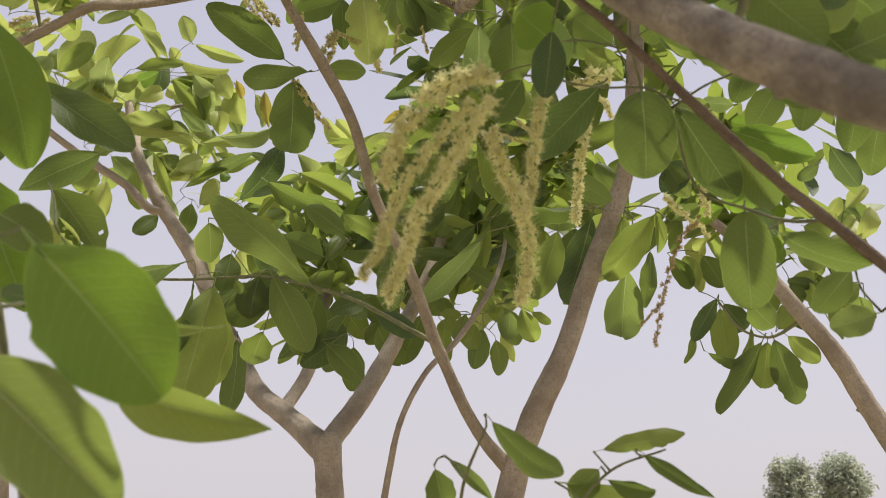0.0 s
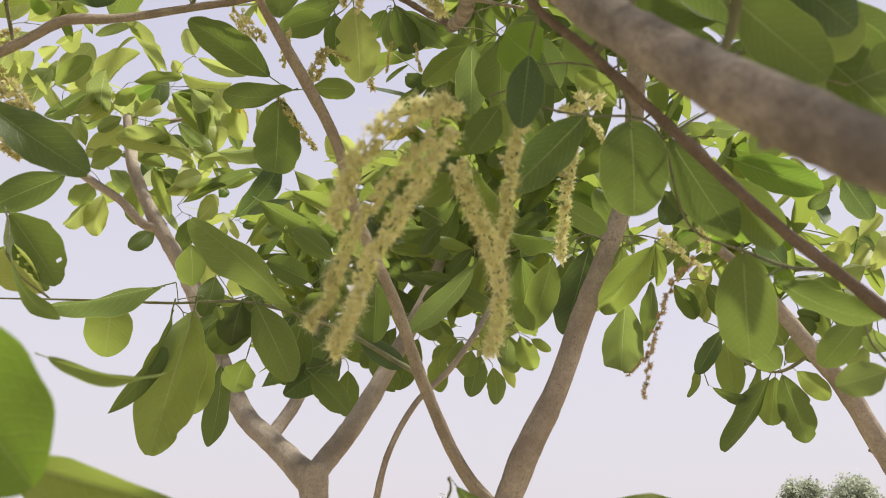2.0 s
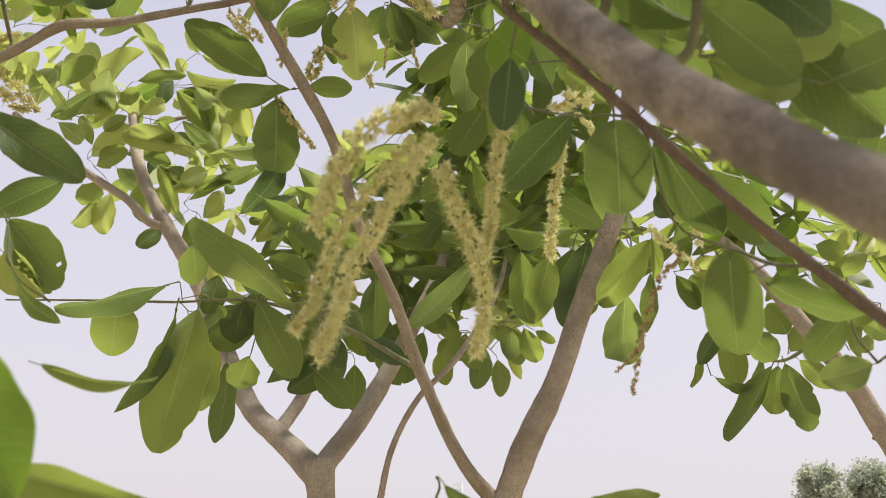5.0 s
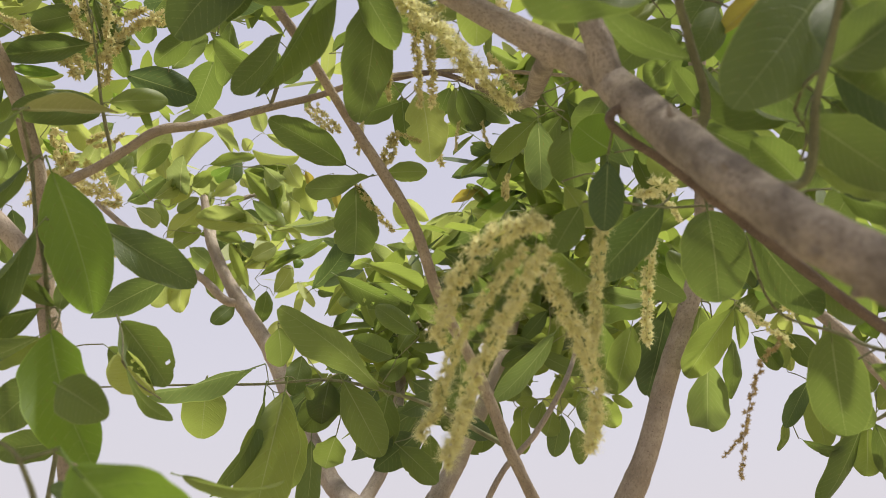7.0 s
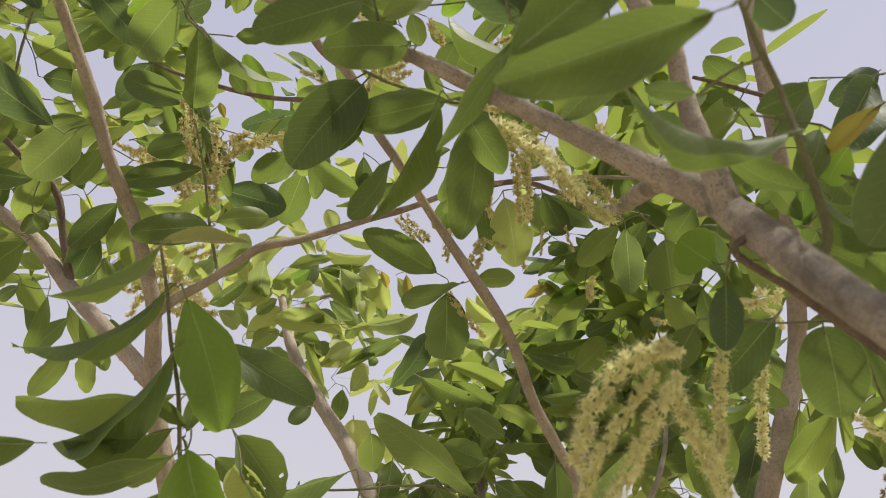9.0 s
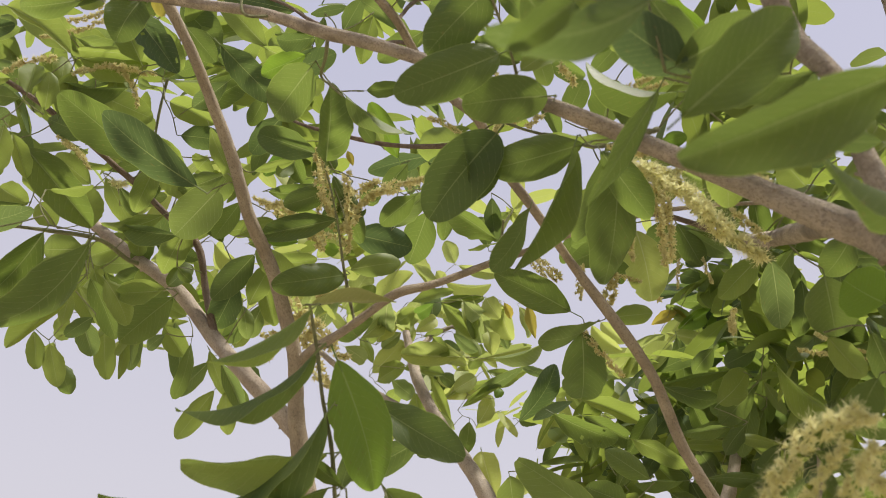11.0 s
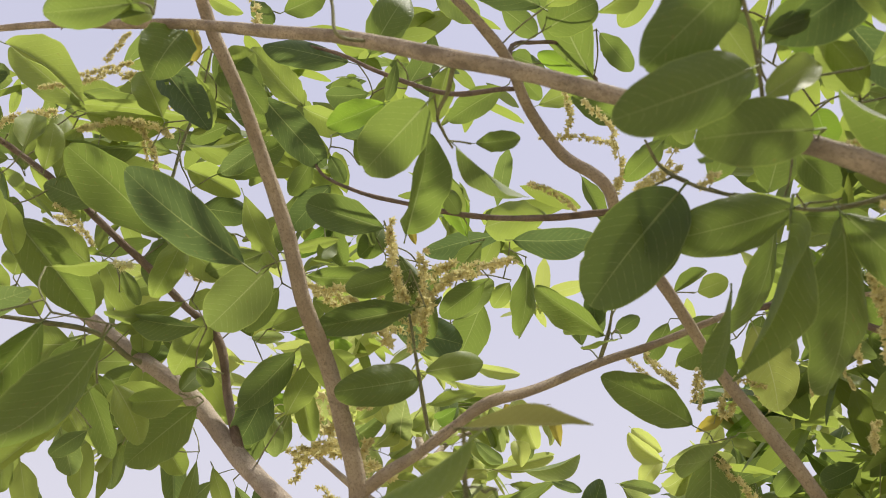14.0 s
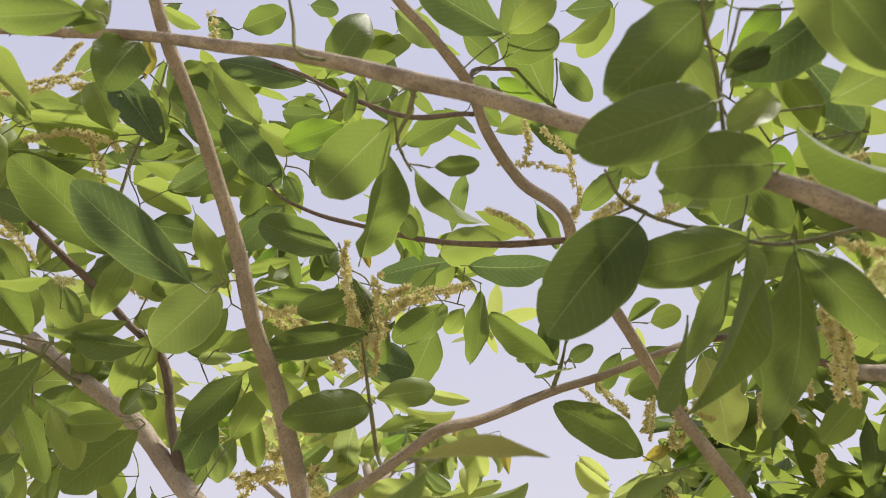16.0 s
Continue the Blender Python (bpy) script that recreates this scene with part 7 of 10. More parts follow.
leaf("c_e1twig", (-0.743, 0.911, 2.638), (-0.747, 0.901, 2.702), (0.85, -0.52, -0.03), 0.031, "oblong", PALE)
leaf("c_e1twig", (-0.731, 0.960, 2.714), (-0.683, 0.967, 2.708), (0.00, -0.70, -0.71), 0.021, "oblong", SUNLIT)
leaf("c_e1twig", (-0.613, 0.966, 2.647), (-0.640, 0.960, 2.664), (-0.10, -0.88, -0.47), 0.017, "oblong", PALE)
leaf("a_thin", (-0.342, 0.941, 2.688), (-0.445, 0.899, 2.718), (0.31, -0.92, -0.23), 0.042)
leaf("a_thin", (-0.245, 0.854, 2.488), (-0.304, 0.850, 2.473), (0.21, -0.79, -0.58), 0.029, "oblong", SUNLIT)
leaf("a_thin", (-0.327, 0.971, 2.658), (-0.378, 0.955, 2.656), (0.14, -0.32, -0.94), 0.031)
leaf("a_thin", (-0.252, 1.126, 2.529), (-0.266, 1.051, 2.581), (0.53, -0.56, -0.64), 0.034, "oblong", SUNLIT)
leaf("a_thin", (-0.218, 1.016, 2.461), (-0.233, 0.989, 2.504), (0.22, -0.85, -0.48), 0.021, "oblong", PALE)
leaf("a_thin", (-0.230, 1.114, 2.505), (-0.273, 1.127, 2.472), (0.36, -0.60, -0.71), 0.029)
leaf("a_thin", (-0.247, 1.179, 2.495), (-0.315, 1.200, 2.471), (0.03, -0.71, -0.70), 0.037)
leaf("a_thin", (-0.380, 1.146, 2.595), (-0.408, 1.142, 2.549), (0.75, -0.54, -0.39), 0.038)
leaf("a_thin", (-0.310, 1.075, 2.521), (-0.305, 1.087, 2.501), (0.60, -0.74, -0.30), 0.011, "yellow")
leaf("a_thin", (-0.215, 0.949, 2.637), (-0.239, 0.972, 2.578), (0.44, -0.76, -0.48), 0.028, "oblong", PALE)
leaf("a_thin", (-0.151, 1.139, 2.545), (-0.241, 1.163, 2.570), (-0.34, -0.84, -0.41), 0.052, "oblong", PALE)
leaf("a_hook", (-0.065, 1.027, 2.654), (-0.117, 0.988, 2.666), (0.17, -0.48, -0.86), 0.024, "oblong", SUNLIT)
leaf("a_hook", (-0.146, 0.997, 2.656), (-0.126, 1.030, 2.634), (-0.03, -0.54, -0.84), 0.022)
leaf("a_hook", (-0.036, 1.049, 2.580), (-0.085, 1.007, 2.602), (0.29, -0.69, -0.66), 0.034)
leaf("a_hook", (0.033, 1.001, 2.769), (-0.020, 1.034, 2.732), (0.28, -0.48, -0.83), 0.035, "oblong", PALE)
leaf("a_hook", (-0.005, 1.094, 2.627), (0.035, 1.127, 2.600), (-0.17, -0.50, -0.85), 0.030)
leaf("a_hook", (0.070, 1.012, 2.573), (0.034, 1.025, 2.556), (0.05, -0.74, -0.67), 0.023, "oblong", SUNLIT)
leaf("a_hook", (0.103, 1.033, 2.573), (0.074, 1.035, 2.547), (0.15, -0.95, -0.26), 0.018, "oblong", SUNLIT)
leaf("d_upright", (0.181, 0.912, 2.586), (0.135, 0.917, 2.546), (0.41, -0.71, -0.57), 0.029, "oblong", SUNLIT)
leaf("d_upright", (0.214, 0.942, 2.433), (0.176, 0.885, 2.467), (-0.29, -0.34, -0.90), 0.031, "oblong", SUNLIT)
leaf("d_upright", (0.119, 0.869, 2.456), (0.140, 0.866, 2.426), (-0.64, -0.66, -0.39), 0.020, "oblong", SUNLIT)
leaf("d_upright", (0.166, 0.898, 2.399), (0.191, 0.911, 2.393), (0.14, -0.61, -0.78), 0.013, "oblong", PALE)
leaf("d_pair", (0.160, 1.139, 2.441), (0.111, 1.130, 2.429), (0.26, -0.87, -0.41), 0.025, "veiny", PALE)
leaf("d_pair", (0.135, 1.148, 2.410), (0.104, 1.126, 2.418), (0.30, -0.68, -0.67), 0.017, "oblong", SUNLIT)
leaf("d_pair", (0.101, 1.165, 2.393), (0.136, 1.181, 2.427), (0.36, -0.93, 0.07), 0.032, "oblong", PALE)
leaf("d_pair", (0.004, 1.161, 2.411), (0.037, 1.141, 2.406), (-0.52, -0.77, -0.37), 0.026, "oblong", PALE)
leaf("d_pair", (-0.020, 1.132, 2.396), (0.018, 1.130, 2.415), (0.09, -0.96, -0.26), 0.016)
leaf("d_pair", (0.125, 1.144, 2.465), (0.159, 1.131, 2.461), (-0.36, -0.84, -0.40), 0.022, "oblong", SUNLIT)
leaf("d_pair", (0.107, 1.137, 2.440), (0.080, 1.169, 2.431), (-0.17, -0.38, -0.91), 0.026)
leaf("c_thin", (-0.602, 1.012, 2.540), (-0.659, 1.049, 2.492), (0.14, -0.71, -0.69), 0.046)
leaf("c_thin", (-0.610, 1.096, 2.360), (-0.595, 1.117, 2.407), (0.74, -0.67, 0.06), 0.030, "round")
leaf("c_thin", (-0.673, 1.092, 2.478), (-0.721, 1.131, 2.431), (0.45, -0.42, -0.79), 0.033)
leaf("c_thin", (-0.436, 1.116, 2.597), (-0.490, 1.122, 2.554), (0.42, -0.65, -0.63), 0.024, "oblong", SUNLIT)
leaf("c_thin", (-0.388, 1.011, 2.558), (-0.453, 1.037, 2.527), (0.05, -0.71, -0.70), 0.039)
leaf("c_lefttwig", (-0.721, 1.204, 2.432), (-0.809, 1.182, 2.428), (0.24, -0.87, -0.43), 0.038, "oblong", PALE)
leaf("c_lefttwig", (-0.784, 1.108, 2.423), (-0.778, 1.145, 2.378), (0.43, -0.73, -0.53), 0.027, "oblong", PALE)
leaf("c_lefttwig", (-0.583, 1.255, 2.383), (-0.636, 1.281, 2.353), (0.30, -0.40, -0.87), 0.033)
leaf("c_lefttwig", (-0.728, 1.236, 2.360), (-0.763, 1.239, 2.340), (0.15, -0.90, -0.40), 0.022, "oblong", PALE)
leaf("c_lefttwig", (-0.814, 1.183, 2.525), (-0.893, 1.179, 2.513), (0.15, -0.72, -0.68), 0.041, "oblong", PALE)
leaf("c_lowleft", (-1.018, 1.561, 2.845), (-1.105, 1.567, 2.797), (0.42, -0.40, -0.81), 0.046, "oblong", YOUNG)
leaf("c_lowleft", (-0.998, 1.520, 2.762), (-1.105, 1.586, 2.752), (-0.32, -0.62, -0.72), 0.050, "oblong", YOUNG)
leaf("c_lowleft", (-0.919, 1.636, 2.842), (-0.827, 1.645, 2.837), (0.04, -0.78, -0.62), 0.038, "oblong", YOUNG)
leaf("c_lowleft", (-0.874, 1.586, 2.775), (-0.812, 1.609, 2.780), (0.33, -0.81, -0.49), 0.029, "oblong", YOUNG)
leaf("c_lowleft", (-1.067, 1.648, 2.704), (-0.979, 1.678, 2.712), (0.32, -0.84, -0.43), 0.032, "oblong", SUNLIT)
leaf("c_lowleft", (-1.054, 1.655, 2.679), (-0.981, 1.677, 2.664), (0.20, -0.90, -0.40), 0.037, "oblong", SUNLIT)
leaf("c_lowleft", (-0.877, 1.684, 2.703), (-0.859, 1.749, 2.692), (0.77, -0.31, -0.56), 0.042, "oblong", SUNLIT)
leaf("c_lowleft", (-0.844, 1.715, 2.780), (-0.797, 1.772, 2.707), (0.08, -0.81, -0.58), 0.053, "oblong", YOUNG)
leaf("c_lowleft", (-0.799, 1.740, 2.656), (-0.733, 1.678, 2.679), (0.00, -0.34, -0.94), 0.041, "oblong", YOUNG)
leaf("c_lowleft", (-0.929, 1.534, 2.757), (-0.922, 1.631, 2.747), (0.43, -0.13, -0.90), 0.048, "oblong", YOUNG)
leaf("c_lowleft", (-0.960, 1.650, 2.751), (-0.981, 1.640, 2.698), (0.85, -0.47, -0.25), 0.036, "oblong", YOUNG)
leaf("c_lowleft", (-0.873, 1.701, 2.764), (-0.797, 1.691, 2.719), (-0.18, -0.98, -0.09), 0.035, "oblong", YOUNG)
leaf("c_lowleft", (-1.021, 1.730, 2.685), (-0.950, 1.697, 2.696), (-0.05, -0.40, -0.91), 0.036, "oblong", PALE)
leaf("c_lowleft", (-1.080, 1.573, 2.743), (-1.108, 1.542, 2.693), (0.83, -0.54, -0.14), 0.045, "oblong", PALE)
leaf("c_lowleft", (-1.210, 1.613, 2.683), (-1.143, 1.615, 2.637), (-0.16, -0.95, -0.27), 0.048, "oblong", PALE)
leaf("c_lowleft", (-1.319, 1.663, 2.686), (-1.237, 1.665, 2.649), (0.06, -0.99, 0.09), 0.041, "oblong", PALE)
leaf("c_lowleft", (-1.279, 1.532, 2.743), (-1.299, 1.515, 2.661), (0.89, -0.45, -0.13), 0.057, "oblong", PALE)
leaf("c_cross", (-0.785, 1.850, 2.856), (-0.740, 1.897, 2.938), (0.79, -0.60, -0.09), 0.049, "oblong", YOUNG)
leaf("c_cross", (-0.782, 1.762, 2.866), (-0.764, 1.809, 2.858), (0.34, -0.28, -0.90), 0.043, "oblong", SUNLIT)
leaf("c_cross", (-0.725, 2.029, 2.723), (-0.668, 1.914, 2.767), (-0.23, -0.44, -0.87), 0.076, "veiny", YOUNG)
leaf("c_cross", (-0.738, 1.974, 2.741), (-0.762, 1.980, 2.815), (0.05, -0.99, 0.09), 0.042, "oblong", YOUNG)
leaf("c_cross", (-0.792, 1.923, 2.739), (-0.700, 1.895, 2.791), (0.27, -0.56, -0.78), 0.055, "oblong", PALE)
leaf("c_cross", (-0.653, 2.014, 2.798), (-0.542, 2.038, 2.825), (0.23, -0.97, -0.10), 0.040, "oblong", PALE)
leaf("c_cross", (-0.557, 1.947, 2.744), (-0.619, 1.979, 2.739), (-0.21, -0.53, -0.82), 0.042, "oblong", SUNLIT)
leaf("c_cross", (-0.498, 2.001, 2.767), (-0.480, 2.084, 2.760), (0.45, -0.18, -0.87), 0.050, "oblong", YOUNG)
leaf("c_cross", (-0.463, 2.076, 2.808), (-0.426, 2.078, 2.743), (-0.07, -1.00, -0.07), 0.055, "oblong", YOUNG)
leaf("c_cross", (-0.394, 2.021, 2.755), (-0.390, 2.059, 2.726), (0.52, -0.56, -0.64), 0.026, "yellow")
leaf("c_cross", (-0.602, 2.053, 2.703), (-0.550, 2.047, 2.645), (-0.38, -0.89, -0.24), 0.049, "oblong", PALE)
leaf("c_cross", (-0.561, 2.093, 2.728), (-0.511, 2.138, 2.685), (0.05, -0.71, -0.70), 0.042, "oblong", PALE)
leaf("c_cross", (-0.536, 2.084, 2.653), (-0.680, 2.030, 2.658), (0.33, -0.89, -0.31), 0.066, "oblong", YOUNG)
leaf("c_cross", (-0.470, 2.107, 2.724), (-0.460, 2.116, 2.661), (0.42, -0.91, -0.05), 0.048, "oblong", YOUNG)
leaf("c_cross", (-0.447, 2.085, 2.639), (-0.320, 2.105, 2.664), (0.24, -0.42, -0.87), 0.042, "oblong", YOUNG)
leaf("c_cross", (-0.740, 2.005, 2.688), (-0.715, 2.020, 2.762), (0.79, -0.59, -0.15), 0.050, "oblong", YOUNG)
leaf("c_cross", (-0.764, 1.965, 2.687), (-0.734, 1.997, 2.746), (0.87, -0.46, -0.20), 0.046, "oblong", YOUNG)
leaf("c_cross", (-0.700, 2.033, 2.752), (-0.630, 1.993, 2.764), (-0.24, -0.63, -0.74), 0.044, "oblong", PALE)
leaf("c_cross", (-0.642, 2.030, 2.714), (-0.603, 2.071, 2.769), (0.78, -0.61, -0.10), 0.042, "oblong", YOUNG)
leaf("c_cross", (-0.851, 2.030, 2.703), (-0.824, 2.103, 2.687), (0.83, -0.39, -0.41), 0.049, "oblong", YOUNG)
leaf("a_right", (0.024, 1.349, 2.491), (-0.050, 1.347, 2.462), (0.30, -0.62, -0.72), 0.042)
leaf("a_right", (0.071, 2.250, 2.826), (-0.069, 2.252, 2.830), (-0.02, -1.00, -0.03), 0.049)
leaf("a_right", (0.170, 2.328, 2.826), (0.052, 2.333, 2.755), (0.12, -0.96, -0.25), 0.073)
leaf("a_right", (0.093, 1.394, 2.505), (0.099, 1.389, 2.428), (0.06, -1.00, 0.07), 0.039, "oblong", PALE)
leaf("a_right", (0.192, 2.404, 2.747), (0.020, 2.340, 2.700), (0.42, -0.73, -0.54), 0.055)
leaf("a_right", (0.274, 2.396, 2.801), (0.179, 2.381, 2.778), (0.18, -0.98, -0.06), 0.042, "oblong", PALE)
leaf("a_right", (0.214, 2.280, 2.908), (0.147, 2.342, 2.836), (-0.22, -0.83, -0.51), 0.055)
leaf("a_right", (0.128, 2.335, 2.749), (0.170, 2.436, 2.720), (0.07, -0.31, -0.95), 0.053)
leaf("a_right", (-0.159, 2.309, 2.712), (-0.229, 2.263, 2.776), (-0.11, -0.74, -0.66), 0.052, "oblong", YOUNG)
leaf("a_right", (-0.156, 2.298, 2.690), (-0.041, 2.264, 2.724), (-0.02, -0.76, -0.65), 0.058, "oblong", YOUNG)
leaf("a_right", (-0.004, 2.269, 2.786), (-0.072, 2.268, 2.759), (0.10, -0.97, -0.21), 0.037, "yellow")
leaf("a_right", (-0.012, 2.262, 2.794), (0.019, 2.305, 2.768), (0.20, -0.61, -0.76), 0.027, "yellow")
leaf("a_right", (0.078, 2.326, 2.805), (-0.002, 2.283, 2.743), (0.64, -0.69, -0.33), 0.053, "oblong", SUNLIT)
leaf("a_right", (-0.042, 2.281, 2.738), (0.056, 2.352, 2.726), (0.49, -0.75, -0.44), 0.042, "oblong", YOUNG)
leaf("a_right", (-0.008, 2.339, 2.718), (0.111, 2.354, 2.724), (0.12, -0.75, -0.65), 0.059, "oblong", SUNLIT)
leaf("a_right", (0.054, 2.244, 2.841), (0.138, 2.304, 2.888), (0.65, -0.72, -0.25), 0.053, "oblong", SUNLIT)
leaf("a_right", (0.137, 2.356, 2.825), (0.067, 2.306, 2.741), (0.65, -0.76, -0.08), 0.059, "oblong", SUNLIT)
leaf("a_right", (0.219, 2.295, 2.900), (0.299, 2.328, 2.963), (0.44, -0.89, -0.10), 0.065)
leaf("a_right", (0.284, 2.312, 2.987), (0.197, 2.273, 2.906), (0.43, -0.90, -0.02), 0.051)
leaf("a_right", (0.276, 2.403, 2.860), (0.225, 2.297, 2.872), (0.49, -0.32, -0.81), 0.052)
leaf("a_right", (0.139, 1.664, 2.356), (0.027, 1.650, 2.338), (0.20, -0.68, -0.70), 0.028)
leaf("a_right", (0.029, 1.630, 2.328), (0.113, 1.680, 2.309), (0.10, -0.50, -0.86), 0.044)
leaf("a_right", (0.115, 1.616, 2.280), (0.169, 1.671, 2.356), (0.75, -0.65, -0.06), 0.059, "veiny", PALE)
leaf("a_right", (0.172, 1.691, 2.332), (0.103, 1.774, 2.300), (-0.38, -0.59, -0.71), 0.051)
leaf("a_right", (-0.149, 1.755, 2.373), (-0.051, 1.838, 2.344), (0.58, -0.78, -0.26), 0.042, "oblong", PALE)
leaf("a_right", (-0.182, 1.672, 2.318), (-0.074, 1.719, 2.270), (0.02, -0.74, -0.67), 0.054, "holes")
leaf("a_right", (-0.053, 1.739, 2.277), (0.034, 1.817, 2.239), (0.09, -0.51, -0.85), 0.047, "oblong", PALE)
leaf("a_right", (-0.194, 1.880, 2.357), (-0.177, 1.925, 2.302), (0.52, -0.73, -0.44), 0.036, "oblong", PALE)
leaf("a_right", (-0.177, 1.933, 2.293), (-0.154, 1.906, 2.344), (0.19, -0.83, -0.53), 0.025)
leaf("a_right", (-0.142, 1.938, 2.310), (-0.128, 1.916, 2.352), (0.45, -0.72, -0.53), 0.024)
leaf("a_right", (-0.023, 1.849, 2.361), (-0.080, 1.842, 2.281), (0.33, -0.93, -0.16), 0.045)
leaf("a_right", (0.120, 1.721, 2.275), (0.049, 1.675, 2.255), (0.55, -0.62, -0.55), 0.028, "oblong", PALE)
leaf("a_right", (0.151, 1.655, 2.254), (0.108, 1.719, 2.228), (-0.55, -0.60, -0.57), 0.036)
leaf("a_right", (0.128, 1.691, 2.249), (0.200, 1.745, 2.244), (0.60, -0.80, -0.04), 0.026, "oblong", PALE)
leaf("a_right", (0.198, 1.730, 2.241), (0.150, 1.750, 2.196), (0.01, -0.91, -0.42), 0.034)
leaf("a_right", (0.224, 1.753, 2.250), (0.204, 1.802, 2.173), (-0.26, -0.85, -0.46), 0.040, "oblong", PALE)
leaf("a_right", (0.190, 1.666, 2.331), (0.215, 1.723, 2.288), (0.11, -0.63, -0.77), 0.022, "oblong", PALE)
leaf("a_right", (0.215, 1.473, 2.278), (0.284, 1.570, 2.228), (-0.06, -0.43, -0.90), 0.049, "oblong", PALE)
leaf("a_right", (0.073, 1.715, 2.188), (0.188, 1.743, 2.175), (0.25, -0.97, 0.07), 0.032)
leaf("a_right", (0.031, 1.732, 2.192), (-0.042, 1.679, 2.177), (0.47, -0.43, -0.78), 0.029)
leaf("a_right", (-0.108, 1.849, 2.220), (-0.080, 1.885, 2.292), (0.55, -0.81, 0.20), 0.039)
leaf("a_right", (0.183, 1.748, 2.177), (0.113, 1.729, 2.145), (0.29, -0.95, -0.07), 0.039)
leaf("a_right", (0.029, 2.338, 2.715), (-0.107, 2.325, 2.636), (0.25, -0.93, -0.27), 0.062, "oblong", PALE)
leaf("a_right", (0.215, 2.413, 2.850), (0.111, 2.313, 2.711), (0.69, -0.72, 0.00), 0.079)
leaf("a_right", (0.172, 2.324, 2.837), (-0.002, 2.266, 2.813), (0.25, -0.36, -0.90), 0.067)
leaf("a_right", (0.139, 2.304, 2.833), (0.019, 2.351, 2.709), (-0.14, -0.96, -0.22), 0.073, "oblong", PALE)
leaf("a_right", (0.031, 2.309, 2.762), (-0.027, 2.255, 2.801), (0.26, -0.74, -0.61), 0.043, "oblong", PALE)
leaf("a_right", (0.186, 1.742, 2.425), (0.125, 1.768, 2.411), (-0.18, -0.75, -0.64), 0.046)
leaf("a_right", (0.206, 1.645, 2.390), (0.232, 1.721, 2.367), (0.58, -0.41, -0.70), 0.044)
leaf("a_right", (0.108, 1.801, 2.462), (0.056, 1.856, 2.433), (-0.49, -0.73, -0.48), 0.045)
leaf("a_right", (0.038, 1.964, 2.416), (0.059, 2.000, 2.355), (-0.05, -0.85, -0.52), 0.042)
leaf("a_right", (-0.057, 2.099, 2.372), (-0.093, 2.064, 2.303), (0.66, -0.75, 0.04), 0.046)
leaf("a_right", (0.036, 1.979, 2.327), (0.061, 2.089, 2.287), (0.39, -0.39, -0.83), 0.051)
leaf("a_right", (0.122, 2.086, 2.329), (0.154, 2.088, 2.258), (-0.07, -1.00, -0.07), 0.051)
leaf("a_right", (0.220, 1.810, 2.320), (0.247, 1.925, 2.292), (0.19, -0.27, -0.94), 0.045)
leaf("a_right", (0.270, 1.742, 2.291), (0.228, 1.788, 2.261), (-0.37, -0.71, -0.60), 0.042)
leaf("a_right", (0.280, 1.612, 2.375), (0.233, 1.569, 2.325), (0.67, -0.74, 0.00), 0.039)
leaf("a_right", (-0.031, 1.998, 2.246), (0.009, 2.098, 2.234), (0.62, -0.33, -0.71), 0.047)
leaf("a_right", (-0.113, 1.964, 2.242), (-0.183, 2.012, 2.213), (-0.16, -0.67, -0.73), 0.053)
leaf("a_right", (-0.218, 1.979, 2.530), (-0.192, 2.076, 2.510), (0.66, -0.32, -0.68), 0.052, "oblong", YOUNG)
leaf("a_right", (-0.147, 2.065, 2.555), (-0.085, 2.021, 2.571), (-0.18, -0.54, -0.82), 0.049, "oblong", YOUNG)
leaf("a_right", (-0.065, 2.057, 2.597), (-0.120, 2.051, 2.532), (0.52, -0.77, -0.37), 0.046, "oblong", YOUNG)
leaf("a_right", (-0.293, 2.052, 2.457), (-0.319, 2.038, 2.376), (0.69, -0.72, -0.09), 0.055, "oblong", YOUNG)
leaf("b_crown", (-0.589, 2.216, 2.890), (-0.573, 2.274, 2.825), (0.52, -0.70, -0.50), 0.049, "oblong", YOUNG)
leaf("b_crown", (-0.555, 2.217, 2.890), (-0.553, 2.282, 2.781), (0.07, -0.86, -0.51), 0.043, "oblong", YOUNG)
leaf("b_crown", (-0.498, 2.200, 2.867), (-0.498, 2.271, 2.839), (0.63, -0.29, -0.72), 0.036, "oblong", YOUNG)
leaf("b_crown", (-0.477, 2.235, 2.871), (-0.463, 2.288, 2.780), (0.04, -0.87, -0.50), 0.059, "oblong", YOUNG)
leaf("b_crown", (-0.464, 2.357, 2.920), (-0.453, 2.427, 2.849), (0.78, -0.50, -0.38), 0.044, "oblong", YOUNG)
leaf("b_crown", (-0.426, 2.325, 2.907), (-0.418, 2.365, 2.813), (0.13, -0.92, -0.38), 0.033, "yellow")
leaf("b_crown", (-0.640, 2.193, 2.878), (-0.559, 2.253, 2.784), (0.33, -0.90, -0.29), 0.045, "oblong", PALE)
leaf("b_crown", (-0.508, 2.275, 2.860), (-0.487, 2.318, 2.770), (0.29, -0.89, -0.36), 0.042, "oblong", PALE)
leaf("b_crown", (-0.610, 2.364, 2.771), (-0.456, 2.452, 2.831), (0.57, -0.73, -0.37), 0.037, "oblong", YOUNG)
leaf("b_crown", (-0.614, 2.291, 2.656), (-0.442, 2.371, 2.717), (0.47, -0.44, -0.76), 0.042, "oblong", PALE)
leaf("b_crown", (-0.678, 2.322, 2.642), (-0.618, 2.387, 2.725), (0.80, -0.58, -0.13), 0.059, "oblong", YOUNG)
leaf("b_crown", (-0.699, 2.331, 2.648), (-0.571, 2.401, 2.711), (0.58, -0.73, -0.37), 0.033, "oblong", PALE)
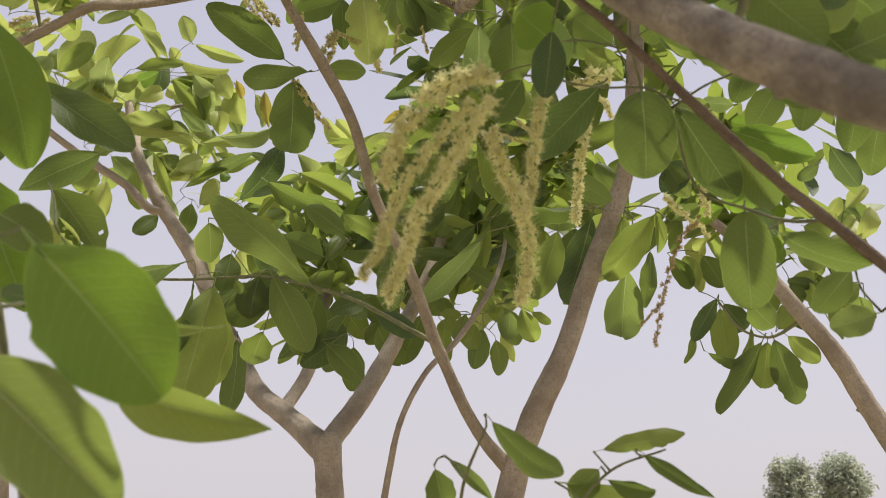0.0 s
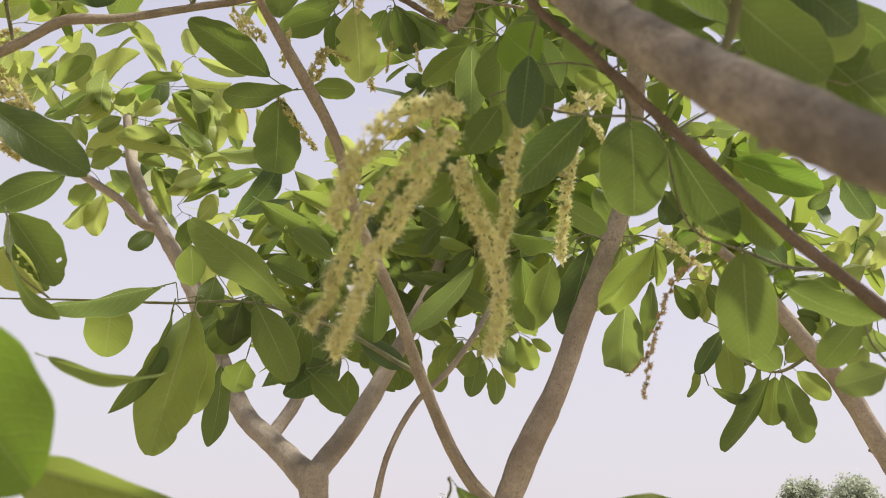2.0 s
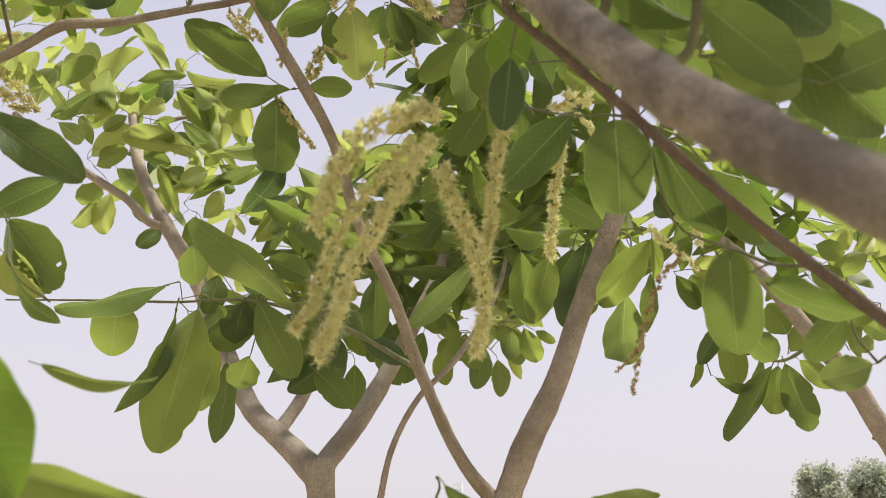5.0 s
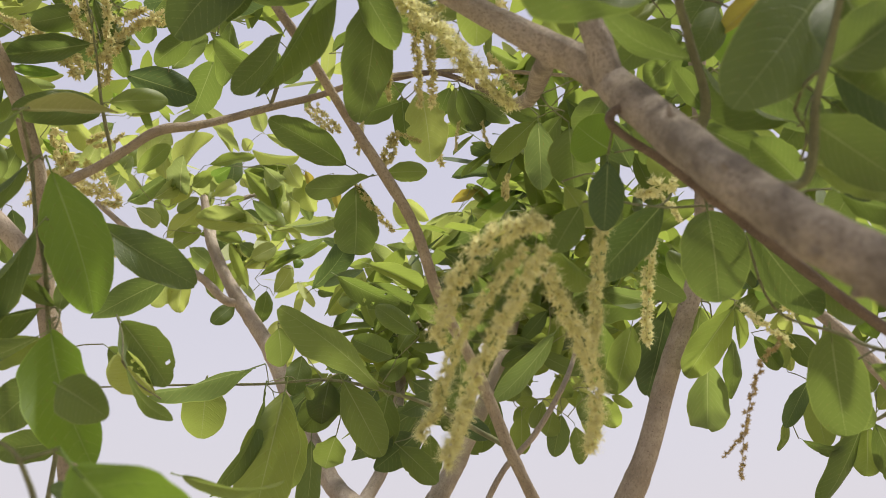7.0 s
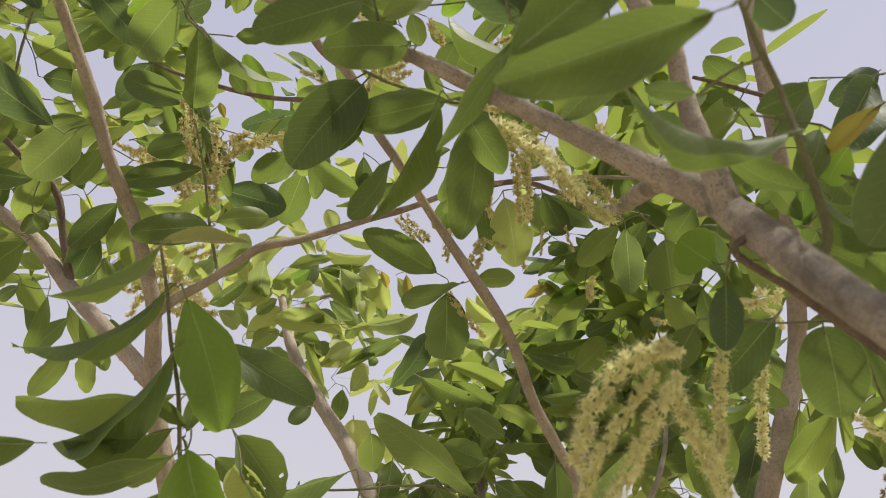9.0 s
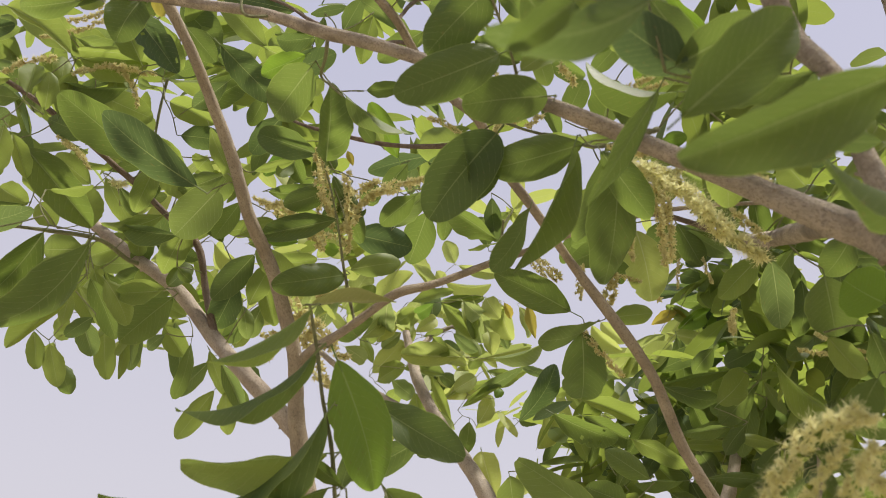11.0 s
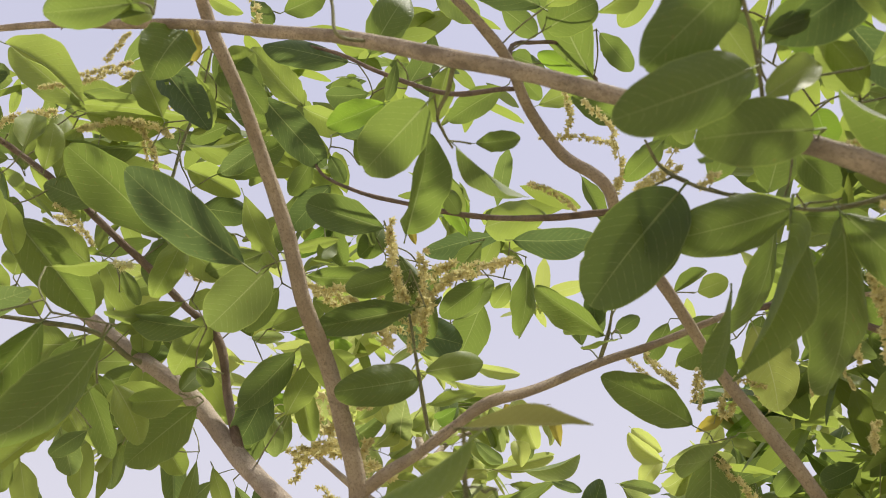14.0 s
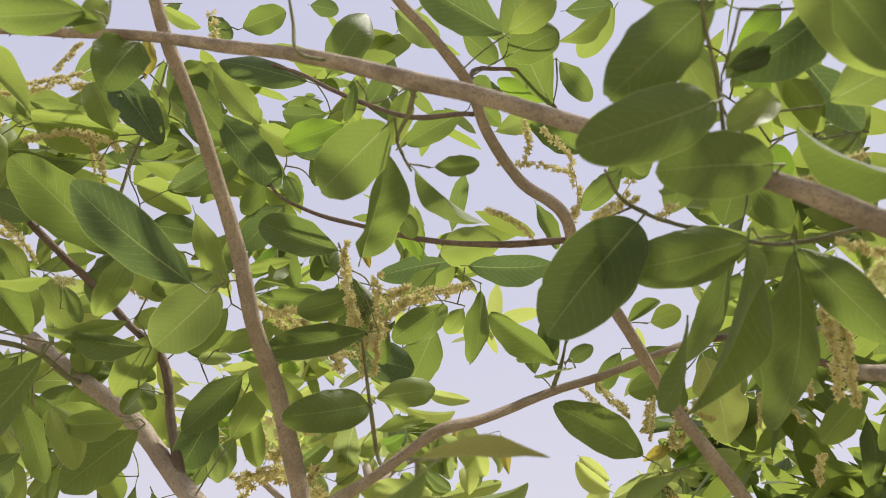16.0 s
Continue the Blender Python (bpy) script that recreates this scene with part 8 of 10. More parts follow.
leaf("c_lefttwig", (-0.852, 0.814, 2.706), (-0.778, 0.835, 2.710), (0.21, -0.62, -0.75), 0.030, "oblong", PALE)
leaf("c_lefttwig", (-0.837, 0.821, 2.670), (-0.826, 0.841, 2.701), (0.92, 0.07, -0.38), 0.027, "oblong", PALE)
leaf("c_lefttwig", (-0.852, 0.830, 2.678), (-0.805, 0.848, 2.672), (0.34, -0.93, -0.14), 0.015, "oblong", PALE)
leaf("c_lefttwig", (-0.848, 0.833, 2.662), (-0.798, 0.867, 2.662), (0.28, -0.42, -0.86), 0.026, "oblong", PALE)
leaf("c_lefttwig", (-0.643, 0.729, 2.598), (-0.571, 0.786, 2.546), (0.62, -0.78, 0.00), 0.038, "oblong", PALE)
leaf("c_lefttwig", (-0.624, 0.786, 2.487), (-0.629, 0.785, 2.542), (0.58, -0.81, 0.03), 0.031, "oblong", PALE)
leaf("c_lefttwig", (-0.618, 0.813, 2.478), (-0.604, 0.792, 2.524), (0.72, -0.52, -0.46), 0.027, "oblong", PALE)
leaf("c_lefttwig", (-0.724, 0.793, 2.437), (-0.659, 0.791, 2.474), (0.37, -0.62, -0.69), 0.038, "oblong", PALE)
leaf("c_lefttwig", (-0.593, 0.753, 2.400), (-0.610, 0.774, 2.340), (0.75, -0.53, -0.39), 0.031, "veiny", PALE)
leaf("c_lefttwig", (-0.658, 0.808, 2.448), (-0.657, 0.849, 2.403), (0.81, -0.44, -0.39), 0.023, "oblong", PALE)
leaf("c_lefttwig", (-0.617, 0.767, 2.269), (-0.532, 0.782, 2.282), (0.20, -0.34, -0.92), 0.033, "oblong", PALE)
leaf("c_lefttwig", (-0.526, 0.801, 2.262), (-0.605, 0.815, 2.199), (0.55, -0.35, -0.76), 0.046)
leaf("c_lefttwig", (-0.474, 0.821, 2.248), (-0.567, 0.805, 2.147), (0.72, 0.13, -0.68), 0.066)
leaf("c_lefttwig", (-0.510, 0.856, 2.219), (-0.582, 0.843, 2.145), (0.38, -0.90, -0.20), 0.029, "oblong", PALE)
leaf("c_lefttwig", (-0.546, 0.921, 2.267), (-0.532, 0.963, 2.221), (0.84, -0.50, -0.21), 0.033, "oblong", PALE)
leaf("c_lefttwig", (-0.491, 0.960, 2.261), (-0.535, 0.933, 2.251), (0.52, -0.62, -0.59), 0.029, "oblong", PALE)
leaf("c_lefttwig", (-0.512, 1.008, 2.280), (-0.573, 0.995, 2.218), (0.63, -0.61, -0.49), 0.046)
leaf("c_lefttwig", (-0.572, 0.761, 2.245), (-0.668, 0.796, 2.224), (0.09, -0.33, -0.94), 0.039, "oblong", PALE)
leaf("c_lefttwig", (-0.762, 0.897, 2.277), (-0.695, 0.882, 2.282), (-0.04, -0.47, -0.88), 0.027, "oblong", SUNLIT)
leaf("c_lefttwig", (-0.713, 0.903, 2.267), (-0.775, 0.896, 2.236), (0.42, -0.55, -0.72), 0.027, "oblong", PALE)
leaf("c_lefttwig", (-0.678, 1.036, 2.291), (-0.720, 1.033, 2.265), (0.52, -0.42, -0.75), 0.024)
leaf("c_lefttwig", (-0.697, 1.002, 2.319), (-0.725, 1.027, 2.281), (0.44, -0.57, -0.69), 0.021, "oblong", PALE)
leaf("d_stem2", (0.422, 0.780, 2.123), (0.376, 0.798, 2.095), (-0.33, -0.94, -0.06), 0.018, "yellow")
leaf("d_stem2", (0.384, 0.797, 2.123), (0.361, 0.788, 2.075), (0.42, -0.91, -0.05), 0.025)
leaf("d_stem2", (0.401, 0.799, 2.107), (0.388, 0.834, 2.099), (-0.57, -0.38, -0.73), 0.025, "oblong", SUNLIT)
leaf("d_stem2", (0.297, 1.117, 2.312), (0.385, 1.114, 2.397), (0.13, -0.98, -0.16), 0.021, "oblong", PALE)
leaf("d_stem2", (0.393, 1.117, 2.355), (0.404, 1.140, 2.346), (0.27, -0.46, -0.85), 0.021)
leaf("d_stem2", (0.403, 1.136, 2.352), (0.407, 1.136, 2.326), (-0.24, -0.97, -0.02), 0.016)
leaf("d_stem2", (0.430, 1.059, 2.252), (0.457, 1.085, 2.258), (0.67, -0.61, -0.43), 0.015, "oblong", PALE)
leaf("c_uptwig", (-0.488, 1.094, 2.542), (-0.414, 1.091, 2.542), (-0.02, -0.73, -0.69), 0.016, "oblong", PALE)
leaf("c_uptwig", (-0.426, 1.107, 2.552), (-0.440, 1.091, 2.520), (0.77, -0.64, -0.02), 0.025, "oblong", PALE)
leaf("c_uptwig", (-0.273, 0.986, 2.383), (-0.331, 0.972, 2.364), (0.37, -0.67, -0.64), 0.031)
leaf("c_uptwig", (-0.264, 0.997, 2.343), (-0.370, 0.989, 2.337), (0.10, -0.84, -0.53), 0.033)
leaf("c_uptwig", (-0.497, 1.139, 2.446), (-0.426, 1.146, 2.430), (-0.05, -0.79, -0.60), 0.016, "oblong", SUNLIT)
leaf("d_big", (-0.392, 0.725, 2.506), (-0.414, 0.726, 2.450), (0.67, -0.69, -0.27), 0.047)
leaf("a_thin2", (-0.155, 0.747, 2.344), (-0.228, 0.795, 2.340), (-0.28, -0.50, -0.82), 0.047, "round")
leaf("d_upright", (0.070, 0.664, 2.287), (0.004, 0.677, 2.241), (0.32, -0.69, -0.65), 0.039, "oblong")
leaf("d_upright", (0.067, 0.724, 2.245), (0.103, 0.741, 2.281), (0.55, -0.82, -0.15), 0.021, "round", PALE)
leaf("d_upright", (0.145, 0.849, 2.347), (0.125, 0.790, 2.361), (0.28, -0.30, -0.91), 0.033, "oblong", PALE)
leaf("d_upright", (0.134, 0.931, 2.421), (0.145, 0.979, 2.417), (0.28, -0.13, -0.95), 0.028, "round", SUNLIT)
leaf("d_stem2", (0.414, 0.671, 2.032), (0.352, 0.636, 1.940), (0.49, -0.87, 0.01), 0.044, "oblong")
leaf("d_stem2", (0.412, 0.654, 2.014), (0.424, 0.653, 1.942), (-0.47, -0.88, -0.07), 0.038)
leaf("d_stem2", (0.419, 0.645, 2.019), (0.391, 0.610, 2.032), (0.23, -0.50, -0.84), 0.029, "oblong")
leaf("d_stem2", (0.431, 0.663, 2.018), (0.468, 0.674, 2.068), (0.39, -0.92, -0.10), 0.034, "oblong")
leaf("d_stem2", (0.418, 0.751, 1.990), (0.444, 0.766, 1.949), (-0.18, -0.88, -0.44), 0.027)
leaf("d_stem2", (0.400, 0.938, 2.105), (0.435, 0.913, 2.064), (-0.78, -0.50, -0.38), 0.031, "oblong", PALE)
leaf("d_stem2", (0.409, 0.999, 2.153), (0.450, 1.025, 2.133), (0.33, -0.85, -0.42), 0.029)
leaf("d_stem2", (0.430, 0.759, 2.013), (0.524, 0.814, 1.957), (0.02, -0.73, -0.68), 0.050)
leaf("d_stem2", (0.430, 0.758, 2.015), (0.521, 0.792, 2.008), (0.06, -0.34, -0.94), 0.033, "oblong")
leaf("c_nearshoot", (-0.128, 0.877, 2.041), (-0.049, 0.910, 1.992), (0.39, -0.92, 0.01), 0.038, "oblong", LEAF)
leaf("c_nearshoot", (-0.159, 1.052, 2.063), (-0.247, 1.059, 2.027), (0.21, -0.72, -0.66), 0.035, "lance", LEAF)
leaf("c_nearshoot", (-0.165, 0.990, 1.995), (-0.125, 1.021, 1.938), (0.56, -0.83, -0.06), 0.043, "holes", LEAF)
leaf("c_nearshoot", (-0.121, 0.798, 2.049), (-0.114, 0.874, 1.958), (0.63, -0.77, -0.14), 0.050, "oblong", SUNLIT)
leaf("c_nearshoot", (-0.118, 0.830, 1.930), (-0.075, 0.842, 1.832), (0.26, -0.97, -0.01), 0.047, "oblong", SUNLIT)
leaf("c_nearshoot", (-0.133, 1.017, 1.928), (-0.175, 1.006, 1.968), (0.01, -0.97, -0.26), 0.032, "oblong", YOUNG)
leaf("d_upright", (0.134, 0.755, 2.282), (0.186, 0.742, 2.294), (-0.03, -0.72, -0.69), 0.030, "oblong", PALE)
leaf("c_botshoot", (0.325, 0.894, 1.738), (0.385, 0.909, 1.750), (0.28, -0.92, -0.27), 0.014, "bite", PALE)
leaf("c_botshoot", (0.349, 0.867, 1.732), (0.398, 0.894, 1.705), (-0.07, -0.65, -0.76), 0.012, "lance")
leaf("c_botshoot", (0.329, 0.909, 1.719), (0.362, 0.914, 1.711), (0.03, -0.87, -0.49), 0.013)
leaf("c_botshoottwo", (0.218, 0.914, 1.734), (0.249, 0.928, 1.707), (0.30, -0.94, -0.15), 0.010, "lance", PALE)
leaf("d_stem", (0.466, 1.034, 2.355), (0.421, 1.061, 2.355), (-0.28, -0.47, -0.84), 0.033, "oblong", PALE)
leaf("d_stem", (0.536, 1.087, 2.398), (0.475, 1.063, 2.347), (0.56, -0.77, -0.30), 0.038, "oblong")
leaf("d_stem", (0.449, 1.102, 2.310), (0.478, 1.098, 2.235), (-0.59, -0.78, -0.19), 0.045)
leaf("d_stem", (0.406, 1.099, 2.315), (0.361, 1.145, 2.299), (-0.51, -0.69, -0.52), 0.037)
leaf("d_stem", (0.511, 1.160, 2.263), (0.438, 1.164, 2.237), (0.01, -0.98, -0.19), 0.041)
leaf("d_stem", (0.554, 1.177, 2.276), (0.506, 1.184, 2.218), (0.32, -0.87, -0.37), 0.039, "oblong")
leaf("d_stem", (0.600, 1.154, 2.210), (0.560, 1.163, 2.259), (-0.32, -0.94, -0.09), 0.040)
leaf("d_stem", (0.611, 1.152, 2.283), (0.533, 1.111, 2.207), (0.52, -0.85, -0.08), 0.044)
leaf("d_stem", (0.382, 1.076, 2.234), (0.334, 1.116, 2.228), (-0.52, -0.70, -0.50), 0.038)
leaf("d_stem", (0.462, 1.134, 2.292), (0.397, 1.101, 2.248), (0.64, -0.57, -0.51), 0.038)
leaf("d_stem", (0.629, 1.108, 2.391), (0.577, 1.123, 2.414), (-0.47, -0.54, -0.70), 0.041)
leaf("d_stem", (0.361, 1.065, 2.368), (0.319, 1.043, 2.325), (0.67, -0.67, -0.31), 0.029, "oblong", PALE)
leaf("d_stem", (0.391, 1.075, 2.405), (0.345, 1.021, 2.399), (0.25, -0.10, -0.96), 0.034)
leaf("d_stem", (0.288, 0.534, 2.005), (0.197, 0.519, 1.971), (0.37, -0.54, -0.75), 0.029)
leaf("a_low", (-0.139, 1.488, 2.061), (-0.229, 1.505, 1.975), (-0.22, -0.98, 0.04), 0.044, "lance", PALE)
leaf("a_low", (-0.166, 1.378, 2.117), (-0.180, 1.436, 2.075), (0.58, -0.37, -0.72), 0.044, "oblong", PALE)
leaf("a_low", (-0.162, 1.470, 2.102), (-0.169, 1.461, 2.039), (0.48, -0.88, 0.07), 0.039)
leaf("a_low", (-0.084, 1.455, 2.066), (-0.117, 1.432, 1.996), (0.63, -0.77, -0.04), 0.047)
leaf("a_low", (0.012, 1.526, 2.027), (-0.108, 1.566, 1.959), (-0.24, -0.96, -0.14), 0.048, "lance", PALE)
leaf("a_low", (-0.060, 1.530, 2.058), (-0.081, 1.515, 1.995), (0.68, -0.73, -0.05), 0.047)
leaf("a_low", (0.025, 1.425, 2.110), (-0.032, 1.411, 2.153), (0.13, -0.98, -0.15), 0.033)
leaf("a_low", (-0.013, 1.446, 2.085), (-0.058, 1.389, 2.096), (0.72, -0.62, -0.32), 0.037)
leaf("a_low", (-0.115, 1.433, 2.123), (-0.098, 1.499, 2.079), (0.38, -0.57, -0.73), 0.043)
leaf("a_low", (0.002, 1.532, 1.986), (-0.047, 1.489, 1.932), (0.65, -0.76, 0.01), 0.047)
leaf("a_low", (0.045, 1.492, 2.034), (0.004, 1.446, 2.001), (0.76, -0.65, -0.02), 0.033)
leaf("a_low", (-0.103, 1.473, 1.979), (-0.135, 1.525, 1.941), (0.04, -0.58, -0.81), 0.046, "oblong", PALE)
leaf("a_right", (0.171, 1.327, 2.419), (0.122, 1.324, 2.381), (0.45, -0.71, -0.53), 0.034)
leaf("a_right", (0.313, 1.652, 2.463), (0.357, 1.668, 2.357), (0.16, -0.98, -0.08), 0.050)
leaf("a_right", (0.455, 1.755, 2.460), (0.362, 1.778, 2.394), (0.23, -0.77, -0.60), 0.049)
leaf("a_right", (0.257, 1.856, 2.480), (0.352, 1.855, 2.483), (0.03, -0.44, -0.90), 0.045, "oblong", PALE)
leaf("a_right", (0.126, 1.907, 2.526), (0.191, 1.938, 2.465), (-0.17, -0.79, -0.58), 0.036)
leaf("a_right", (0.388, 1.624, 2.357), (0.309, 1.620, 2.326), (0.10, -0.98, -0.14), 0.038, "oblong", PALE)
leaf("a_right", (0.309, 1.924, 2.513), (0.185, 1.907, 2.444), (0.06, -0.99, 0.14), 0.057, "oblong", PALE)
leaf("a_right", (0.492, 1.836, 2.422), (0.427, 1.859, 2.369), (0.43, -0.52, -0.74), 0.045)
leaf("a_right", (0.345, 1.670, 2.349), (0.286, 1.675, 2.276), (-0.12, -0.99, 0.02), 0.043, "lance")
leaf("a_right", (0.188, 1.892, 2.457), (0.181, 1.959, 2.358), (0.09, -0.82, -0.56), 0.042)
leaf("a_right", (0.435, 1.750, 2.283), (0.332, 1.728, 2.302), (0.19, -0.98, -0.07), 0.037, "lance", PALE)
leaf("a_right", (0.246, 1.698, 2.249), (0.334, 1.696, 2.290), (0.02, -0.99, -0.10), 0.042, "lance")
leaf("a_right", (0.166, 1.758, 2.336), (0.129, 1.787, 2.242), (0.04, -0.95, -0.31), 0.045, "oblong", PALE)
leaf("a_right", (0.403, 1.873, 2.290), (0.296, 1.830, 2.308), (0.15, -0.68, -0.71), 0.049, "oblong", PALE)
leaf("a_right", (0.270, 1.798, 2.312), (0.207, 1.796, 2.238), (0.21, -0.96, -0.16), 0.041)
leaf("a_right", (0.451, 1.739, 2.259), (0.383, 1.768, 2.209), (-0.29, -0.94, -0.14), 0.037, "lance", PALE)
leaf("a_right", (0.321, 1.723, 2.193), (0.250, 1.716, 2.220), (-0.16, -0.76, -0.63), 0.036)
leaf("a_right", (0.144, 1.847, 2.280), (0.232, 1.883, 2.224), (0.36, -0.93, -0.04), 0.040, "oblong", PALE)
leaf("a_right", (0.417, 2.039, 2.329), (0.343, 2.036, 2.263), (0.13, -0.99, -0.11), 0.041)
leaf("a_right", (0.312, 1.859, 2.274), (0.203, 1.851, 2.202), (0.43, -0.68, -0.59), 0.049)
leaf("a_right", (0.472, 1.737, 2.192), (0.389, 1.744, 2.121), (0.04, -0.99, -0.15), 0.048, "lance", PALE)
leaf("a_right", (0.364, 1.677, 2.137), (0.286, 1.688, 2.146), (-0.18, -0.81, -0.56), 0.033)
leaf("a_right", (0.168, 1.742, 2.171), (0.252, 1.788, 2.135), (0.25, -0.84, -0.49), 0.036)
leaf("a_right", (0.427, 1.935, 2.208), (0.364, 1.950, 2.152), (0.11, -0.92, -0.37), 0.037, "oblong", PALE)
leaf("a_right", (0.219, 2.029, 2.223), (0.348, 2.039, 2.223), (0.07, -0.89, -0.46), 0.052)
leaf("a_right", (0.110, 1.335, 2.458), (0.189, 1.349, 2.427), (-0.25, -0.46, -0.85), 0.035)
leaf("a_right", (0.306, 1.481, 2.549), (0.389, 1.501, 2.497), (0.26, -0.96, 0.05), 0.046)
leaf("a_right", (0.226, 1.498, 2.607), (0.226, 1.561, 2.515), (0.22, -0.81, -0.55), 0.041)
leaf("a_right", (0.421, 1.577, 2.596), (0.432, 1.612, 2.505), (-0.36, -0.86, -0.37), 0.037, "oblong", PALE)
leaf("a_right", (0.263, 1.501, 2.532), (0.337, 1.511, 2.465), (-0.43, -0.68, -0.59), 0.036)
leaf("a_right", (0.315, 1.380, 2.389), (0.404, 1.388, 2.372), (0.05, -0.98, -0.17), 0.033)
leaf("a_right", (0.214, 1.555, 2.526), (0.282, 1.602, 2.460), (0.14, -0.87, -0.46), 0.045)
leaf("a_right", (0.383, 1.588, 2.516), (0.491, 1.621, 2.479), (0.13, -0.89, -0.43), 0.049)
leaf("a_right", (0.327, 1.468, 2.444), (0.321, 1.495, 2.349), (0.28, -0.92, -0.28), 0.038)
leaf("a_right", (0.361, 1.494, 2.414), (0.388, 1.534, 2.346), (0.08, -0.87, -0.48), 0.037)
leaf("a_right", (0.276, 1.567, 2.459), (0.258, 1.588, 2.368), (0.40, -0.87, -0.29), 0.044)
leaf("a_right", (0.262, 2.234, 2.616), (0.125, 2.181, 2.556), (0.47, -0.81, -0.36), 0.067, "oblong", PALE)
leaf("a_right", (0.006, 2.117, 2.643), (0.004, 2.199, 2.512), (0.34, -0.80, -0.50), 0.071)
leaf("a_right", (0.313, 2.212, 2.620), (0.277, 2.285, 2.502), (0.15, -0.82, -0.55), 0.065)
leaf("a_right", (0.176, 2.265, 2.593), (0.056, 2.198, 2.585), (0.45, -0.74, -0.49), 0.054, "lance")
leaf("a_right", (-0.128, 2.107, 2.577), (-0.005, 2.199, 2.565), (0.57, -0.79, -0.21), 0.062, "lance")
leaf("a_right", (0.195, 2.494, 2.718), (0.181, 2.577, 2.552), (0.27, -0.85, -0.45), 0.086, "lance")
leaf("a_right", (0.019, 2.470, 2.718), (-0.026, 2.557, 2.604), (0.26, -0.71, -0.65), 0.051, "lance")
leaf("a_right", (0.318, 2.376, 2.622), (0.333, 2.511, 2.504), (0.62, -0.55, -0.55), 0.080, "oblong", PALE)
leaf("a_right", (0.181, 2.494, 2.613), (0.067, 2.492, 2.531), (0.21, -0.94, -0.27), 0.051, "oblong", PALE)
leaf("a_right", (-0.128, 2.371, 2.557), (0.040, 2.393, 2.593), (0.14, -0.99, -0.08), 0.076, "lance")
leaf("a_right", (0.193, 2.496, 2.601), (0.299, 2.648, 2.526), (0.36, -0.60, -0.71), 0.057)
leaf("a_right", (0.011, 2.339, 2.566), (0.138, 2.462, 2.508), (0.53, -0.74, -0.40), 0.077)
leaf("a_right", (-0.170, 2.205, 2.496), (-0.074, 2.307, 2.445), (0.14, -0.54, -0.83), 0.056, "lance")
leaf("a_right", (0.094, 2.284, 2.469), (0.220, 2.408, 2.422), (0.52, -0.71, -0.48), 0.075)
leaf("a_right", (-0.033, 2.469, 2.596), (-0.035, 2.558, 2.481), (-0.02, -0.79, -0.61), 0.054)
leaf("a_right", (0.265, 2.599, 2.604), (0.314, 2.731, 2.464), (0.46, -0.72, -0.52), 0.072, "oblong", PALE)
leaf("a_right", (0.159, 2.293, 2.421), (0.045, 2.269, 2.388), (0.32, -0.79, -0.53), 0.044, "oblong", PALE)
leaf("a_right", (-0.128, 2.213, 2.365), (-0.005, 2.202, 2.414), (0.14, -0.82, -0.55), 0.059, "oblong", PALE)
leaf("a_right", (0.255, 2.740, 2.536), (0.105, 2.700, 2.473), (0.35, -0.89, -0.28), 0.073, "oblong", PALE)
leaf("a_right", (-0.058, 2.588, 2.489), (0.075, 2.647, 2.456), (0.35, -0.91, -0.21), 0.061)
leaf("a_right", (0.377, 2.829, 2.479), (0.242, 2.805, 2.432), (0.31, -0.81, -0.49), 0.069, "oblong", PALE)
leaf("a_right", (0.184, 2.590, 2.372), (0.063, 2.496, 2.420), (0.60, -0.80, -0.08), 0.061, "lance")
leaf("a_right", (-0.047, 2.298, 2.412), (-0.047, 2.337, 2.297), (-0.18, -0.93, -0.32), 0.057, "lance")
leaf("a_right", (0.146, 2.786, 2.376), (0.311, 2.797, 2.450), (0.24, -0.89, -0.40), 0.082, "oblong", PALE)
leaf("a_right", (0.106, 2.507, 2.320), (-0.003, 2.428, 2.319), (0.33, -0.45, -0.83), 0.054, "oblong", PALE)
leaf("a_right", (-0.220, 1.466, 3.111), (-0.104, 1.488, 3.160), (0.41, -0.56, -0.72), 0.056, "oblong", PALE)
leaf("a_right", (0.162, 1.614, 3.105), (0.257, 1.687, 3.078), (0.27, -0.62, -0.74), 0.051, "oblong", PALE)
leaf("a_right", (0.053, 1.460, 3.000), (-0.018, 1.461, 2.919), (0.62, -0.56, -0.55), 0.049)
leaf("a_right", (0.313, 1.767, 3.103), (0.402, 1.814, 3.036), (-0.17, -0.68, -0.71), 0.046, "oblong", PALE)
leaf("a_right", (0.096, 1.504, 2.905), (0.152, 1.555, 2.848), (-0.02, -0.73, -0.68), 0.040)
leaf("a_right", (-0.179, 1.653, 3.071), (-0.150, 1.700, 2.982), (0.37, -0.87, -0.34), 0.043)
leaf("a_right", (0.242, 1.594, 2.873), (0.232, 1.640, 2.783), (-0.64, -0.71, -0.29), 0.044)
leaf("a_right", (0.067, 1.500, 2.735), (-0.000, 1.453, 2.766), (0.51, -0.84, -0.17), 0.039)
leaf("a_right", (0.371, 1.779, 2.897), (0.359, 1.842, 2.798), (-0.31, -0.82, -0.48), 0.040)
leaf("a_right", (0.180, 1.733, 2.782), (0.103, 1.685, 2.806), (0.04, -0.50, -0.87), 0.042, "oblong", PALE)
leaf("d_upright", (0.160, 0.715, 2.244), (0.117, 0.659, 2.300), (-0.41, -0.47, -0.78), 0.037, "oblong", PALE)
leaf("d_upright", (0.141, 0.710, 2.316), (0.078, 0.725, 2.293), (0.21, -0.45, -0.87), 0.032)
leaf("d_upright", (0.125, 0.798, 2.369), (0.151, 0.841, 2.340), (0.19, -0.63, -0.75), 0.024, "oblong", PALE)
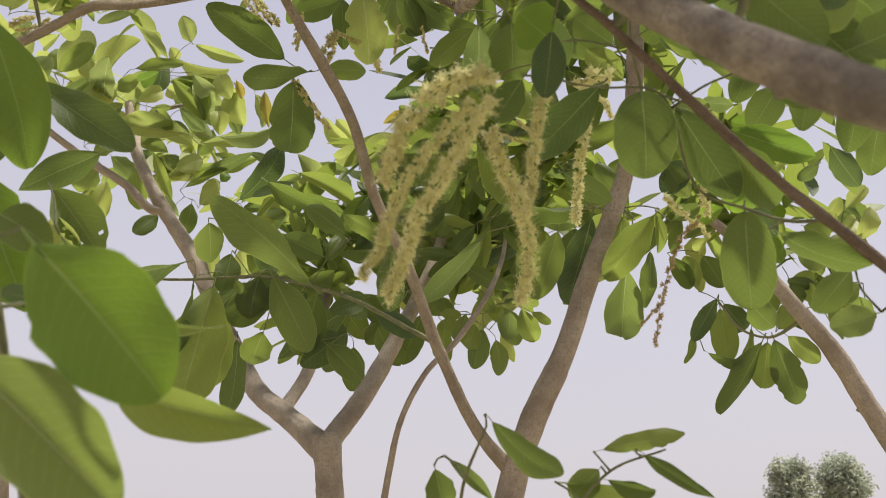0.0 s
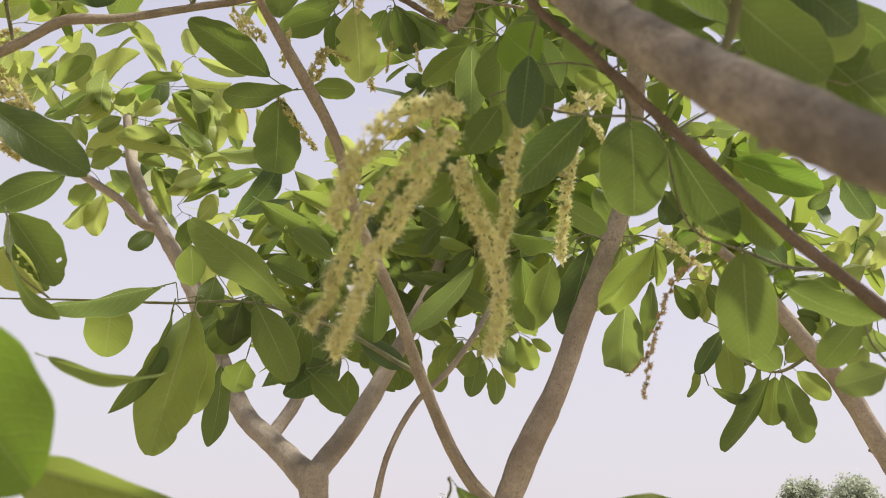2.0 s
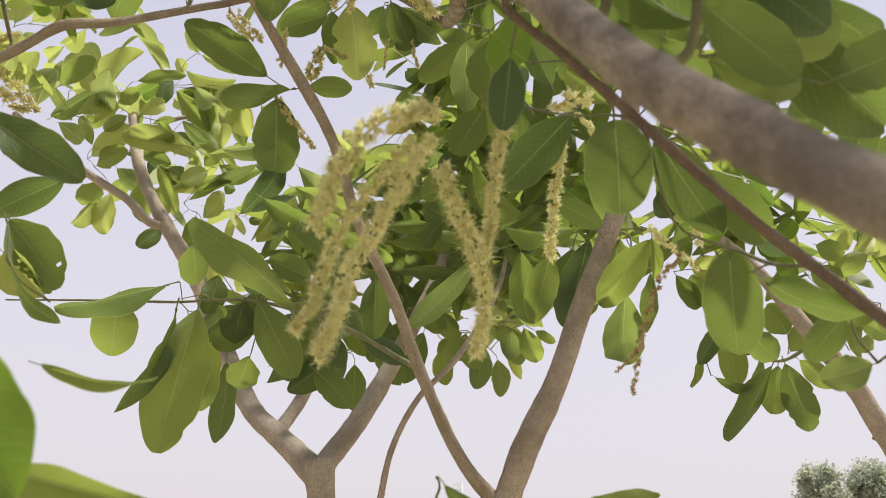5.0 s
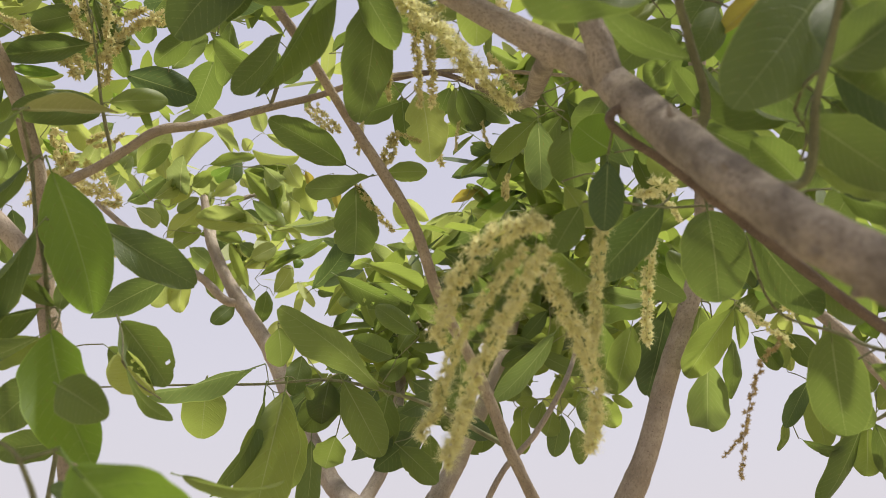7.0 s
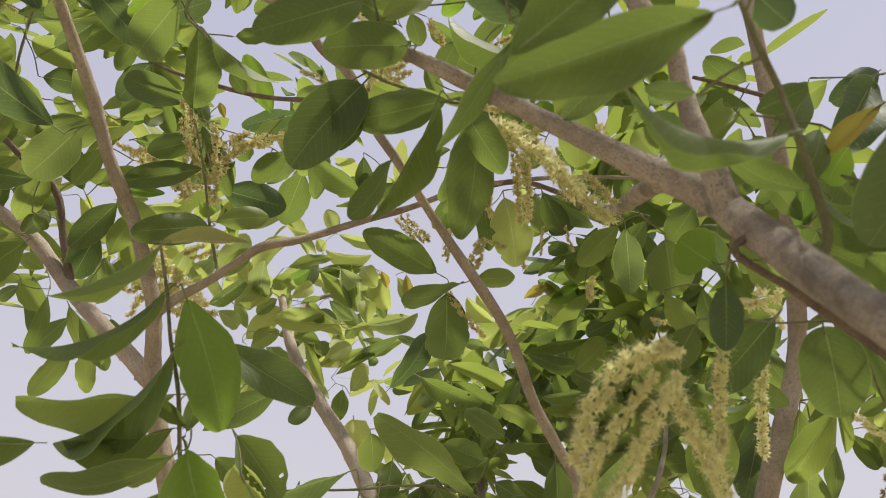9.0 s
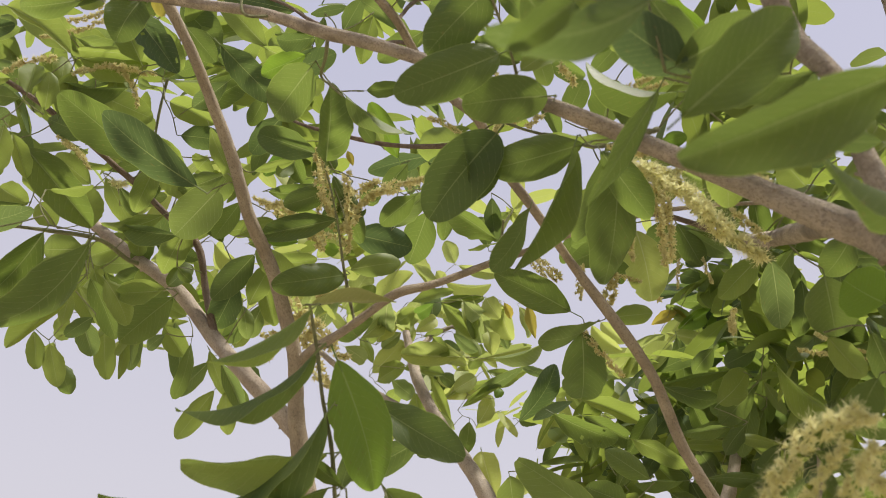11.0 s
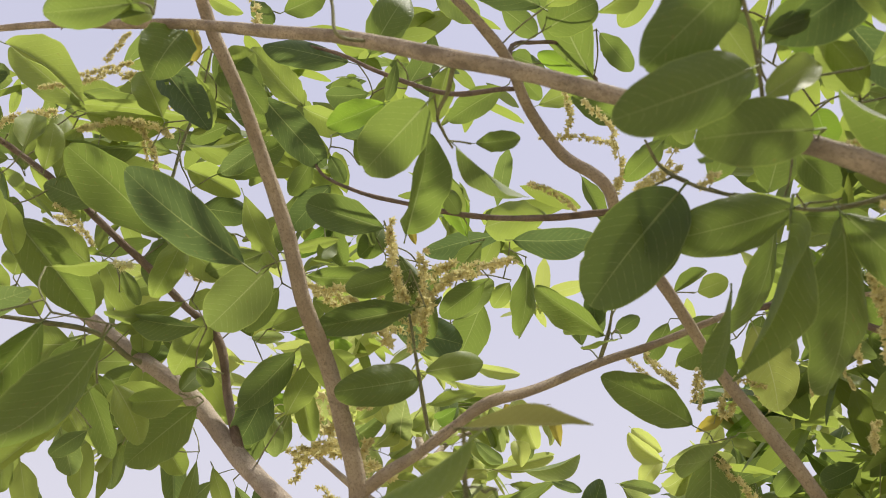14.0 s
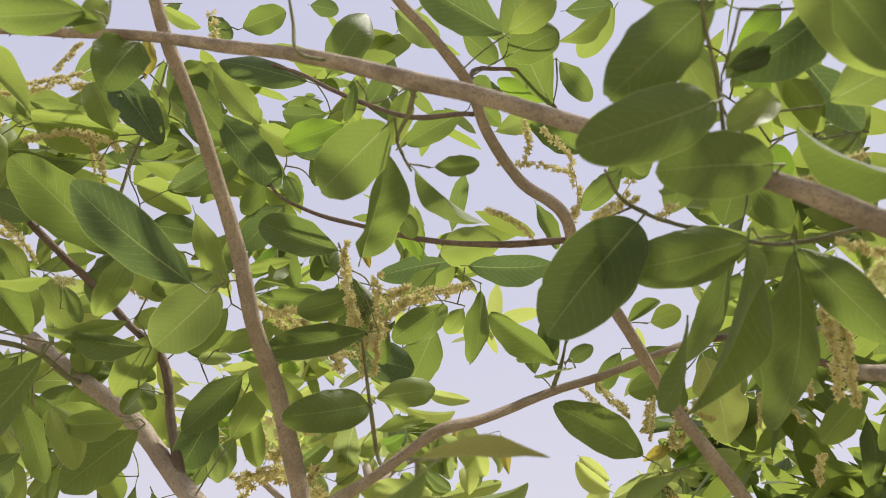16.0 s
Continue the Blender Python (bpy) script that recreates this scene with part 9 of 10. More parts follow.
leaf("d_upright", (0.148, 0.809, 2.382), (0.175, 0.840, 2.333), (-0.31, -0.72, -0.62), 0.028)
leaf("c_lowshoot", (0.068, 0.702, 1.746), (0.144, 0.722, 1.729), (0.16, -0.91, -0.37), 0.025, "lance", PALE)
leaf("d_pair", (-0.025, 0.867, 2.305), (-0.021, 0.856, 2.226), (0.65, -0.75, 0.14), 0.042)
leaf("d_stem2", (0.475, 0.936, 2.267), (0.421, 0.904, 2.173), (0.55, -0.84, -0.03), 0.048)
leaf("d_stem2", (0.530, 0.976, 2.300), (0.491, 0.962, 2.219), (0.37, -0.93, -0.02), 0.040)
leaf("d_stem2", (0.571, 1.010, 2.243), (0.521, 0.957, 2.249), (0.43, -0.50, -0.76), 0.033)
leaf("d_stem2", (0.536, 0.989, 2.193), (0.500, 1.027, 2.178), (-0.29, -0.58, -0.76), 0.039)
leaf("d_stem2", (0.585, 1.126, 2.174), (0.547, 1.141, 2.188), (-0.39, -0.92, -0.03), 0.036)
leaf("d_stem2", (0.427, 0.960, 2.297), (0.388, 0.938, 2.223), (0.61, -0.79, -0.08), 0.035)
leaf("d_pair", (0.173, 0.708, 2.177), (0.114, 0.724, 2.101), (0.78, -0.07, -0.62), 0.029, "lance")
leaf("b_rightfork", (-0.076, 2.007, 2.200), (0.003, 2.054, 2.139), (0.42, -0.90, -0.14), 0.055)
leaf("b_rightfork", (0.013, 2.057, 2.190), (-0.063, 2.093, 2.112), (0.26, -0.75, -0.60), 0.058)
leaf("b_rightfork", (-0.026, 2.018, 2.130), (0.030, 1.983, 2.040), (-0.40, -0.91, 0.10), 0.054)
leaf("b_rightfork", (0.071, 1.994, 2.148), (0.024, 2.025, 2.049), (-0.09, -0.96, -0.26), 0.053)
leaf("b_rightfork", (-0.100, 2.036, 2.111), (-0.149, 2.060, 2.044), (-0.21, -0.96, -0.19), 0.051)
leaf("b_rightfork", (0.046, 1.989, 2.194), (0.116, 2.004, 2.150), (0.24, -0.97, 0.05), 0.049, "oblong", PALE)
leaf("b_rightfork", (-0.089, 2.077, 2.101), (-0.092, 2.095, 2.006), (0.44, -0.88, -0.18), 0.052)
leaf("b_rightfork", (-0.106, 1.981, 2.193), (-0.040, 1.965, 2.140), (-0.42, -0.88, -0.24), 0.050, "oblong", PALE)
leaf("b_rightfork", (-0.132, 1.956, 2.138), (-0.090, 1.996, 2.078), (0.59, -0.80, -0.12), 0.047)
grow_twigs()

# ---- flower spikes ----
flower_spike("d_ovaltwig", "flower_spike", FLOWER, 0.0216, "big", (0.260, 0.728, 1.933), (0.242, 0.725, 1.932), (0.216, 0.727, 1.915), (0.203, 0.734, 1.895), (0.194, 0.742, 1.874))
flower_spike("d_ovaltwig", "flower_spike", FLOWER, 0.0180, "big", (0.259, 0.724, 1.918), (0.242, 0.731, 1.895), (0.228, 0.738, 1.872), (0.211, 0.746, 1.848), (0.204, 0.754, 1.827), (0.194, 0.760, 1.809))
flower_spike("d_ovaltwig", "flower_spike", FLOWER, 0.0136, "big", (0.246, 0.740, 1.926), (0.226, 0.746, 1.904), (0.205, 0.753, 1.879), (0.194, 0.761, 1.856), (0.187, 0.768, 1.840), (0.177, 0.772, 1.826))
flower_spike("d_ovaltwig", "flower_spike", FLOWER, 0.0190, "big", (0.255, 0.784, 1.931), (0.260, 0.793, 1.913), (0.270, 0.803, 1.894), (0.276, 0.814, 1.874), (0.278, 0.826, 1.848), (0.272, 0.834, 1.826))
flower_spike("d_ovaltwig", "flower_spike", FLOWER, 0.0164, "big", (0.294, 0.807, 1.969), (0.286, 0.818, 1.942), (0.282, 0.830, 1.913), (0.277, 0.840, 1.890))
flower_spike("d_ovaltwig", "flower_spike", FLOWER, 0.0143, "mid", (0.331, 0.917, 2.013), (0.325, 0.934, 1.974), (0.320, 0.953, 1.929))
flower_spike("d_ovaltwig", "flower_spike", DRY_FLOWER, 0.0097, "star", (0.411, 0.910, 1.914), (0.396, 0.916, 1.896), (0.386, 0.924, 1.873), (0.379, 0.935, 1.847), (0.376, 0.946, 1.822))
flower_spike("d_ovaltwig", "flower_spike", DRY_FLOWER, 0.0065, "star", (0.384, 0.932, 1.855), (0.373, 0.934, 1.846), (0.364, 0.937, 1.836))
flower_spike("d_ovaltwig", "flower_spike", FLOWER, 0.0189, "mid", (0.360, 0.945, 2.062), (0.341, 0.941, 2.062), (0.326, 0.942, 2.053))
flower_spike("d_ovaltwig", "flower_spike", FLOWER, 0.0095, "mid", (0.402, 0.995, 1.969), (0.420, 1.005, 1.956), (0.442, 1.016, 1.940))
flower_spike("e_thin", "flower_spike", FADED, 0.0119, "mid", (0.120, 0.914, 2.274), (0.111, 0.930, 2.234), (0.104, 0.951, 2.185))
flower_spike("e_thin", "flower_spike", FLOWER, 0.0254, "big", (0.130, 0.876, 2.240), (0.158, 0.890, 2.221), (0.181, 0.907, 2.193), (0.194, 0.918, 2.174))
flower_spike("e_thin", "flower_spike", FADED, 0.0130, "mid", (0.200, 0.952, 2.224), (0.215, 0.962, 2.209), (0.229, 0.971, 2.194))
flower_spike("a_mid", "flower_spike", FADED, 0.0178, "mid", (0.023, 1.297, 2.372), (0.009, 1.303, 2.353), (0.003, 1.312, 2.331))
flower_spike("a_mid", "flower_spike", FADED, 0.0097, "mid", (0.023, 1.297, 2.372), (0.042, 1.304, 2.364), (0.058, 1.309, 2.360))
flower_spike("a_mid", "flower_spike", FADED, 0.0136, "mid", (-0.017, 1.248, 2.267), (0.002, 1.266, 2.236), (0.026, 1.283, 2.208))
flower_spike("a_mid", "flower_spike", FADED, 0.0089, "mid", (-0.066, 1.177, 2.353), (-0.049, 1.190, 2.332), (-0.036, 1.198, 2.319))
flower_spike("a_mid", "flower_spike", FADED, 0.0073, "mid", (0.113, 1.308, 2.386), (0.109, 1.315, 2.368), (0.105, 1.324, 2.347))
flower_spike("a_mid", "flower_spike", FADED, 0.0089, "mid", (0.144, 1.314, 2.386), (0.148, 1.323, 2.367), (0.152, 1.331, 2.351))
flower_spike("c_uptwig", "flower_spike", FADED, 0.0134, "thin", (-0.407, 1.025, 2.420), (-0.381, 1.039, 2.401), (-0.356, 1.056, 2.375))
flower_spike("c_uptwig", "flower_spike", FADED, 0.0115, "thin", (-0.322, 1.036, 2.433), (-0.330, 1.055, 2.387), (-0.325, 1.068, 2.361))
flower_spike("c_uptwig", "flower_spike", FADED, 0.0172, "thin", (-0.313, 1.058, 2.387), (-0.282, 1.049, 2.420), (-0.239, 1.052, 2.432))
flower_spike("c_uptwig", "flower_spike", FADED, 0.0134, "thin", (-0.302, 1.078, 2.348), (-0.292, 1.062, 2.387), (-0.276, 1.056, 2.407))
flower_spike("c_cross", "flower_spike", FADED, 0.0264, "mid", (-0.514, 1.311, 2.360), (-0.472, 1.326, 2.343), (-0.431, 1.344, 2.323))
flower_spike("c_cross", "flower_spike", FADED, 0.0190, "thin", (-0.490, 1.327, 2.335), (-0.461, 1.361, 2.271), (-0.441, 1.373, 2.255))
flower_spike("c_cross", "flower_spike", FADED, 0.0237, "thin", (-0.516, 1.278, 2.432), (-0.502, 1.295, 2.400), (-0.512, 1.300, 2.384))
flower_spike("b_side", "flower_spike", FADED, 0.0345, "mid", (-0.774, 1.705, 2.644), (-0.740, 1.725, 2.602), (-0.706, 1.745, 2.560))
flower_spike("b_side", "flower_spike", FADED, 0.0253, "mid", (-0.775, 1.754, 2.515), (-0.741, 1.770, 2.484), (-0.724, 1.776, 2.474))
flower_spike("a_mid", "flower_spike", FADED, 0.0097, "mid", (-0.091, 1.233, 2.387), (-0.078, 1.241, 2.370), (-0.064, 1.248, 2.357))
flower_spike("d_ovaltwig", "flower_spike", FLOWER, 0.0101, "mid", (0.332, 1.016, 2.096), (0.357, 1.022, 2.087), (0.367, 1.030, 2.069))
flower_spike("d_ovaltwig", "flower_spike", FLOWER, 0.0132, "mid", (0.452, 1.062, 2.010), (0.457, 1.074, 1.981))
flower_spike("c_e1twig", "flower_spike", FADED, 0.0118, "mid", (-0.619, 0.858, 2.692), (-0.669, 0.847, 2.675), (-0.713, 0.833, 2.666))
flower_spike("c_e1twig", "flower_spike", FADED, 0.0186, "mid", (-0.559, 0.866, 2.719), (-0.585, 0.874, 2.689), (-0.620, 0.862, 2.684))
flower_spike("c_e1twig", "flower_spike", FADED, 0.0130, "mid", (-0.546, 0.893, 2.591), (-0.589, 0.868, 2.599), (-0.643, 0.852, 2.587))
flower_spike("c_e1twig", "flower_spike", FADED, 0.0122, "mid", (-0.589, 0.868, 2.599), (-0.570, 0.887, 2.583), (-0.566, 0.912, 2.549))
flower_spike("c_e1twig", "flower_spike", FADED, 0.0169, "mid", (-0.698, 0.856, 2.642), (-0.739, 0.843, 2.633), (-0.781, 0.836, 2.617))
flower_spike("c_thin", "flower_spike", FADED, 0.0097, "mid", (-0.681, 0.887, 2.510), (-0.655, 0.911, 2.490), (-0.645, 0.929, 2.470))
flower_spike("c_uptwig", "flower_spike", FADED, 0.0168, "thin", (-0.188, 1.085, 2.444), (-0.233, 1.073, 2.433), (-0.263, 1.064, 2.425))
flower_spike("c_uptwig", "flower_spike", FADED, 0.0184, "thin", (-0.258, 1.040, 2.407), (-0.273, 1.051, 2.381), (-0.294, 1.053, 2.364))
flower_spike("c_uptwig", "flower_spike", FADED, 0.0143, "thin", (-0.301, 1.050, 2.364), (-0.298, 1.017, 2.416), (-0.298, 0.996, 2.448))
flower_spike("c_uptwig", "flower_spike", FADED, 0.0140, "mid", (-0.335, 1.059, 2.386), (-0.368, 1.034, 2.401), (-0.407, 1.007, 2.416))
flower_spike("c_uptwig", "flower_spike", FADED, 0.0126, "thin", (-0.309, 1.078, 2.374), (-0.344, 1.059, 2.379), (-0.378, 1.041, 2.384))
flower_spike("c_cross", "flower_spike", FADED, 0.0243, "mid", (-0.383, 1.162, 2.295), (-0.402, 1.168, 2.274), (-0.392, 1.190, 2.246))
flower_spike("c_cross", "flower_spike", FADED, 0.0204, "thin", (-0.511, 1.309, 2.374), (-0.540, 1.307, 2.356), (-0.573, 1.315, 2.323))
flower_spike("a_right", "flower_spike", FLOWER, 0.0264, "big", (0.120, 0.879, 2.247), (0.161, 0.908, 2.231), (0.193, 0.942, 2.201), (0.222, 0.972, 2.175))
flower_spike("a_right", "flower_spike", FADED, 0.0130, "mid", (0.137, 0.906, 2.256), (0.137, 0.931, 2.219), (0.134, 0.957, 2.178))
flower_spike("a_right", "flower_spike", FADED, 0.0189, "mid", (0.222, 0.852, 2.202), (0.232, 0.867, 2.186), (0.243, 0.879, 2.174))
flower_spike("a_right", "flower_spike", FADED, 0.0114, "mid", (0.249, 1.547, 2.329), (0.304, 1.575, 2.323), (0.363, 1.605, 2.318))
flower_spike("a_right", "flower_spike", FADED, 0.0105, "mid", (0.278, 1.544, 2.352), (0.314, 1.572, 2.335), (0.353, 1.593, 2.329))
flower_spike("a_mid", "flower_spike", FADED, 0.0146, "mid", (0.025, 1.295, 2.366), (0.017, 1.306, 2.345), (0.011, 1.312, 2.331))
flower_spike("d_pair", "flower_spike", FADED, 0.0146, "thin", (0.012, 0.963, 2.442), (-0.013, 0.974, 2.421), (-0.031, 0.976, 2.413))
flower_spike("d_pair", "flower_spike", FADED, 0.0089, "mid", (0.168, 0.852, 2.311), (0.147, 0.851, 2.305), (0.133, 0.855, 2.296))
flower_spike("d_pair", "flower_spike", FLOWER, 0.0162, "big", (0.138, 0.894, 2.252), (0.160, 0.906, 2.246), (0.175, 0.899, 2.258))
flower_spike("a_right", "flower_spike", FADED, 0.0121, "thin", (-0.065, 1.206, 2.369), (-0.050, 1.224, 2.354), (-0.040, 1.235, 2.344))
flower_spike("a_right", "flower_spike", FADED, 0.0077, "mid", (-0.006, 1.233, 2.359), (-0.013, 1.247, 2.339), (-0.021, 1.262, 2.320))
flower_spike("a_right", "flower_spike", FADED, 0.0122, "mid", (0.176, 1.378, 2.332), (0.166, 1.388, 2.317), (0.163, 1.397, 2.306))
flower_spike("c_lowleft", "flower_spike", FADED, 0.0211, "mid", (-0.607, 1.370, 2.385), (-0.565, 1.371, 2.397), (-0.512, 1.393, 2.391))
flower_spike("c_lowleft", "flower_spike", FADED, 0.0130, "mid", (-0.500, 1.353, 2.441), (-0.475, 1.355, 2.447), (-0.449, 1.352, 2.460))
flower_spike("c_e1twig", "flower_spike", FADED, 0.0146, "mid", (-0.821, 0.925, 2.826), (-0.765, 0.936, 2.832), (-0.709, 0.945, 2.841))
flower_spike("c_e1twig", "flower_spike", FADED, 0.0140, "mid", (-0.657, 0.984, 2.735), (-0.694, 0.971, 2.738), (-0.748, 0.962, 2.729))
flower_spike("c_e1twig", "flower_spike", FADED, 0.0140, "mid", (-0.717, 0.907, 2.804), (-0.695, 0.901, 2.819), (-0.676, 0.894, 2.834))
flower_spike("c_e1twig", "flower_spike", FADED, 0.0134, "mid", (-0.740, 0.929, 2.693), (-0.666, 0.942, 2.704), (-0.621, 0.974, 2.684))
flower_spike("c_e1twig", "flower_spike", FADED, 0.0119, "mid", (-0.667, 0.945, 2.702), (-0.660, 0.962, 2.684), (-0.659, 0.982, 2.662))
flower_spike("c_e1twig", "flower_spike", FADED, 0.0119, "mid", (-0.627, 0.917, 2.747), (-0.620, 0.934, 2.730), (-0.616, 0.956, 2.707))
flower_spike("c_e1twig", "flower_spike", FADED, 0.0108, "mid", (-0.525, 0.873, 2.679), (-0.515, 0.862, 2.694), (-0.508, 0.851, 2.710))
flower_spike("a_thin2", "flower_spike", FADED, 0.0146, "thin", (-0.432, 0.848, 2.741), (-0.433, 0.861, 2.725), (-0.437, 0.874, 2.710))
flower_spike("c_uptwig", "flower_spike", FADED, 0.0171, "thin", (-0.372, 0.978, 2.380), (-0.335, 0.995, 2.374), (-0.320, 1.023, 2.347), (-0.307, 1.039, 2.334))
flower_spike("c_uptwig", "flower_spike", FADED, 0.0155, "mid", (-0.271, 0.938, 2.416), (-0.277, 0.973, 2.373), (-0.272, 0.993, 2.352))
flower_spike("c_uptwig", "flower_spike", FADED, 0.0174, "mid", (-0.258, 0.997, 2.415), (-0.266, 1.026, 2.379), (-0.281, 1.060, 2.335))
flower_spike("c_uptwig", "flower_spike", FADED, 0.0170, "mid", (-0.264, 1.057, 2.407), (-0.234, 1.054, 2.421), (-0.174, 1.065, 2.431))
flower_spike("c_lefttwig", "flower_spike", FADED, 0.0134, "mid", (-0.798, 0.988, 2.605), (-0.782, 1.001, 2.596), (-0.771, 1.016, 2.582))
flower_spike("c_lefttwig", "flower_spike", FLOWER, 0.0199, "big", (-0.703, 1.022, 2.523), (-0.693, 1.026, 2.521), (-0.682, 1.028, 2.523))
flower_spike("c_lefttwig", "flower_spike", FADED, 0.0149, "mid", (-0.650, 1.075, 2.559), (-0.639, 1.091, 2.544), (-0.627, 1.102, 2.536))
flower_spike("c_lefttwig", "flower_spike", FADED, 0.0119, "mid", (-0.744, 1.100, 2.496), (-0.728, 1.101, 2.501), (-0.712, 1.100, 2.507))
flower_spike("c_lowleft", "flower_spike", FADED, 0.0162, "mid", (-0.512, 1.349, 2.452), (-0.495, 1.349, 2.458), (-0.474, 1.350, 2.464))
flower_spike("c_lowleft", "flower_spike", FADED, 0.0178, "mid", (-0.564, 1.327, 2.458), (-0.562, 1.341, 2.443), (-0.565, 1.357, 2.424))
flower_spike("c_lowleft", "flower_spike", FADED, 0.0193, "mid", (-0.567, 1.281, 2.353), (-0.530, 1.288, 2.359), (-0.501, 1.295, 2.362), (-0.475, 1.311, 2.353))
flower_spike("a_right", "flower_spike", FADED, 0.0128, "mid", (-0.012, 1.244, 2.362), (-0.019, 1.255, 2.347), (-0.026, 1.266, 2.333))
flower_spike("a_right", "flower_spike", FADED, 0.0149, "mid", (0.167, 1.393, 2.335), (0.167, 1.404, 2.322), (0.167, 1.416, 2.309))
flower_spike("a_right", "flower_spike", FADED, 0.0181, "thin", (0.043, 1.400, 2.438), (0.055, 1.424, 2.415), (0.061, 1.441, 2.398))
flower_spike("d_pair", "flower_spike", FADED, 0.0122, "mid", (0.123, 1.077, 2.524), (0.116, 1.088, 2.510), (0.111, 1.094, 2.500))
flower_spike("d_pair", "flower_spike", FADED, 0.0109, "mid", (0.153, 0.874, 2.330), (0.136, 0.874, 2.324), (0.122, 0.875, 2.317))
flower_spike("a_hook", "flower_spike", FADED, 0.0115, "thin", (-0.085, 0.965, 2.564), (-0.087, 0.980, 2.545), (-0.093, 0.995, 2.525))
flower_spike("a_hook", "flower_spike", FADED, 0.0124, "thin", (-0.065, 0.941, 2.519), (-0.045, 0.969, 2.494), (-0.047, 1.002, 2.455), (-0.059, 1.014, 2.437))
flower_spike("a_hook", "flower_spike", FADED, 0.0099, "thin", (-0.123, 0.986, 2.526), (-0.082, 0.999, 2.525), (-0.049, 1.014, 2.519))
flower_spike("a_hook", "flower_spike", FADED, 0.0103, "mid", (-0.135, 0.976, 2.455), (-0.115, 0.988, 2.448), (-0.095, 1.007, 2.433))
flower_spike("d_pair", "flower_spike", FADED, 0.0122, "mid", (-0.028, 0.936, 2.381), (-0.007, 0.935, 2.390), (0.014, 0.936, 2.395))
flower_spike("d_pair", "flower_spike", FADED, 0.0104, "mid", (0.124, 0.808, 2.268), (0.143, 0.807, 2.276), (0.159, 0.807, 2.281))
flower_spike("d_pair", "flower_spike", FADED, 0.0108, "mid", (0.119, 0.793, 2.206), (0.134, 0.802, 2.201), (0.148, 0.808, 2.198))
flower_spike("d_pair", "flower_spike", FADED, 0.0141, "mid", (0.065, 0.861, 2.378), (0.070, 0.870, 2.369), (0.076, 0.879, 2.360))
flower_spike("d_pair", "flower_spike", FADED, 0.0130, "mid", (0.023, 0.880, 2.318), (0.034, 0.881, 2.326), (0.038, 0.879, 2.330))
flower_spike("a_right", "flower_spike", FADED, 0.0162, "mid", (0.139, 0.970, 2.272), (0.139, 0.985, 2.249), (0.136, 1.009, 2.212))

# ---- foliage behind, past counting, and added shading clumps overhead ----
foliage("a_right", "foliage", STUFF, (0.449, 1.698, 2.442), (0.172, 0.016, 0.004), (0.002, -0.068, 0.180), (-0.019, 0.186, 0.071), 44, 0.105, 1)
foliage("e_low", "foliage", STUFF, (0.751, 1.752, 2.382), (0.141, 0.014, 0.003), (0.001, -0.032, 0.085), (-0.019, 0.186, 0.071), 24, 0.105, 2)
foliage("a_thin2", "foliage", STUFF, (-0.544, 1.381, 3.184), (0.329, 0.104, -0.000), (0.029, -0.091, 0.115), (-0.070, 0.220, 0.192), 40, 0.105, 3)
foliage("a_thin", "foliage", STUFF, (-0.538, 1.553, 2.989), (0.274, 0.087, -0.000), (0.027, -0.084, 0.106), (-0.070, 0.220, 0.192), 40, 0.105, 4)
foliage("c_cross", "foliage", STUFF_YOUNG, (-0.616, 1.931, 2.998), (0.258, 0.082, -0.000), (0.032, -0.099, 0.125), (-0.070, 0.220, 0.192), 18, 0.105, 5)
foliage("c_lefttwig", "foliage", STUFF_YOUNG, (-1.017, 1.540, 2.831), (0.274, 0.087, -0.000), (0.040, -0.126, 0.159), (-0.046, 0.146, 0.128), 19, 0.105, 6)
foliage("c_e1twig", "foliage", STUFF, (-0.863, 1.127, 3.046), (0.213, 0.068, -0.000), (0.028, -0.087, 0.109), (-0.046, 0.146, 0.128), 34, 0.105, 7)
foliage("a_right", "foliage", STUFF_YOUNG, (0.201, 2.263, 2.914), (0.283, 0.090, -0.000), (0.047, -0.149, 0.187), (-0.070, 0.220, 0.192), 10, 0.105, 8)
foliage("d_upright", "foliage", STUFF, (0.160, 1.253, 2.649), (0.156, 0.050, -0.000), (0.012, -0.036, 0.046), (-0.046, 0.146, 0.128), 20, 0.105, 9)
foliage("b_rightfork", "foliage", STUFF, (0.158, 2.077, 2.507), (0.141, 0.014, 0.004), (0.002, -0.069, 0.180), (-0.031, 0.279, 0.107), 44, 0.105, 10)
foliage("b_rightfork", "foliage", STUFF, (0.223, 2.053, 2.308), (0.109, 0.011, 0.003), (0.001, -0.035, 0.091), (-0.021, 0.186, 0.071), 30, 0.105, 11)
foliage("b_rightfork", "foliage", STUFF, (0.319, 1.803, 2.425), (0.086, 0.009, 0.002), (0.001, -0.046, 0.121), (-0.021, 0.186, 0.071), 30, 0.105, 12)
foliage("b_crown", "foliage", STUFF_YOUNG, (-0.187, 2.552, 2.573), (0.178, 0.018, 0.005), (0.002, -0.052, 0.136), (-0.031, 0.279, 0.107), 18, 0.105, 13)
foliage("b_inner", "foliage", STUFF, (-0.270, 2.237, 2.248), (0.161, 0.016, 0.004), (0.001, -0.034, 0.088), (-0.031, 0.279, 0.107), 30, 0.105, 14)
foliage("b_crown", "foliage", STUFF_YOUNG, (-0.775, 2.471, 2.894), (0.269, 0.027, 0.007), (0.002, -0.060, 0.158), (-0.031, 0.279, 0.107), 22, 0.105, 15)
foliage("b_side", "foliage", STUFF_YOUNG, (-0.985, 2.113, 2.922), (0.133, 0.013, 0.004), (0.001, -0.043, 0.111), (-0.021, 0.186, 0.071), 13, 0.105, 16)
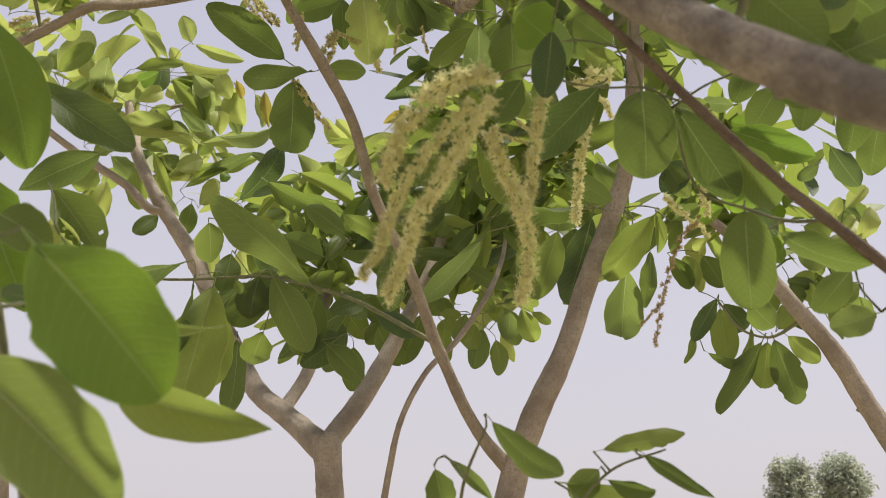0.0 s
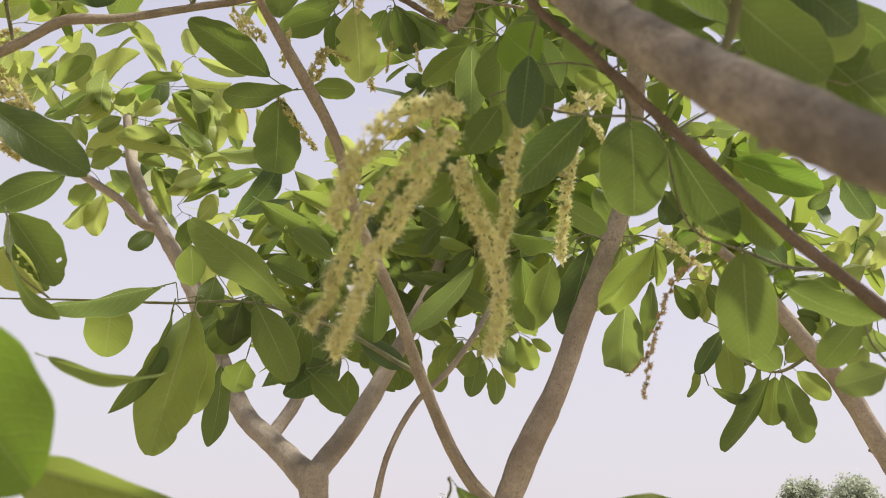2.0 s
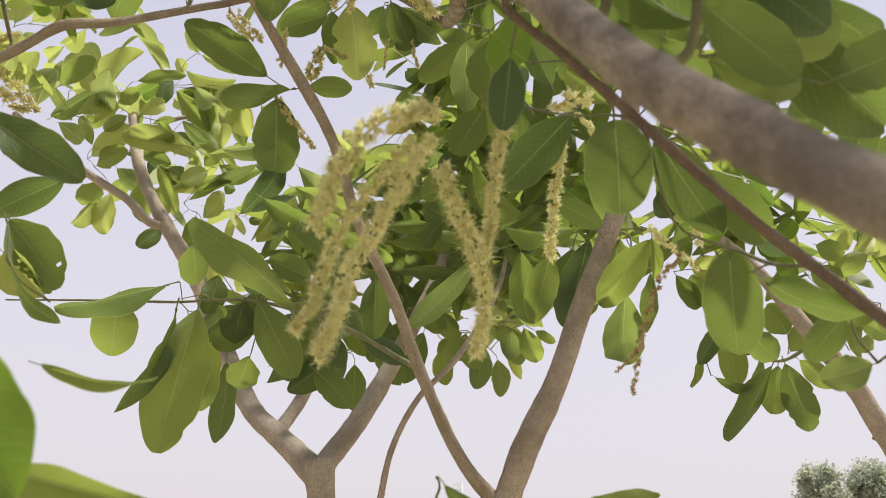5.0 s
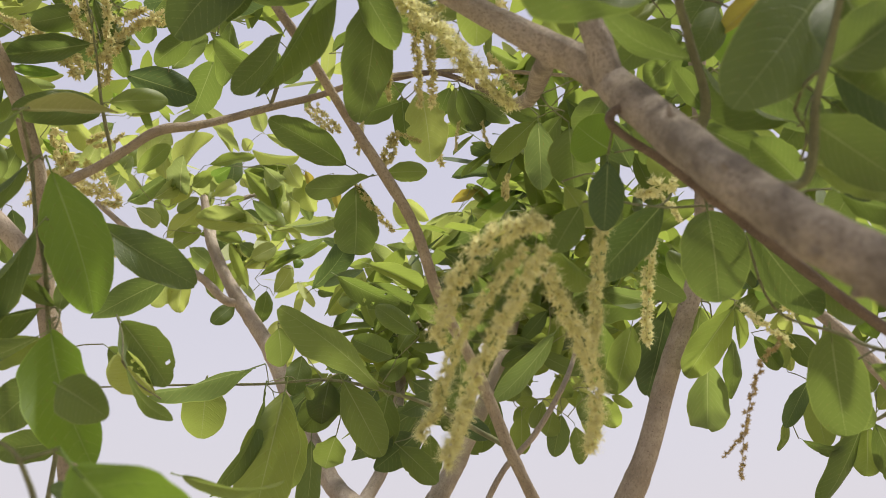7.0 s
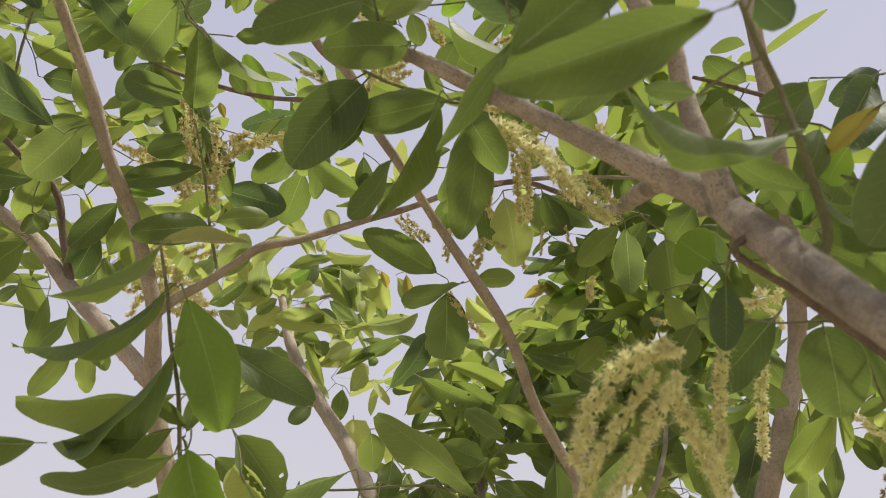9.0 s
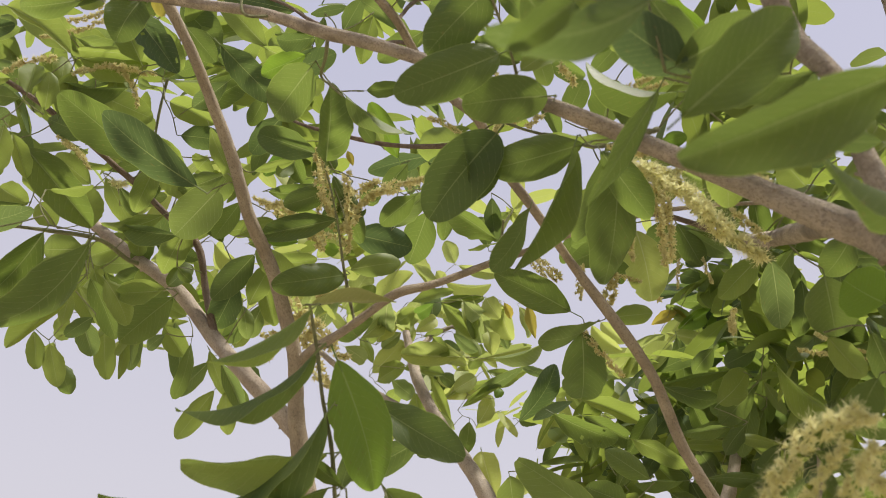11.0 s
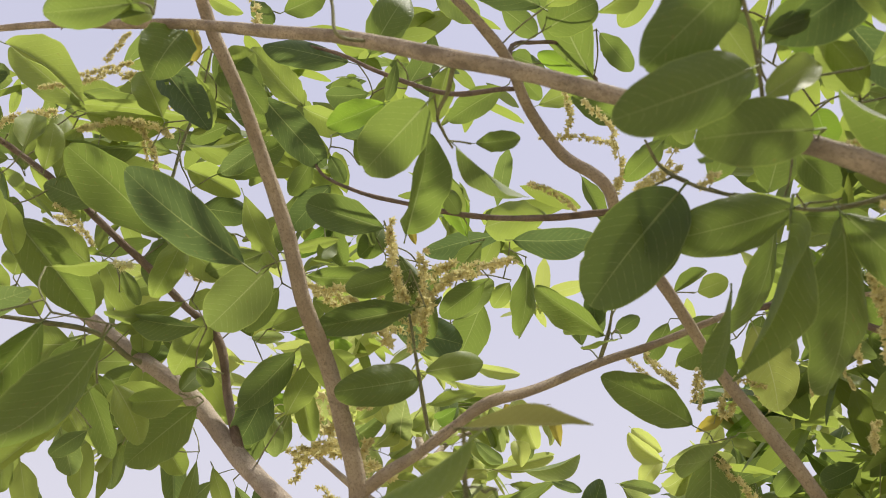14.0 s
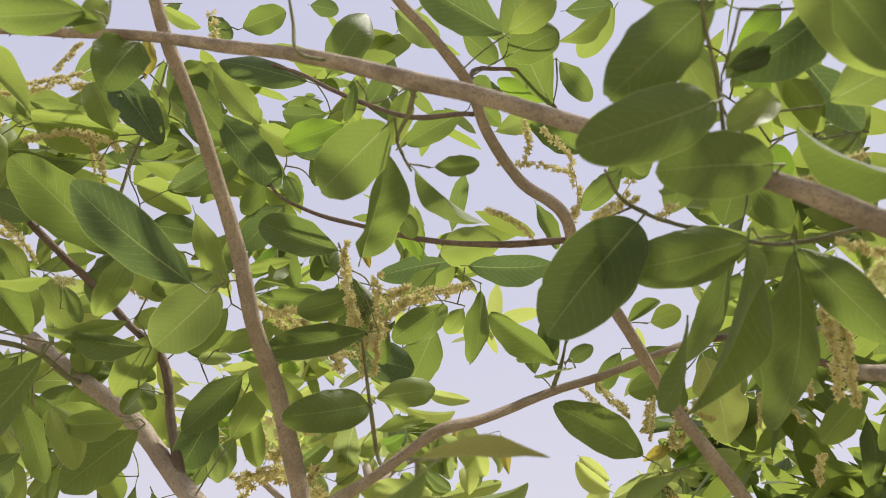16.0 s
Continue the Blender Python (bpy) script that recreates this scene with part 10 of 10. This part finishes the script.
foliage("b_far", "foliage", STUFF_YOUNG, (0.244, 2.201, 2.210), (0.089, 0.009, 0.002), (0.001, -0.018, 0.048), (-0.021, 0.186, 0.071), 9, 0.105, 17)
foliage("e_low", "foliage", STUFF, (0.684, 1.887, 2.314), (0.129, 0.013, 0.004), (0.001, -0.050, 0.131), (-0.021, 0.186, 0.071), 40, 0.105, 18)
foliage("e_low", "foliage", STUFF, (0.925, 2.029, 2.294), (0.103, 0.010, 0.003), (0.001, -0.033, 0.086), (-0.021, 0.186, 0.071), 30, 0.105, 19)
foliage("a_right", "foliage", STUFF, (0.543, 1.611, 2.430), (0.141, 0.014, 0.004), (0.001, -0.044, 0.115), (-0.021, 0.186, 0.071), 40, 0.105, 20)
foliage("a_right", "foliage", STUFF, (0.419, 1.570, 2.674), (0.229, 0.044, -0.001), (0.007, -0.032, 0.074), (-0.052, 0.269, 0.122), 22, 0.105, 21)
foliage("c_lowleft", "foliage", STUFF, (-0.772, 1.588, 2.869), (0.191, 0.037, -0.001), (0.010, -0.049, 0.111), (-0.052, 0.269, 0.122), 32, 0.105, 22)
foliage("b_rightfork", "foliage", STUFF, (0.221, 1.822, 2.528), (0.135, 0.026, -0.001), (0.009, -0.046, 0.105), (-0.052, 0.269, 0.122), 28, 0.105, 23)
foliage("b_crown", "foliage", STUFF_YOUNG, (-0.110, 2.368, 2.588), (0.261, 0.109, 0.010), (0.031, -0.088, 0.152), (-0.138, 0.313, 0.208), 31, 0.105, 24)
foliage("b_rightfork", "foliage", STUFF_YOUNG, (0.234, 2.360, 2.636), (0.196, 0.082, 0.008), (0.041, -0.119, 0.206), (-0.069, 0.156, 0.104), 11, 0.105, 25)
foliage("b_crown", "foliage", STUFF_YOUNG, (-0.686, 2.479, 2.806), (0.227, 0.095, 0.009), (0.030, -0.086, 0.150), (-0.104, 0.234, 0.156), 22, 0.105, 26)
foliage("c_lowleft", "foliage", STUFF, (-1.066, 1.208, 2.925), (0.202, 0.084, 0.008), (0.031, -0.090, 0.156), (-0.104, 0.234, 0.156), 46, 0.105, 27)
foliage("c_lowleft", "foliage", STUFF, (-0.956, 1.446, 2.640), (0.157, 0.065, 0.006), (0.023, -0.066, 0.114), (-0.069, 0.156, 0.104), 36, 0.105, 28)
foliage("c_trunk", "foliage", STUFF, (-0.542, 1.218, 2.875), (0.220, 0.091, 0.009), (0.018, -0.053, 0.092), (-0.069, 0.156, 0.104), 26, 0.105, 29)
foliage("a_right", "foliage", STUFF, (0.271, 1.324, 2.679), (0.178, 0.074, 0.007), (0.020, -0.056, 0.098), (-0.069, 0.156, 0.104), 50, 0.105, 30)
foliage("a_right", "foliage", STUFF, (0.230, 1.630, 2.577), (0.178, 0.074, 0.007), (0.016, -0.045, 0.078), (-0.069, 0.156, 0.104), 44, 0.105, 31)
foliage("b_crown", "foliage", STUFF_YOUNG, (-1.302, 1.830, 2.866), (0.259, 0.077, -0.000), (0.035, -0.116, 0.146), (-0.066, 0.221, 0.191), 27, 0.105, 32)
foliage("b_crown", "foliage", STUFF_YOUNG, (-0.999, 2.282, 2.918), (0.253, 0.076, -0.000), (0.020, -0.066, 0.084), (-0.066, 0.221, 0.191), 20, 0.105, 33)
foliage("a_right", "foliage", STUFF_YOUNG, (0.277, 2.076, 2.657), (0.165, 0.049, -0.000), (0.021, -0.070, 0.089), (-0.066, 0.221, 0.191), 16, 0.105, 34)
foliage("a_right", "foliage", STUFF, (0.214, 1.624, 2.687), (0.163, 0.049, -0.000), (0.010, -0.035, 0.044), (-0.044, 0.148, 0.128), 36, 0.105, 35)
foliage("a_right", "foliage", STUFF, (0.263, 1.319, 2.901), (0.143, 0.043, -0.000), (0.022, -0.075, 0.095), (-0.044, 0.148, 0.128), 26, 0.105, 36)
foliage("c_lowleft", "foliage", STUFF, (-1.120, 1.254, 3.126), (0.121, 0.036, -0.000), (0.038, -0.126, 0.159), (-0.066, 0.221, 0.191), 36, 0.105, 37)
foliage("a_right", "foliage", STUFF, (0.147, 2.352, 2.488), (0.26, 0, 0), (0, 0.24, 0), (0, 0, 0.17), 110, 0.12, 40)
foliage("a_right", "foliage", STUFF, (-0.280, 2.086, 2.374), (0.14, 0, 0), (0, 0.18, 0), (0, 0, 0.12), 44, 0.115, 41)
foliage("a_right", "foliage", STUFF, (-0.037, 2.126, 2.497), (0.16, 0, 0), (0, 0.2, 0), (0, 0, 0.12), 44, 0.115, 42)
foliage("b_rightfork", "foliage", STUFF, (0.251, 2.216, 2.429), (0.15, 0, 0), (0, 0.16, 0), (0, 0, 0.1), 60, 0.11, 43)
foliage("a_right", "foliage", STUFF, (0.389, 2.021, 2.416), (0.12, 0, 0), (0, 0.15, 0), (0, 0, 0.12), 50, 0.11, 44)
# Four overhead clumps, added only to cast shade; they stay almost out of view.
foliage("d_big", "foliage", STUFF, (0.653, 0.661, 2.547), (0.34, 0, 0), (0, 0.30, 0), (0, 0, 0.10), 36, 0.105, 90)
foliage("d_big", "foliage", STUFF, (0.435, 0.838, 3.109), (0.34, 0, 0), (0, 0.30, 0), (0, 0, 0.10), 70, 0.105, 91)
foliage("d_big", "foliage", STUFF, (0.500, 0.555, 2.504), (0.34, 0, 0), (0, 0.30, 0), (0, 0, 0.10), 30, 0.105, 92)
foliage("d_big", "foliage", STUFF, (0.693, 1.060, 2.817), (0.24, 0, 0), (0, 0.24, 0), (0, 0, 0.10), 46, 0.105, 93)

# ---- ground, distance ----
def ground_sheet():
    """One field that reaches the horizon, gently uneven close by."""
    bm = bmesh.new()
    rings = [0.0, 0.6, 1.2, 2.0, 3.2, 5, 8, 13, 22, 40, 80, 160, 400, 1200, 4000]
    count, last = 40, None
    for r in rings:
        ring = []
        for k in range(count if r else 1):
            a = 2 * math.pi * k / count
            x, y = r * math.cos(a), 1.0 + r * math.sin(a)
            z = 0.03 * noise.noise(Vector((x * 0.9, y * 0.9, 0))) if r < 30 else 0.0
            ring.append(bm.verts.new((x, y, z - 0.01)))
        if last and len(last) == 1:
            for k in range(count):
                bm.faces.new((last[0], ring[k], ring[(k + 1) % count]))
        elif last:
            for k in range(count):
                bm.faces.new((last[k], ring[k], ring[(k + 1) % count], last[(k + 1) % count]))
        last = ring
    me = bpy.data.meshes.new("ground")
    bm.to_mesh(me)
    bm.free()
    me.materials.append(SOIL)
    tagged(new("ground", me), "flat dry field with patchy grass", "ground", kind="structure")


ground_sheet()


def crown_mesh(rng, centre, size, clumps, leaves_each, leaf_size):
    """A crown of many small leaves gathered in clumps."""
    verts, faces, uvs = [], [], []
    for _ in range(clumps):
        d = Vector((rng.gauss(0, 1), rng.gauss(0, 1), rng.gauss(0, 1))).normalized()
        r = rng.uniform(0.55, 1.0)
        c = Vector(centre) + Vector((d.x * size[0] * r, d.y * size[1] * r, d.z * size[2] * r))
        for _ in range(leaves_each):
            p = c + Vector((rng.gauss(0, 0.13) * size[0], rng.gauss(0, 0.13) * size[1], rng.gauss(0, 0.11) * size[2]))
            x = Vector((rng.uniform(-1, 1), rng.uniform(-1, 1), rng.uniform(-1, 0.3))).normalized() * leaf_size * rng.uniform(0.7, 1.3)
            y = x.cross(Vector((rng.uniform(-1, 1), rng.uniform(-1, 1), rng.uniform(-1, 1)))).normalized() * leaf_size * 0.3
            i = len(verts)
            verts += [p, p + x * 0.5 + y, p + x, p + x * 0.5 - y]
            faces.append((i, i + 1, i + 2, i + 3))
            uvs += [(0, 0.5), (0.5, 1), (1, 0.5), (0.5, 0)]
    me = bpy.data.meshes.new("crown")
    me.from_pydata([tuple(v) for v in verts], [], faces)
    layer = me.uv_layers.new(name="UVMap")
    for loop in me.loops:
        layer.data[loop.index].uv = uvs[loop.vertex_index]
    me.materials.append(DISTANT_HAZED)
    return me


def far_tree(x, y, height, spread, seed):
    rng = random.Random(seed)
    ob = new("tree")
    ob.location = (x, y, 0)
    tagged(ob, "round leafy green tree far off across the field", "tree", "far trees")
    bm = bmesh.new()
    tube(bm, spline([(x, y, -0.1, 0.32), (x + 0.1, y, height * 0.25, 0.24), (x, y, height * 0.45, 0.18)], 4), 8, 0.1, seed)
    for k in range(6):
        a = k * 1.05 + rng.random()
        tube(bm, spline([(x, y, height * 0.38, 0.12), (x + spread * 0.3 * math.cos(a), y + spread * 0.3 * math.sin(a), height * 0.6, 0.08), (x + spread * 0.6 * math.cos(a), y + spread * 0.6 * math.sin(a), height * 0.8, 0.03)], 3), 6, 0.1, seed)
    part("trunk", bm, BARK, ob, "", (x, y, 0))
    # Clumps kept thin so sky shows through and the crown looks hazier.
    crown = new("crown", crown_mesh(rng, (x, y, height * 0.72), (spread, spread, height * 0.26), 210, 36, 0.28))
    crown.parent = ob
    crown.matrix_parent_inverse = Matrix.Translation((-x, -y, 0))
    tagged(crown, kind="stuff")


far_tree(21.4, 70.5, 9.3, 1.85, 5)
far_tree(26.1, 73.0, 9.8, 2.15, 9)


def mast(x, y, height):
    """A lattice mast: four legs, rungs and braces, a small platform on top."""
    ob = new("lattice_mast")
    ob.location = (x, y, 0)
    tagged(ob, "grey steel lattice mast in the hazy distance", "mast")
    levels = 12
    wide = lambda z: 1.5 - 0.75 * z / height
    corners = ((-1, -1), (1, -1), (1, 1), (-1, 1))
    for cx, cy in corners:
        bm = bmesh.new()
        tube(bm, [(x + cx * wide(z), y + cy * wide(z), z, 0.09) for z in (-0.2, height * 0.5, height)], 5)
        part("leg", bm, STEEL, ob, "", (x, y, 0))
    for k in range(1, levels + 1):
        z, z0 = height * k / levels, height * (k - 1) / levels
        bm = bmesh.new()
        for (ax, ay), (bx, by) in zip(corners, corners[1:] + corners[:1]):
            tube(bm, [(x + ax * wide(z), y + ay * wide(z), z, 0.05), (x + bx * wide(z), y + by * wide(z), z, 0.05)], 4)
            tube(bm, [(x + ax * wide(z0), y + ay * wide(z0), z0, 0.04), (x + bx * wide(z), y + by * wide(z), z, 0.04)], 4)
        part("brace", bm, STEEL, ob, "", (x, y, 0))


mast(-19.1, 193.1, 17.85)
